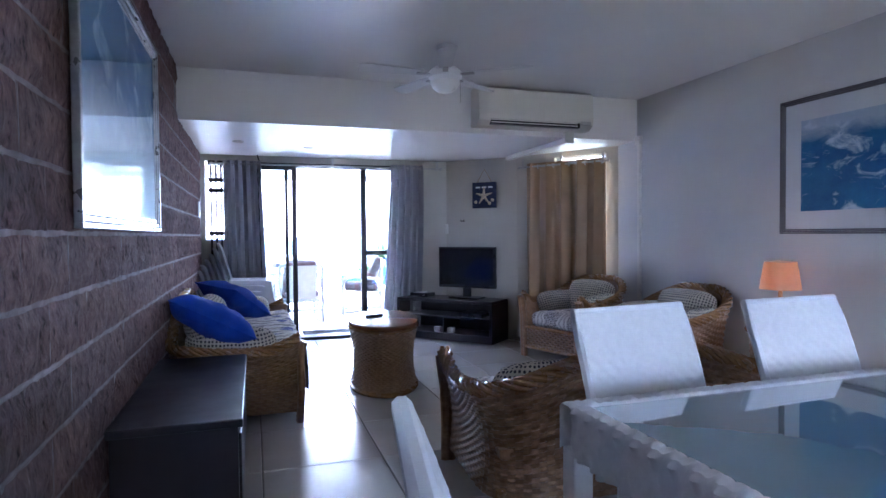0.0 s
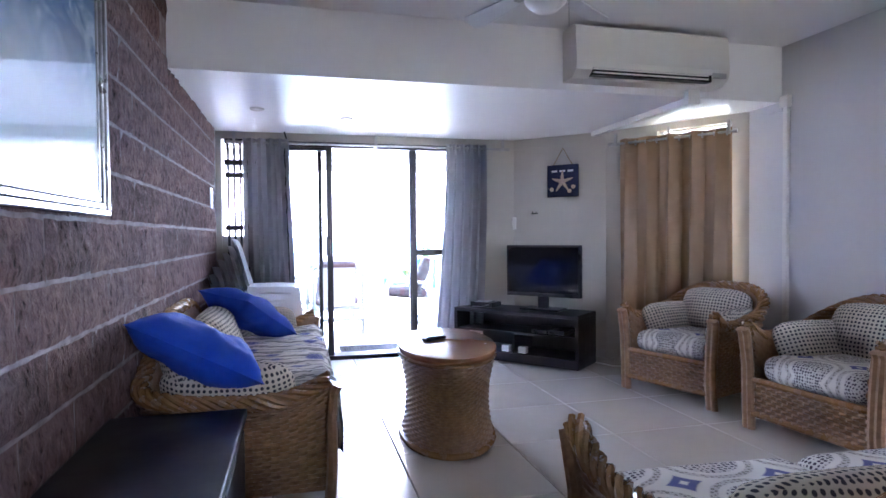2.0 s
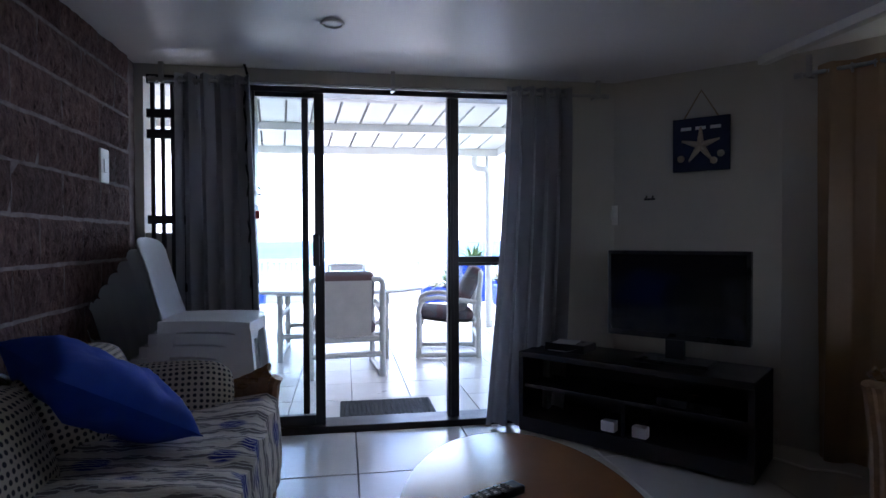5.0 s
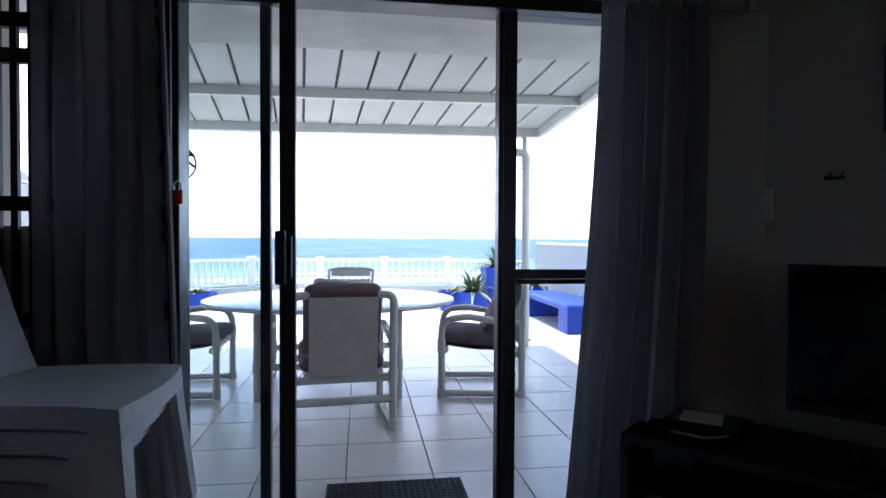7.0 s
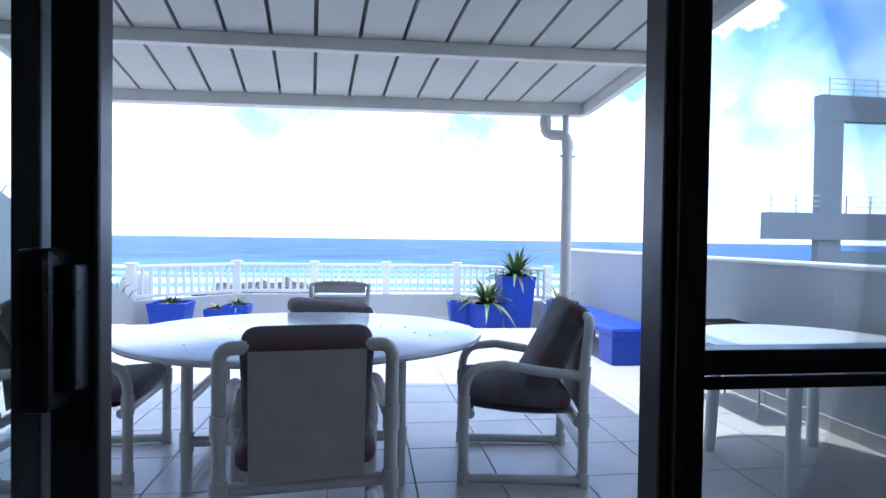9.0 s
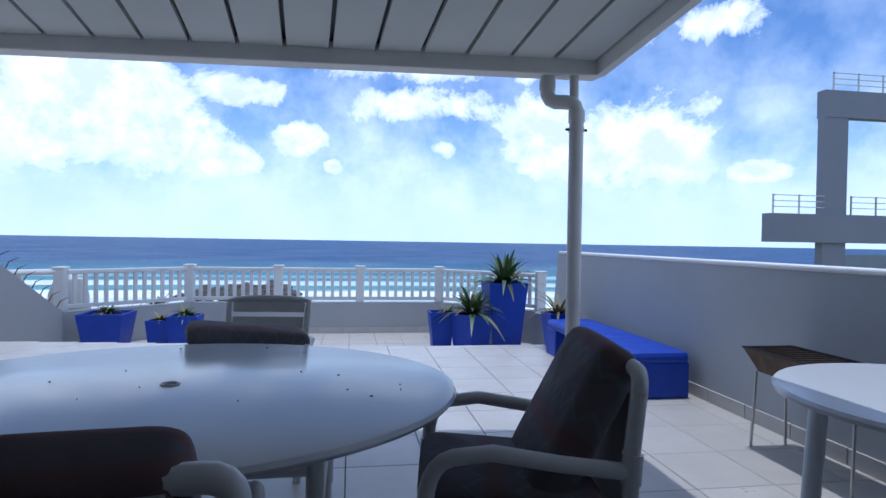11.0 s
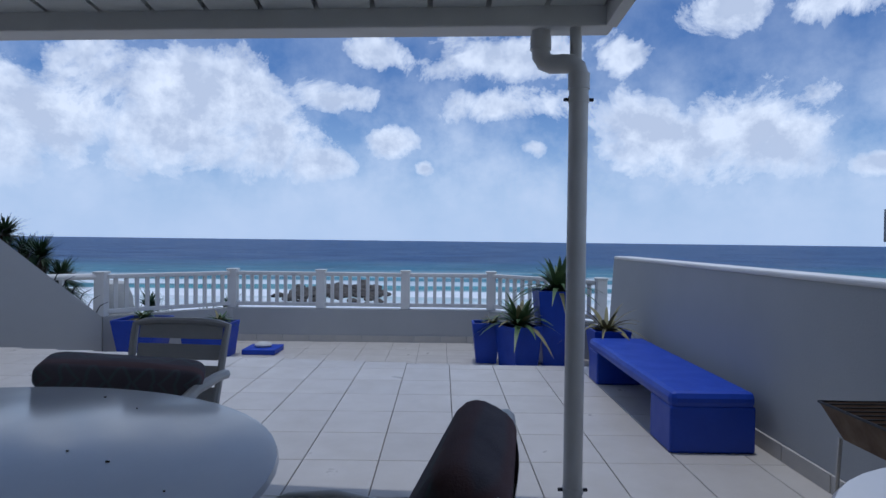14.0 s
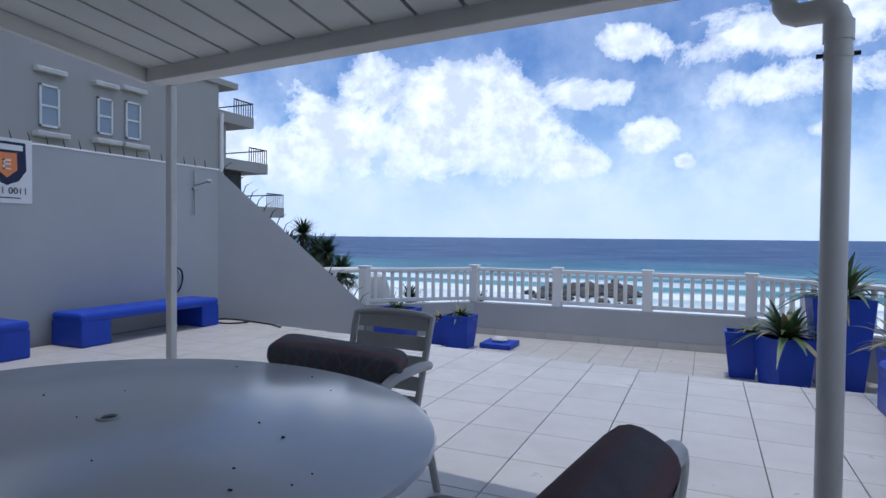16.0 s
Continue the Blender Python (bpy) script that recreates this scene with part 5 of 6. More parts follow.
part("shade_ring", M(True).tube([(0.105 * math.cos(a), 0.105 * math.sin(a), 0.485) for a in [i * math.pi / 12 for i in range(24)]], 0.004, 6, closed=True), STEEL, lp)

# ---- dining set ----
dt = thing("dining_table", pose(1.95, 0.78, 0), "white woven resin dining table with a tinted glass top", "dining table")
fx, fy = 1.02, 0.64


def slab_weave(x0, x1, y0, y1, z0, z1, axis):
    w = M(True)
    L = (x1 - x0) if axis == 0 else (y1 - y0)
    C = (y1 - y0) if axis == 0 else (x1 - x0)
    per = C + 2 * (z1 - z0)

    def fn(u, v):
        s = u * per - (z1 - z0)
        a = L * v
        if s < 0:
            c, z, n = 0.0, z1 + s, (-1, 0)
        elif s <= C:
            c, z, n = s, z1, (0, 1)
        else:
            c, z, n = C, z1 - (s - C), (1, 0)
        if axis == 0:
            return Vector((x0 + a, y0 + c, z)), Vector((0, n[0], n[1]))
        return Vector((x0 + c, y0 + a, z)), Vector((n[0], 0, n[1]))
    w.weave(fn, max(5, round(per / 0.046)), round(L / 0.036), 0.011)
    return w


for y0, y1 in ((-fy, -fy + 0.07), (fy - 0.07, fy)):
    part("long_rail", slab_weave(-fx, fx, y0, y1, 0.62, 0.765, 0), RESIN, dt)
for x0, x1 in ((-fx, -fx + 0.07), (fx - 0.07, fx)):
    part("end_rail", slab_weave(x0, x1, -fy + 0.07, fy - 0.07, 0.62, 0.765, 1), RESIN, dt)
for x in (-fx, fx - 0.08):
    for y in (-fy, fy - 0.08):
        part("leg", M().box(x + 0.006, x + 0.074, y + 0.006, y + 0.074, 0, 0.63, r=0.006), RESIN, dt)
part("glass_top", M().box(-fx + 0.07, fx - 0.07, -fy + 0.07, fy - 0.07, 0.752, 0.76), TGLASS, dt, "blue-tinted glass top")
part("under_panel", M().box(-fx + 0.07, fx - 0.07, -fy + 0.07, fy - 0.07, 0.6, 0.61), RESIN, dt)


def dining_chair(m, label):
    c = thing("dining_chair", m, label, "dining chair", "dining chairs")
    part("seat", M(True).pad(0.46, 0.46, 0.09, e=0.2, nu=24, nv=8, m=pose(0, 0, 0.44)), WHITEVINYL, c)
    bk = lambda s, u, v: (Vector((-0.27 + 0.54 * u, 0.22 + 0.16 * v ** 1.5 + s * 0.018, 0.42 + 0.56 * v)), Vector((0, s, 0)))
    b = M(True)
    b.weave(lambda u, v: bk(-1, 1 - u, v), 18, 20, 0.004)
    b.weave(lambda u, v: bk(1, u, v), 18, 20, 0.004)
    part("backrest", b, RESIN, c)
    fr = [(-0.27, 0.22, 0.40)] + [(-0.27, 0.22 + 0.16 * (i / 6) ** 1.5, 0.42 + 0.56 * i / 6) for i in range(7)] + [(0.27, 0.22 + 0.16 * ((6 - i) / 6) ** 1.5, 0.42 + 0.56 * (6 - i) / 6) for i in range(7)] + [(0.27, 0.22, 0.40)]
    part("back_edge", M(True).tube(fr, 0.02, 8), WHITEVINYL, c)
    for x in (-0.2, 0.2):
        for y in (-0.19, 0.19):
            part("leg", M(True).tube([(x * 0.95, y, 0.42), (x, y * 1.08, 0.0)], 0.022, 8), RESIN, c)
    return c


dc = dining_chair(pose(1.50, 1.43, 0, 0, 0, 6), "white woven resin dining chair at the glass table")
copy_thing(dc, pose(2.31, 1.42, 0, 0, 0, 3))
copy_thing(dc, pose(0.61, 0.50, 0, 0, 0, 80))

# ---- stacked plastic chairs ----


def mono_chair(m, label):
    """A moulded chair: dished seat with a deep apron, tapered waisted back, broad channelled legs. It faces -y."""
    c = thing("plastic_chair", m, label, "plastic chair", "stacked chairs")
    hw, n = 0.25, 12

    def seat(u, v):
        bow = 0.03 * math.sin(math.pi * u)
        x, y = (2 * u - 1) * (hw - 0.03 * v), -0.21 - bow * (1 - v) + 0.43 * v
        return (x, y, 0.45 - 0.018 * math.sin(math.pi * u) * math.sin(math.pi * v) - 0.012 * (1 - v) ** 4)
    s = M(True).grid(seat, n, 8)
    s.add([(x, y, z - 0.012) for x, y, z in s.v], [tuple(reversed(f)) for f in s.f])
    part("seat", s, PLASTIC, c)

    def skirt(u, v):
        x, y, z = seat(u, 0.0)
        drop = 0.05 + 0.03 * (2 * u - 1) ** 4
        return (x, y - 0.004 - 0.006 * v, z - drop * v)
    f = M(True).grid(skirt, n, 3)
    f.add([(x, y + 0.01, z) for x, y, z in f.v], [tuple(reversed(q)) for q in f.f])
    part("front_apron", f, PLASTIC, c)
    for sd in (-1, 1):
        def side(u, v, sd=sd):
            x, y, z = seat(0.5 + 0.5 * sd, u)
            return (x + sd * (0.004 + 0.006 * v), y, z - (0.05 + 0.03 * (2 * u - 1) ** 4) * v)
        g = M(True).grid(side, 8, 3)
        g.add([(x - sd * 0.01, y, z) for x, y, z in g.v], [tuple(reversed(q)) for q in g.f])
        part("side_apron", g, PLASTIC, c)

    def bk(u, v):
        w = 0.215 - 0.02 * v - 0.012 * math.sin(math.pi * v)
        return (-w + 2 * w * u, 0.2 + 0.11 * v + 0.03 * math.sin(math.pi * u), 0.45 + 0.39 * v + 0.02 * math.sin(math.pi * u) * v - 0.02 * (2 * u - 1) ** 6 * (v > 0.95))
    b = M(True).grid(bk, 10, 8)
    b.add([(x, y + 0.014, z) for x, y, z in b.v], [tuple(reversed(f2)) for f2 in b.f])
    part("backrest", b, PLASTIC, c)
    for x in (-1, 1):
        for y0, y1, k in ((-0.215, -0.255, 1), (0.205, 0.275, -1)):
            # an open channel: two flanges that meet at the outer corner
            t = 0.006
            lg = M()
            for a, b2 in (((0.075, t), (0.05, t)), ((t, 0.075), (t, 0.05))):
                xa, xb = x * hw, x * (hw - a[0])
                xc, xd = x * (hw + 0.025), x * (hw + 0.025 - b2[0])
                ya, yb = y0, y0 + k * a[1]
                yc, yd = y1, y1 + k * b2[1]
                lg.add([(xa, ya, 0.40), (xb, ya, 0.40), (xb, yb, 0.40), (xa, yb, 0.40), (xc, yc, 0), (xd, yc, 0), (xd, yd, 0), (xc, yd, 0)],
                       [(0, 1, 2, 3), (7, 6, 5, 4), (0, 4, 5, 1), (1, 5, 6, 2), (2, 6, 7, 3), (3, 7, 4, 0)])
            part("leg", lg, PLASTIC, c)
    return c


mc = mono_chair(pose(-0.255, 6.69, 0, 0, 0, 90), "white plastic chair in a nested stack beside the sofa")
for i in range(1, 7):
    copy_thing(mc, pose(-0.255 + 0.042 * i, 6.69, 0.060 * i, 0, 0, 90))

# ---- terrace furniture ----


def arc(p, q, c, n=5):
    """A bend from p to q that hugs the corner c."""
    p, q, c = Vector(p), Vector(q), Vector(c)
    return [p * (1 - t) ** 2 + c * 2 * t * (1 - t) + q * t * t for t in [i / n for i in range(n + 1)]]


def pipe_chair(m, label):
    """A chair of white plastic pipe with a canvas sling and dark patterned cushions. It faces -y."""
    c = thing("pipe_chair", m, label, "patio chair", "pipe chairs")
    r = 0.026
    for s in (-1, 1):
        x = s * 0.31
        pts = arc((x, -0.30, 0.45), (x, -0.22, 0.60), (x, -0.30, 0.58)) + [Vector((x, -0.1, 0.615)), Vector((x, 0.1, 0.585)), Vector((x, 0.3, 0.565))]
        sf = part("side_frame", M(True).tube([(x, -0.28, 0.03), (x, 0.30, 0.03)], r, 10).tube([(x, -0.30, 0.03), (x, -0.30, 0.45)], r, 10).tube(pts, r, 10).tube([(x, 0.31, 0.03), (x, 0.31, 0.6), (x, 0.33, 0.8)], r, 10), PVC, c)
        for p, q in (((x, -0.30, 0.0), (x, -0.30, 0.07)), ((x, 0.31, 0.0), (x, 0.31, 0.07)), ((x, -0.30, 0.36), (x, -0.30, 0.45)), ((x, 0.31, 0.53), (x, 0.315, 0.62)), ((x, 0.31, 0.3), (x, 0.31, 0.38))):
            part("elbow", M(True).tube([p, q], r + 0.006, 10), PVC, sf)
    part("top_rail", M(True).tube(arc((-0.31, 0.33, 0.8), (-0.26, 0.335, 0.86), (-0.31, 0.335, 0.86)) + arc((0.26, 0.335, 0.86), (0.31, 0.33, 0.8), (0.31, 0.335, 0.86)), r, 10), PVC, c)
    for y, z in ((-0.27, 0.36), (0.28, 0.33), (0.31, 0.2)):
        part("cross_rail", M(True).tube([(-0.31, y, z), (0.31, y, z)], r, 10), PVC, c)
    part("sling", M(True).grid(lambda u, v: (-0.21 + 0.42 * u, 0.362 - 0.055 * (1 - v) + 0.012 * math.sin(math.pi * u), 0.36 + 0.49 * v), 6, 8).grid(lambda u, v: (0.21 - 0.42 * u, 0.358 - 0.055 * (1 - v) + 0.012 * math.sin(math.pi * u), 0.36 + 0.49 * v), 6, 8), SLING, c, "beige canvas back sling")
    part("seat_sling", M(True).grid(lambda u, v: (-0.24 + 0.48 * u, -0.27 + 0.55 * v, 0.385 - 0.03 * v - 0.02 * math.sin(math.pi * v)), 4, 6), SLING, c)
    part("seat_cushion", M(True).pad(0.54, 0.60, 0.13, e=0.22, nu=32, nv=10, px=0.1, puff=0.25, m=pose(0, -0.03, 0.435, -4, 0, 0)), AZTEC, c, "dark patterned seat cushion")
    part("back_cushion", M(True).pad(0.49, 0.57, 0.165, e=0.2, nu=32, nv=10, px=0.07, puff=0.12, m=pose(0, 0.19, 0.66, 63, 0, 0)), AZTEC, c, "dark patterned back cushion")
    return c


pc = pipe_chair(pose(0.655, 8.90, 0, 0, 0, 186), "white pipe patio chair with dark cushions drawn up to the table")
copy_thing(pc, pose(1.745, 9.595, 0, 0, 0, -98.5))
copy_thing(pc, pose(-0.58, 9.79, 0, 0, 0, 91))

tt = thing("patio_table", pose(0.56, 9.77, 0), "large oval white plastic patio table on pipe legs", "patio table")
part("tabletop", M(True).lathe([(0.955, 0.685), (0.985, 0.69), (1.0, 0.705), (0.995, 0.72), (0.97, 0.727), (0.03, 0.727)], 64, sx=1.0, sy=0.835), TABLEPL, tt)
part("parasol_hole", M(True).tube([(0.028 * math.cos(a), 0.028 * math.sin(a), 0.7275) for a in [i * math.pi / 8 for i in range(16)]], 0.006, 6, closed=True), GREYPL, tt)
part("hole_plug", M(True).lathe([(0.005, 0.729), (0.022, 0.728)], 14), DARKOPEN, tt)
for x in (-0.52, 0.52):
    for y in (-0.4, 0.4):
        lg = part("leg", M(True).tube([(x, y, 0), (x, y, 0.69)], 0.028, 10), PVC, tt)
        part("elbow", M(True).tube([(x, y, 0.2), (x, y, 0.3)], 0.034, 10), PVC, lg)
for y in (-0.4, 0.4):
    part("stretcher", M(True).tube([(-0.52, y, 0.25), (0.52, y, 0.25)], 0.026, 10), PVC, tt)
for x in (-0.52, 0.52):
    part("stretcher", M(True).tube([(x, -0.4, 0.05), (x, 0.4, 0.05)], 0.026, 10).tube([(x, -0.4, 0.45), (x, 0.4, 0.45)], 0.026, 10), PVC, tt)

random.seed(5)
crumbs = M()
for i in range(16):
    a, r = random.random() * 6.28, 0.9 * math.sqrt(random.random())
    x, y, s = 0.56 + 0.95 * r * math.cos(a), 9.77 + 0.80 * r * math.sin(a), 0.001 + random.random() * 0.0025
    crumbs.box(x - s, x + s * 1.7, y - s * 0.6, y + s * 0.6, 0.7275, 0.731)
tagged(part("table_debris", crumbs, SOIL), "scattered dark leaf crumbs on the table", "debris", kind="stuff")

# slatted plastic chair at the table's far side
sl = thing("slat_back_chair", pose(0.667, 10.965, 0, 0, 0, -5), "weathered white plastic armchair with a slatted back", "plastic chair")


def sback(u, v):
    w = 0.25 - 0.02 * (1 - v)
    return Vector((-w + 2 * w * u, 0.18 + 0.12 * v, 0.42 + 0.46 * v - 0.025 * (2 * u - 1) ** 4 * (v > 0.95)))


for v0, v1 in ((0.0, 0.14), (0.20, 0.34), (0.40, 0.55), (0.61, 0.76), (0.82, 1.0)):
    g = M(True).grid(lambda u, v: sback(0.08 + 0.84 * u, v0 + (v1 - v0) * v), 6, 2)
    g.add([(x, y + 0.012, z) for x, y, z in g.v], [tuple(reversed(f)) for f in g.f])
    part("back_slat", g, GREYPL, sl)
part("back_frame", M(True).tube([sback(0.03, i / 6) for i in range(7)] + [sback(u, 1.0) for u in (0.12, 0.25, 0.4, 0.6, 0.75, 0.88)] + [sback(0.97, 1 - i / 6) for i in range(7)], 0.018, 8), GREYPL, sl)
part("seat", M().box(-0.23, 0.23, -0.25, 0.2, 0.4, 0.425, r=0.01), GREYPL, sl)
for s in (-1, 1):
    part("armrest", M(True).tube([(s * 0.27, -0.25, 0.6), (s * 0.285, -0.1, 0.655), (s * 0.28, 0.1, 0.66), (s * 0.25, 0.24, 0.64)], 0.024, 8), GREYPL, sl)
    part("leg", M(True).tube([(s * 0.27, -0.25, 0.6), (s * 0.275, -0.28, 0)], 0.02, 8), GREYPL, sl)
    part("leg", M(True).tube([(s * 0.24, 0.2, 0.42), (s * 0.27, 0.3, 0)], 0.02, 8), GREYPL, sl)
ro = part("loose_cushion", M(True).pad(0.62, 0.22, 0.125, e=0.2, nu=32, nv=12, px=0.07, puff=0.12), AZTEC)
ro.matrix_world = pose(0.645, 10.84, 0.715, 4, 7, 19)
tagged(ro, "dark patterned cushion lying folded across the chair's arms", "cushion")

t2 = thing("round_table", pose(3.32, 9.33, 0), "round white plastic garden table on round legs", "patio table")
part("tabletop", M(True).lathe([(0.59, 0.69), (0.615, 0.695), (0.62, 0.71), (0.61, 0.722), (0.1, 0.726)], 48), TABLEPL, t2)
for x, y in ((-0.32, -0.32), (0.32, -0.32), (-0.32, 0.32), (0.32, 0.32)):
    part("leg", M(True).tube([(x, y, 0.69), (x * 1.08, y * 1.08, 0)], 0.035, 10), PLASTIC, t2)

bi = thing("charcoal_braai", pose(3.76, 10.50, -0.03), "rusty sheet-steel charcoal braai trough on thin legs", "barbecue")
part("trough", M().add([(-0.17, -0.42, 0.645), (0.17, -0.42, 0.645), (0.17, 0.42, 0.645), (-0.17, 0.42, 0.645), (-0.1, -0.36, 0.5), (0.1, -0.36, 0.5), (0.1, 0.36, 0.5), (-0.1, 0.36, 0.5)],
                       [(0, 1, 5, 4), (1, 2, 6, 5), (2, 3, 7, 6), (3, 0, 4, 7), (4, 5, 6, 7)]), RUST, bi)
part("rim", M(True).tube([(-0.17, -0.42, 0.645), (0.17, -0.42, 0.645), (0.17, 0.42, 0.645), (-0.17, 0.42, 0.645)], 0.006, 6, closed=True), DARKSTEEL, bi)
for i in range(15):
    part("grid_bar", M().box(-0.17, 0.17, -0.4 + i * 0.055, -0.394 + i * 0.055, 0.643, 0.649), DARKSTEEL, bi)
for x in (-0.1, 0.1):
    for y in (-0.34, 0.38):
        part("leg", M(True).tube([(x, y, 0.5), (x * 1.2, y * 1.03, 0.03)], 0.009, 6), STEEL, bi)


def bench(m, L, label):
    b = thing("blue_bench", m, label, "bench", "blue benches")
    part("seat", M().box(-0.265, 0.265, 0, L, 0.275, 0.38, r=0.04), BLUE, b)
    part("pedestal", M().box(-0.263, 0.263, 0.004, 0.36, 0, 0.29, r=0.015), BLUE, b)
    part("pedestal", M().box(-0.263, 0.263, L - 0.3, L - 0.004, 0, 0.29, r=0.015), BLUE, b)
    return b


bench(pose(3.63, 11.965, 0), 2.0, "bright blue painted masonry bench along the low wall")
bench(pose(-4.34, 12.82, 0), 2.0, "bright blue painted masonry bench below the tall wall")
bench(pose(-4.34, 10.3, 0), 2.0, "bright blue painted masonry bench beside the other one")


def rosette(p, n, L, w, rise, mat, seed, droop=0.9):
    rnd = random.Random(seed)
    for i in range(n):
        a = i * 2.4 + rnd.random() * 0.5
        k = i / n
        el = rise * (1 - 0.75 * k) + rnd.uniform(-0.1, 0.1)
        ll = L * (0.75 + 0.35 * rnd.random())
        cs, sn = math.cos(a), math.sin(a)
        lf = M(True)
        verts, nseg = [], 6
        for j in range(nseg + 1):
            t = j / nseg
            out = ll * t * math.cos(el) + 0.02
            z = ll * t * math.sin(el) - droop * ll * t * t * (0.35 + 0.4 * k)
            ww = w * (1 - t ** 1.6) * 0.5 + 0.002
            for s, dz in ((-1, 0.012), (0, 0.0), (1, 0.012)):
                verts.append((out * cs - s * ww * sn, out * sn + s * ww * cs, z + dz * (1 - t)))
        faces = [(r * 3 + q, r * 3 + q + 1, r * 3 + q + 4, r * 3 + q + 3) for r in range(nseg) for q in range(2)]
        lf.add(verts, faces)
        ob = part("leaf", lf, mat if rnd.random() > 0.12 else LEAF_DRY, p)
        ob.location = (0, 0, 0)
    return p


def planter(x, y, z, wb, wt, h, label, rot=0):
    t = thing("blue_planter", pose(x, y, z, 0, 0, rot), label, "planter", "blue planters")
    a, b2 = wb / 2, wt / 2
    q = b2 - 0.03
    part("pot", M().add([(-a, -a, 0), (a, -a, 0), (a, a, 0), (-a, a, 0), (-b2, -b2, h), (b2, -b2, h), (b2, b2, h), (-b2, b2, h), (-q, -q, h), (q, -q, h), (q, q, h), (-q, q, h), (-q, -q, h - 0.06), (q, -q, h - 0.06), (q, q, h - 0.06), (-q, q, h - 0.06)],
                        [(3, 2, 1, 0), (0, 1, 5, 4), (1, 2, 6, 5), (2, 3, 7, 6), (3, 0, 4, 7), (4, 5, 9, 8), (5, 6, 10, 9), (6, 7, 11, 10), (7, 4, 8, 11), (8, 9, 13, 12), (9, 10, 14, 13), (10, 11, 15, 14), (11, 8, 12, 15)]), BLUE, t)
    part("soil", M().grid(lambda u, v: (-q + 2 * q * u, -q + 2 * q * v, h - 0.05 + 0.012 * math.sin(u * 9) * math.sin(v * 8)), 6, 6), SOIL, t)
    return t


def plant(x, y, z, n, L, w, rise, mat, seed, label):
    t = thing("aloe_plant", pose(x, y, z), label, "plant", "aloes")
    rosette(t, n, L, w, rise, mat, seed)


# big pots by the railing's corner
planter(3.60, 16.72, LOWZ, 0.44, 0.62, 1.05, "tall square tapered bright blue planter")
plant(3.62, 16.72, 0.56, 52, 0.85, 0.095, 1.35, LEAF, 3, "spiky green aloe in the tall blue planter")
planter(3.03, 16.5, LOWZ, 0.38, 0.47, 0.57, "square bright blue planter of middle height", 30)
plant(3.05, 16.5, 0.1, 46, 0.72, 0.105, 1.3, LEAF, 4, "drooping green aloe in a blue planter")
planter(2.60, 16.8, LOWZ, 0.28, 0.40, 0.57, "narrow bright blue planter")
plant(2.7, 16.8, 0.1, 16, 0.3, 0.05, 1.0, LEAF_DRY, 5, "small pale succulent in a blue planter")
planter(3.62, 14.22, 0, 0.26, 0.36, 0.42, "bright blue planter behind the bench")
plant(3.60, 14.22, 0.4, 24, 0.5, 0.045, 1.1, LEAF_DRY, 6, "straggling dry-leaved plant behind the bench")
# pots by the left railing
planter(-2.35, 16.85, LOWZ, 0.46, 0.62, 0.56, "wide bright blue planter by the railing")
plant(-2.35, 16.85, 0.09, 34, 0.3, 0.05, 1.1, LEAF, 7, "low green succulents in a blue planter")
planter(-1.68, 17.1, LOWZ, 0.28, 0.36, 0.42, "small bright blue planter")
plant(-1.68, 17.1, -0.05, 20, 0.26, 0.05, 1.0, LEAF_DRY, 8, "small yellowish succulent in a blue planter")
planter(-1.3, 17.0, LOWZ, 0.34, 0.44, 0.5, "bright blue planter with green succulents")
plant(-1.3, 17.0, 0.04, 30, 0.3, 0.05, 1.1, LEAF, 9, "bright green succulent in a blue planter")
dish = thing("blue_tray", pose(-0.75, 17.3, LOWZ), "shallow bright blue square tray with a stone", "tray")
part("tray", M().box(-0.25, 0.25, -0.25, 0.25, 0, 0.08, r=0.015), BLUE, dish)
part("stone", M(True).pad(0.26, 0.2, 0.1, e=0.8, nu=14, nv=8, px=0.5, uv=False, m=pose(0, 0, 0.11)), CONCRETE, dish)

mat = thing("door_mat", pose(0.96, 7.62, 0), "black rubber door mat on the terrace tiles", "door mat")
part("base", M().box(-0.33, 0.33, -0.2, 0.2, 0, 0.012, r=0.003), RUBBER, mat)
nub = M()
for i in range(22):
    for j in range(13):
        nub.box(-0.32 + i * 0.0295, -0.302 + i * 0.0295, -0.19 + j * 0.0295, -0.172 + j * 0.0295, 0.012, 0.02)
tagged(part("rubber_tread", nub, RUBBER, mat), kind="stuff")

sh = thing("garden_shower", pose(-4.69, 14.93, 0), "chrome outdoor shower on the tall wall", "shower")
part("riser", M(True).tube([(0.03, 0, 1.55), (0.03, 0, 2.2)], 0.012, 8), STEEL, sh)
part("shower_arm", M(True).tube([(0.03, 0, 1.98), (0.12, 0.02, 2.0), (0.26, 0.04, 2.04)], 0.012, 8), STEEL, sh)
part("shower_head", M(True).tube([(0.24, 0.04, 2.045), (0.31, 0.05, 2.03)], 0.028, 10), STEEL, sh)
part("mixer", M(True).tube([(0.02, -0.03, 1.93), (0.02, 0.05, 1.93)], 0.022, 8), STEEL, sh)
hs = thing("garden_hose", pose(-4.5, 14.6, 0), "dark garden hose coiled on the wall and the floor", "hose")
part("coil", M(True).tube([(-0.15 + 0.015 * math.sin(i), 0.10 * math.cos(i * 0.5), 0.62 + 0.17 * math.sin(i * 0.5)) for i in range(44)], 0.011, 6), RUBBER, hs)
part("loop", M(True).tube([(0.35 + 0.32 * math.cos(i * 0.35) + 0.03 * math.sin(i), 0.45 + 0.18 * math.sin(i * 0.35), 0.012) for i in range(40)] + [(1.1, 0.5, 0.012), (1.4, 0.35, 0.012)], 0.011, 6), RUBBER, hs)
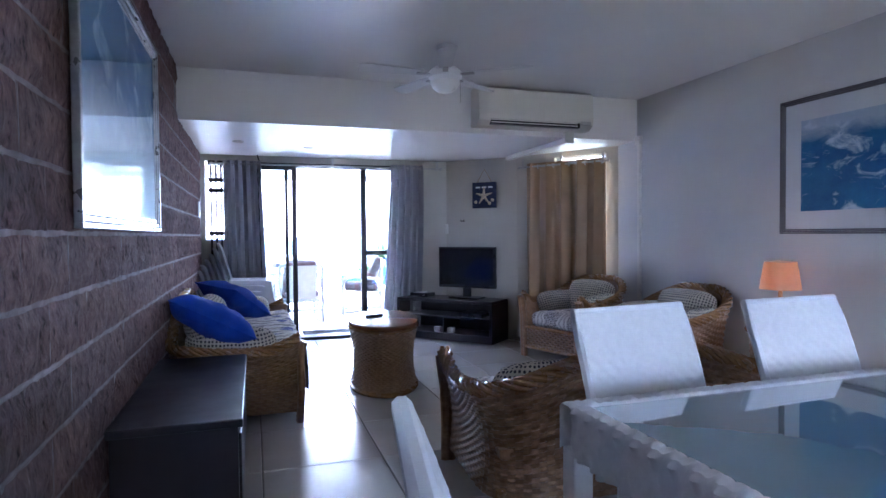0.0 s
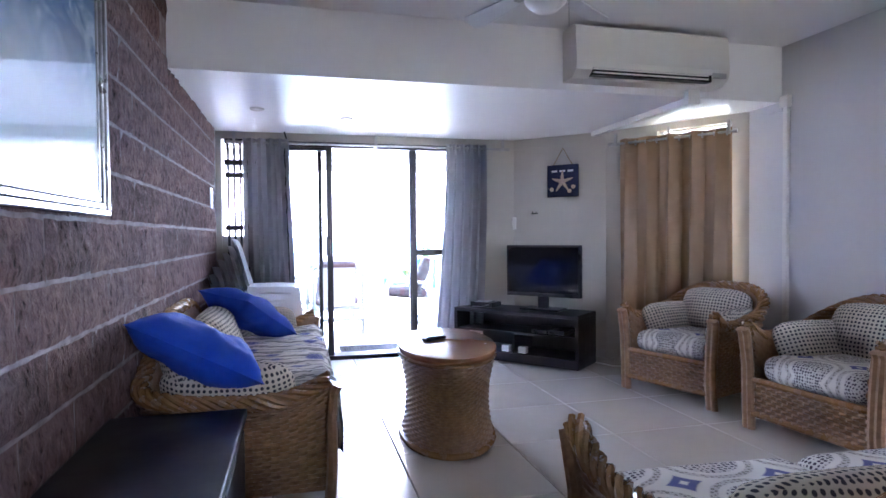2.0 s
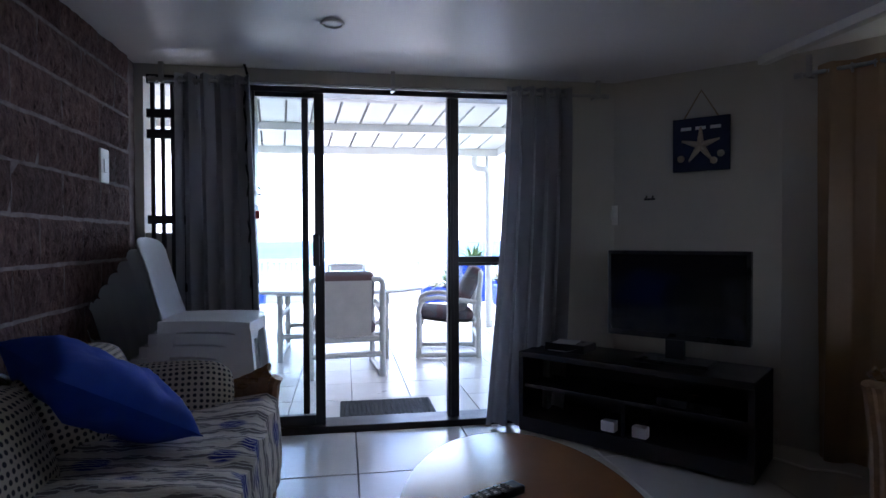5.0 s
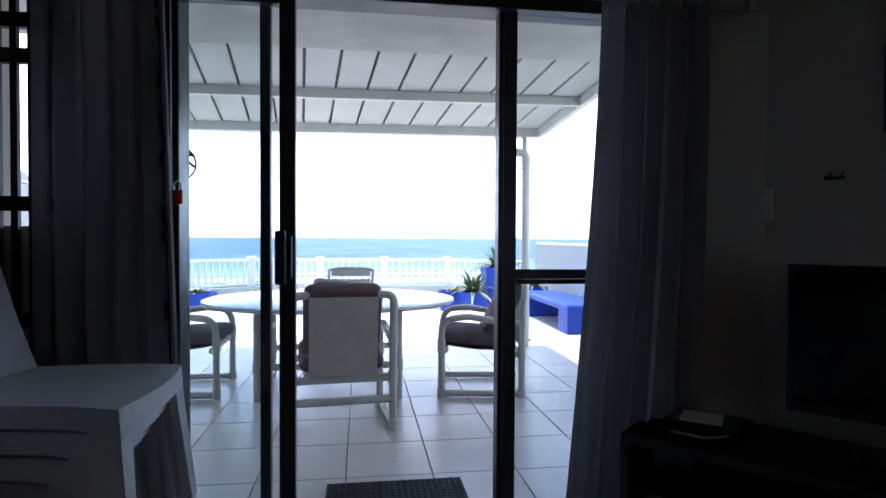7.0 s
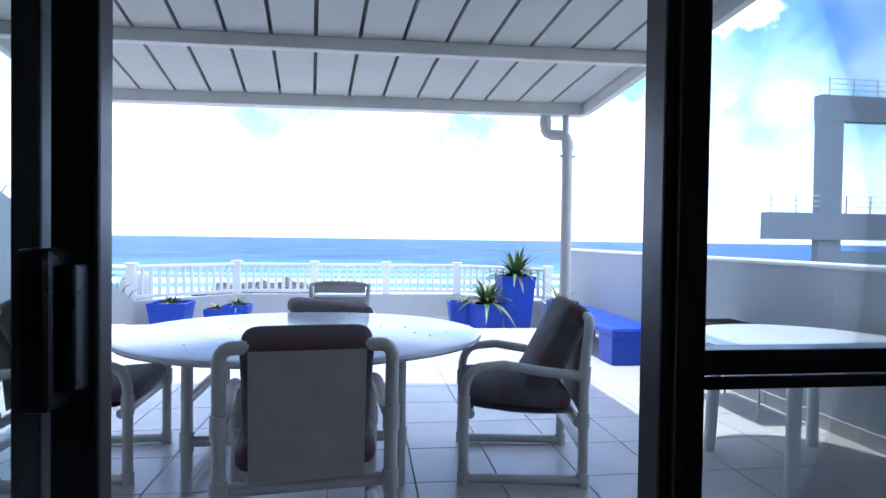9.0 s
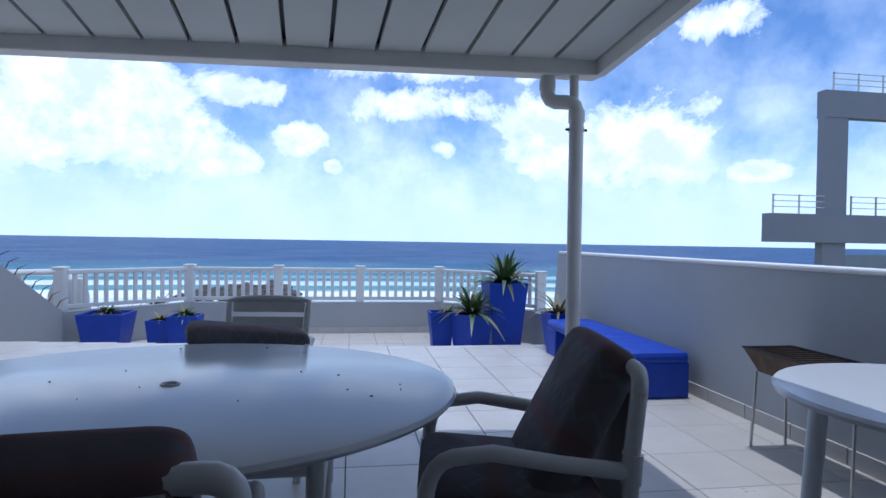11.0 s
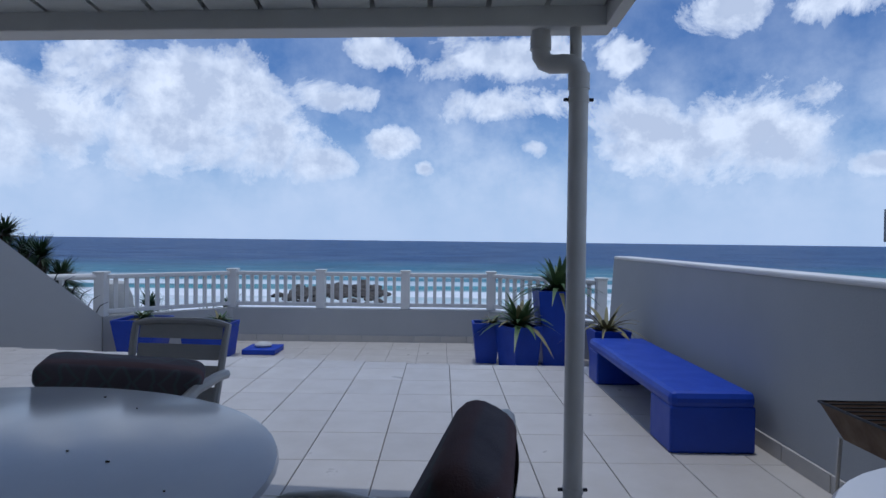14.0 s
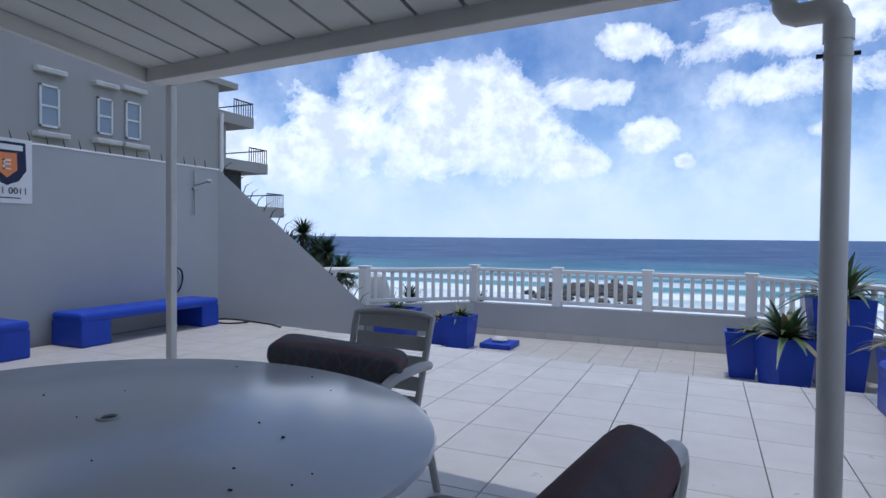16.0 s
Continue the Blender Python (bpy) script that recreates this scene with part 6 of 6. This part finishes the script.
part("tap", M(True).tube([(-0.19, 0, 0.75), (-0.12, 0, 0.75), (-0.1, 0, 0.7)], 0.014, 8), STEEL, hs)

# security sign on the tall wall
sg = thing("security_sign", pose(-4.69, 12.68, 1.59, 0, 0, 90), "white security company sign with a dark blue shield", "sign")
part("board", M().box(-0.52, 0.0, -0.006, 0, 0, 0.70, r=0.002), PAPER, sg)
part("shield", M().add([(-0.45, -0.008, 0.66), (-0.07, -0.008, 0.66), (-0.06, -0.008, 0.36), (-0.14, -0.008, 0.24), (-0.26, -0.008, 0.19), (-0.38, -0.008, 0.24), (-0.46, -0.008, 0.36)], [(0, 1, 2, 3, 4, 5, 6)]), NAVY, sg)
part("badge", M().add([(-0.36, -0.010, 0.54), (-0.16, -0.010, 0.54), (-0.155, -0.010, 0.36), (-0.26, -0.010, 0.27), (-0.365, -0.010, 0.36)], [(0, 1, 2, 3, 4)]), ORANGE, sg)
for x0, x1, z0, z1 in ((-0.3, -0.28, 0.36, 0.47), (-0.3, -0.22, 0.45, 0.47), (-0.3, -0.22, 0.41, 0.425), (-0.3, -0.22, 0.36, 0.375)):
    part("emblem_bar", M().box(x0, x1, -0.013, -0.010, z0, z1), PAPER, sg)


def lettering(txt, x, z, size, material, name):
    cu = bpy.data.curves.new(name, "FONT")
    cu.body, cu.size, cu.extrude, cu.align_x = txt, size, 0.001, "RIGHT"
    tmp = bpy.data.objects.new("tmp", cu)
    dg = bpy.context.evaluated_depsgraph_get()
    me = bpy.data.meshes.new_from_object(tmp.evaluated_get(dg))
    bpy.data.objects.remove(tmp)
    me.materials.clear()
    me.materials.append(material)
    ob = new(name, me)
    ob.parent = sg
    ob.matrix_local = pose(x, -0.012, z, 90, 0, 0)


lettering("11 0011", -0.05, 0.1, 0.1, DARKOPEN, "telephone_number")
part("letter_bar", M().box(-0.42, -0.1, -0.012, -0.010, 0.57, 0.63), PAPER, sg)
part("text_bar", M().box(-0.4, -0.12, -0.009, -0.006, 0.05, 0.062), DARKOPEN, sg)

# wall spikes
sp = thing("wall_spikes", pose(0, 0, 0), "row of dark steel security spikes on the wall tops", "spikes")
for i in range(26):
    y = 10.4 + i * 0.195
    part("spike", M(True).tube([(-4.8, y, 2.26), (-4.8, y - 0.02, 2.34), (-4.78, y - 0.05, 2.4)], 0.007, 5, taper=(1, 0.8, 0.2)), DARKSTEEL, sp)
for i in range(22):
    t = (i + 0.5) / 22
    p = A.lerp(B, t) + nn * 0.6 + Vector((0, 0, 2.27 + (0.12 - 2.27) * t))
    part("spike", M(True).tube([p, p + Vector((0.05, 0, 0.1)), p + Vector((0.16, 0.02, 0.16))], 0.009, 5, taper=(1, 0.8, 0.2)), DARKSTEEL, sp)

# ---- far buildings and plants ----
gb = thing("grey_apartment_block", pose(0, 0, 0), "modern grey concrete apartment block with open balconies", "building")
part("column", M().box(15.85, 16.7, 24.02, 24.3, -8, 5.35), GREYBLD, gb)
part("frame_beam", M().box(15.85, 30, 24, 24.35, 5.35, 6.2), GREYBLD, gb)
for z0, z1, x0 in ((1.38, 2.27, 13.95), (-2.2, -1.3, 13.95)):
    part("balcony_slab", M().box(x0, 30, 23.9, 24.3, z0, z1), GREYBLD, gb)
# near-black strip painting the shade on the column's inner side
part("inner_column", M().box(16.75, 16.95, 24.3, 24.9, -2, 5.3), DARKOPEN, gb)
part("glass_front", M().box(17.2, 30, 25.4, 25.45, -1.3, 1.0), PANE_BLD, gb)
for zb, x0, x1, y in ((2.27, 14.05, 15.85, 23.95), (6.2, 16.2, 24, 24.1), (2.27, 16.8, 26, 23.95)):
    rl = M()
    for i in range(3):
        rl.box(x0, x1, y, y + 0.03, zb + 0.2 + i * 0.18, zb + 0.225 + i * 0.18)
    part("balcony_rail", rl, STEEL, gb)
    for i in range(int((x1 - x0) / 0.9) + 1):
        part("stanchion", M().box(x0 + i * 0.9, x0 + i * 0.9 + 0.04, y, y + 0.04, zb, zb + 0.6), STEEL, gb)

wb = thing("white_apartment_block", pose(0, 0, 0), "off-white rendered apartment block with sash windows and stepped balconies", "building")
part("wall", M().box(-14, -9, 6, 19.7, -4, 5.4), WHITEBLD, wb)
part("parapet_band", M().box(-14, -8.93, 6, 20.3, 5.0, 5.15), WHITEBLD, wb)
for y0, y1, z0, z1 in ((12.6, 12.95, 3.2, 4.0), (13.9, 14.3, 3.22, 4.0), (15.36, 15.72, 3.22, 4.0), (16.48, 16.8, 3.26, 4.0), (17.1, 17.45, 3.26, 4.05)):
    w = part("window", M().box(-9.0, -8.97, y0, y1, z0, z1), PANE_BLD, wb)
    part("frame", M().box(-8.97, -8.94, y0, y0 + 0.03, z0, z1).box(-8.97, -8.94, y1 - 0.03, y1, z0, z1).box(-8.97, -8.94, y0, y1, z0, z0 + 0.04).box(-8.97, -8.94, y0, y1, z1 - 0.04, z1).box(-8.965, -8.945, y0, y1, (z0 + z1) / 2 - 0.02, (z0 + z1) / 2 + 0.02), BEAM, w)
    part("sill", M().box(-9.0, -8.8, y0 - 0.12, y1 + 0.12, z0 - 0.2, z0 - 0.1, r=0.02), CONCRETE, w)
    part("hood", M().box(-9.0, -8.85, y0 - 0.1, y1 + 0.1, z1 + 0.2, z1 + 0.3, r=0.02), CONCRETE, w)
for k, (ya, yb, z) in enumerate(((19.7, 20.95, 4.28), (19.7, 21.5, 3.1), (19.7, 22.2, 1.92))):
    part("balcony", M().box(-13, -9, ya, yb, z - 0.16, z + 0.12), WHITEBLD, wb)
    # the two lower bays are filled near-black, standing in for balcony shade
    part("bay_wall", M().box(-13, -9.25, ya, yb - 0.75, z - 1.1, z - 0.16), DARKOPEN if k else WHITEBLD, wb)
    br = M()
    for i in range(9):
        yy = yb - 0.7 + i * 0.085
        br.box(-9.04, -9.02, yy, yy + 0.012, z + 0.12, z + 0.5)
    br.box(-9.04, -9.02, yb - 0.7, yb, z + 0.48, z + 0.51).box(-13, -9.02, yb - 0.03, yb - 0.01, z + 0.48, z + 0.51)
    part("balcony_rail", br, DARKSTEEL, wb)
part("downpipe", M(True).tube([(-8.95, 19.75, -2), (-8.95, 19.75, 4.3)], 0.05, 8), BEAM, wb)
part("roof_room", M().box(-13, -9.6, 12, 19.9, 5.4, 5.75), WHITEBLD, wb)


def strap_palm(x, y, z, h, n, L, seed, label):
    """A pandanus-like palm: trunk, limbs, and heads of strap leaves."""
    rnd = random.Random(seed)
    t = thing("strap_leaf_palm", pose(x, y, z), label, "tree", "palms")
    part("trunk", M(True).tube([(0, 0, 0), (0.08, 0.05, h * 0.5), (0, 0, h)], 0.16, 8, taper=(1.2, 0.9, 0.7)), BARK, t)
    cr = M()
    heads = [(0, 0, h), (-0.7, 0.1, h - 0.35), (0.65, -0.2, h - 0.5), (0.2, 0.5, h - 0.8), (-0.3, -0.5, h - 1.0)]
    for hx, hy, hz in heads:
        part("limb", M(True).tube([(0, 0, h - 1.3), (hx * 0.6, hy * 0.6, hz - 0.4), (hx, hy, hz)], 0.07, 6), BARK, t)
        for i in range(n):
            a, el = rnd.random() * 6.28, rnd.uniform(-0.5, 1.3)
            ll = L * rnd.uniform(0.6, 1.1)
            cs, sn, ce, se = math.cos(a), math.sin(a), math.cos(el), math.sin(el)
            w = 0.035
            pts = []
            for q in (0, 0.5, 1):
                o, zz = ll * q * ce, ll * q * se - 0.25 * ll * q * q
                ww = w * (1 - q * 0.9)
                pts += [(hx + o * cs - ww * sn, hy + o * sn + ww * cs, hz + zz), (hx + o * cs + ww * sn, hy + o * sn - ww * cs, hz + zz)]
            cr.add(pts, [(0, 1, 3, 2), (2, 3, 5, 4)])
    part("crown", cr, PALMLEAF, t)


strap_palm(-8.0, 22.9, -3.0, 3.75, 240, 0.8, 11, "dark green strap-leaved palm beyond the wing wall")
strap_palm(-9.4, 23.6, -3.0, 4.3, 200, 0.8, 12, "dark strap-leaved palm beside another")
strap_palm(-4.6, 26.5, -4.9, 3.9, 150, 0.8, 13, "low strap-leaved palm below the railing")
strap_palm(-6.6, 25.5, -4.9, 4.1, 150, 0.8, 14, "low strap-leaved palm on the dune")

rk = M(True)
rnd = random.Random(3)
for i in range(120):
    x, y = rnd.gauss(-20, 5.0), 130 + rnd.gauss(0, 9)
    s = rnd.uniform(0.4, 1.7)
    bm = bmesh.new()
    bmesh.ops.create_icosphere(bm, subdivisions=2, radius=s)
    for v in bm.verts:
        v.co *= 1 + 0.45 * noise.noise(v.co * 1.1 + Vector((i * 3.1, 0, 0)))
        v.co.z *= 0.5
    rk.add([v.co + Vector((x, y, -9.7)) for v in bm.verts], [[v.index for v in f.verts] for f in bm.faces])
    bm.free()
tagged(part("shore_rocks", rk, ROCK), "dark rocks awash in the surf", "rocks", kind="stuff")
urn = thing("stone_urn", pose(-3.2, 17.6, -1.9), "grey stone pot beyond the railing", "pot")
part("bowl", M(True).lathe([(0.2, 0), (0.3, 1.2), (0.28, 2.2), (0.2, 2.45), (0.05, 2.5)], 18), CONCRETE, urn)

# ---- pieces of walls and floors ----
random.seed(9)


def block_mesh(w, h, seed):
    rnd2 = random.Random(seed)
    nu, nv = max(4, round(w / 0.05)), 4
    b = M()

    def fn(u, v):
        edge = min(u, 1 - u) < 0.01 or min(v, 1 - v) < 0.01
        jy, jz = (rnd2.uniform(0, 0.004) if edge else 0), (rnd2.uniform(0, 0.006) if edge else 0)
        return (rnd2.uniform(-0.002, 0.003) if edge else 0.008 + rnd2.uniform(-0.007, 0.010), 0.001 + u * (w - 0.002) + jy * (1 - 2 * u), 0.005 + v * (h - 0.010) + jz * (1 - 2 * v))
    b.grid(fn, nu, nv)
    x = -0.012
    b.add([(0, 0.003, 0.006), (0, w - 0.003, 0.006), (0, w - 0.003, h - 0.006), (0, 0.003, h - 0.006), (x, 0.003, 0.006), (x, w - 0.003, 0.006), (x, w - 0.003, h - 0.006), (x, 0.003, h - 0.006)],
          [(0, 4, 5, 1), (1, 5, 6, 2), (2, 6, 7, 3), (3, 7, 4, 0)])
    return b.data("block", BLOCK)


CH, CL = 0.2025, 0.405
full = [block_mesh(CL, CH, i) for i in range(6)]
half = [block_mesh(CL / 2, CH, 20 + i) for i in range(3)]
Z0 = 1.303 - 6 * CH
for r in range(14):
    z = Z0 - CH + r * CH
    if z < -0.2:
        continue
    y = 0.0
    first = True
    while y < YD - 0.05:
        w = CL / 2 if (first and r % 2) else CL
        if y + w > YD:
            w = CL / 2
        lim = ZL if y + w / 2 > YBULK else ZC
        if z + CH <= lim + 0.16 and y + w <= YD + 0.03:
            me = random.choice(half if w < CL else full)
            piece("block", me, wall_w, pose(XW, y, z))
        y += w
        first = False
rest = M().box(XW - 0.012, XW, YB, 0.0, 0, ZC)
part("far_blocks", rest, BLOCK, wall_w)


def tile_mesh(w, h, material, r=0.004):
    return M().box(0.0026, w - 0.0026, 0.0026, h - 0.0026, -0.012, 0, r=r, seg=1).data("tile", material)


TI = 0.67
tm = tile_mesh(TI, TI, TILE_IN)
x0, y0 = 0.73 - 2 * TI, 3.80 - 11 * TI
for i in range(7):
    for j in range(16):
        x, y = x0 + i * TI, y0 + j * TI
        if x > XE - 0.02 or y > YD - 0.03 or y < YB - 0.6:
            continue
        wx, hy = min(TI, XE + 0.05 - x), min(TI, YD - 0.01 - y)
        piece("tile", tm if (wx == TI and hy == TI) else tile_mesh(wx, hy, TILE_IN), floor, pose(x, y, 0))
TX, TY = 0.443, 0.487
om = tile_mesh(TX, TY, TILE_OUT, 0.003)
rest = M()
lowr = M()
for i in range(20):
    for j in range(17):
        x, y = 1.604 - 14 * TX + i * TX, 12.778 - 11 * TY + j * TY
        if y < 7.3:
            continue
        lim = min(edge_y(x), edge_y(x + TX))
        hy = min(TY, lim - y)
        wx = min(TX, 4.0 - x)
        if hy < 0.05 or wx < 0.05:
            continue
        if x < -3.2:
            rest.box(x + 0.002, x + wx - 0.002, y + 0.002, y + hy - 0.002, -0.012, 0)
        else:
            piece("tile", om if (hy == TY and wx == TX) else tile_mesh(wx, hy, TILE_OUT, 0.003), terrace, pose(x, y, 0))
tagged(part("far_tiles", rest, TILE_OUT, terrace), kind="stuff")
for i in range(21):
    for j in range(9):
        x, y = 1.604 - 14 * TX + i * TX, 14.4 + j * 0.46
        lowr.box(x + 0.003, x + TX - 0.003, y + 0.003, y + 0.457, LOWZ - 0.008, LOWZ)
tagged(part("far_tiles", lowr, TILE_OUT, lowt), kind="stuff")
sk = struct("skirting_terrace", M().box(3.986, 4.0, 7.38, 15.0, 0, 0.004), SKIRT, "grey skirting tiles along the terrace wall")
sm = M().box(0, 0.016, 0.003, 0.437, 0, 0.10, r=0.003, seg=1).data("skirting_tile", SKIRT)
for j in range(16):
    piece("skirting_tile", sm, sk, pose(3.984, 7.9 + j * 0.44, 0))
sk2 = struct("skirting_parapet", M().box(-1.5, 2.8, 18.262, 18.28, LOWZ, LOWZ + 0.004), SKIRT, "grey skirting tiles along the parapet")
sm2 = M().box(0.003, 0.437, 0, 0.016, 0, 0.11, r=0.003, seg=1).data("skirting_tile", SKIRT)
for j in range(10):
    piece("skirting_tile", sm2, sk2, pose(-1.6 + j * 0.443, 18.264, LOWZ))
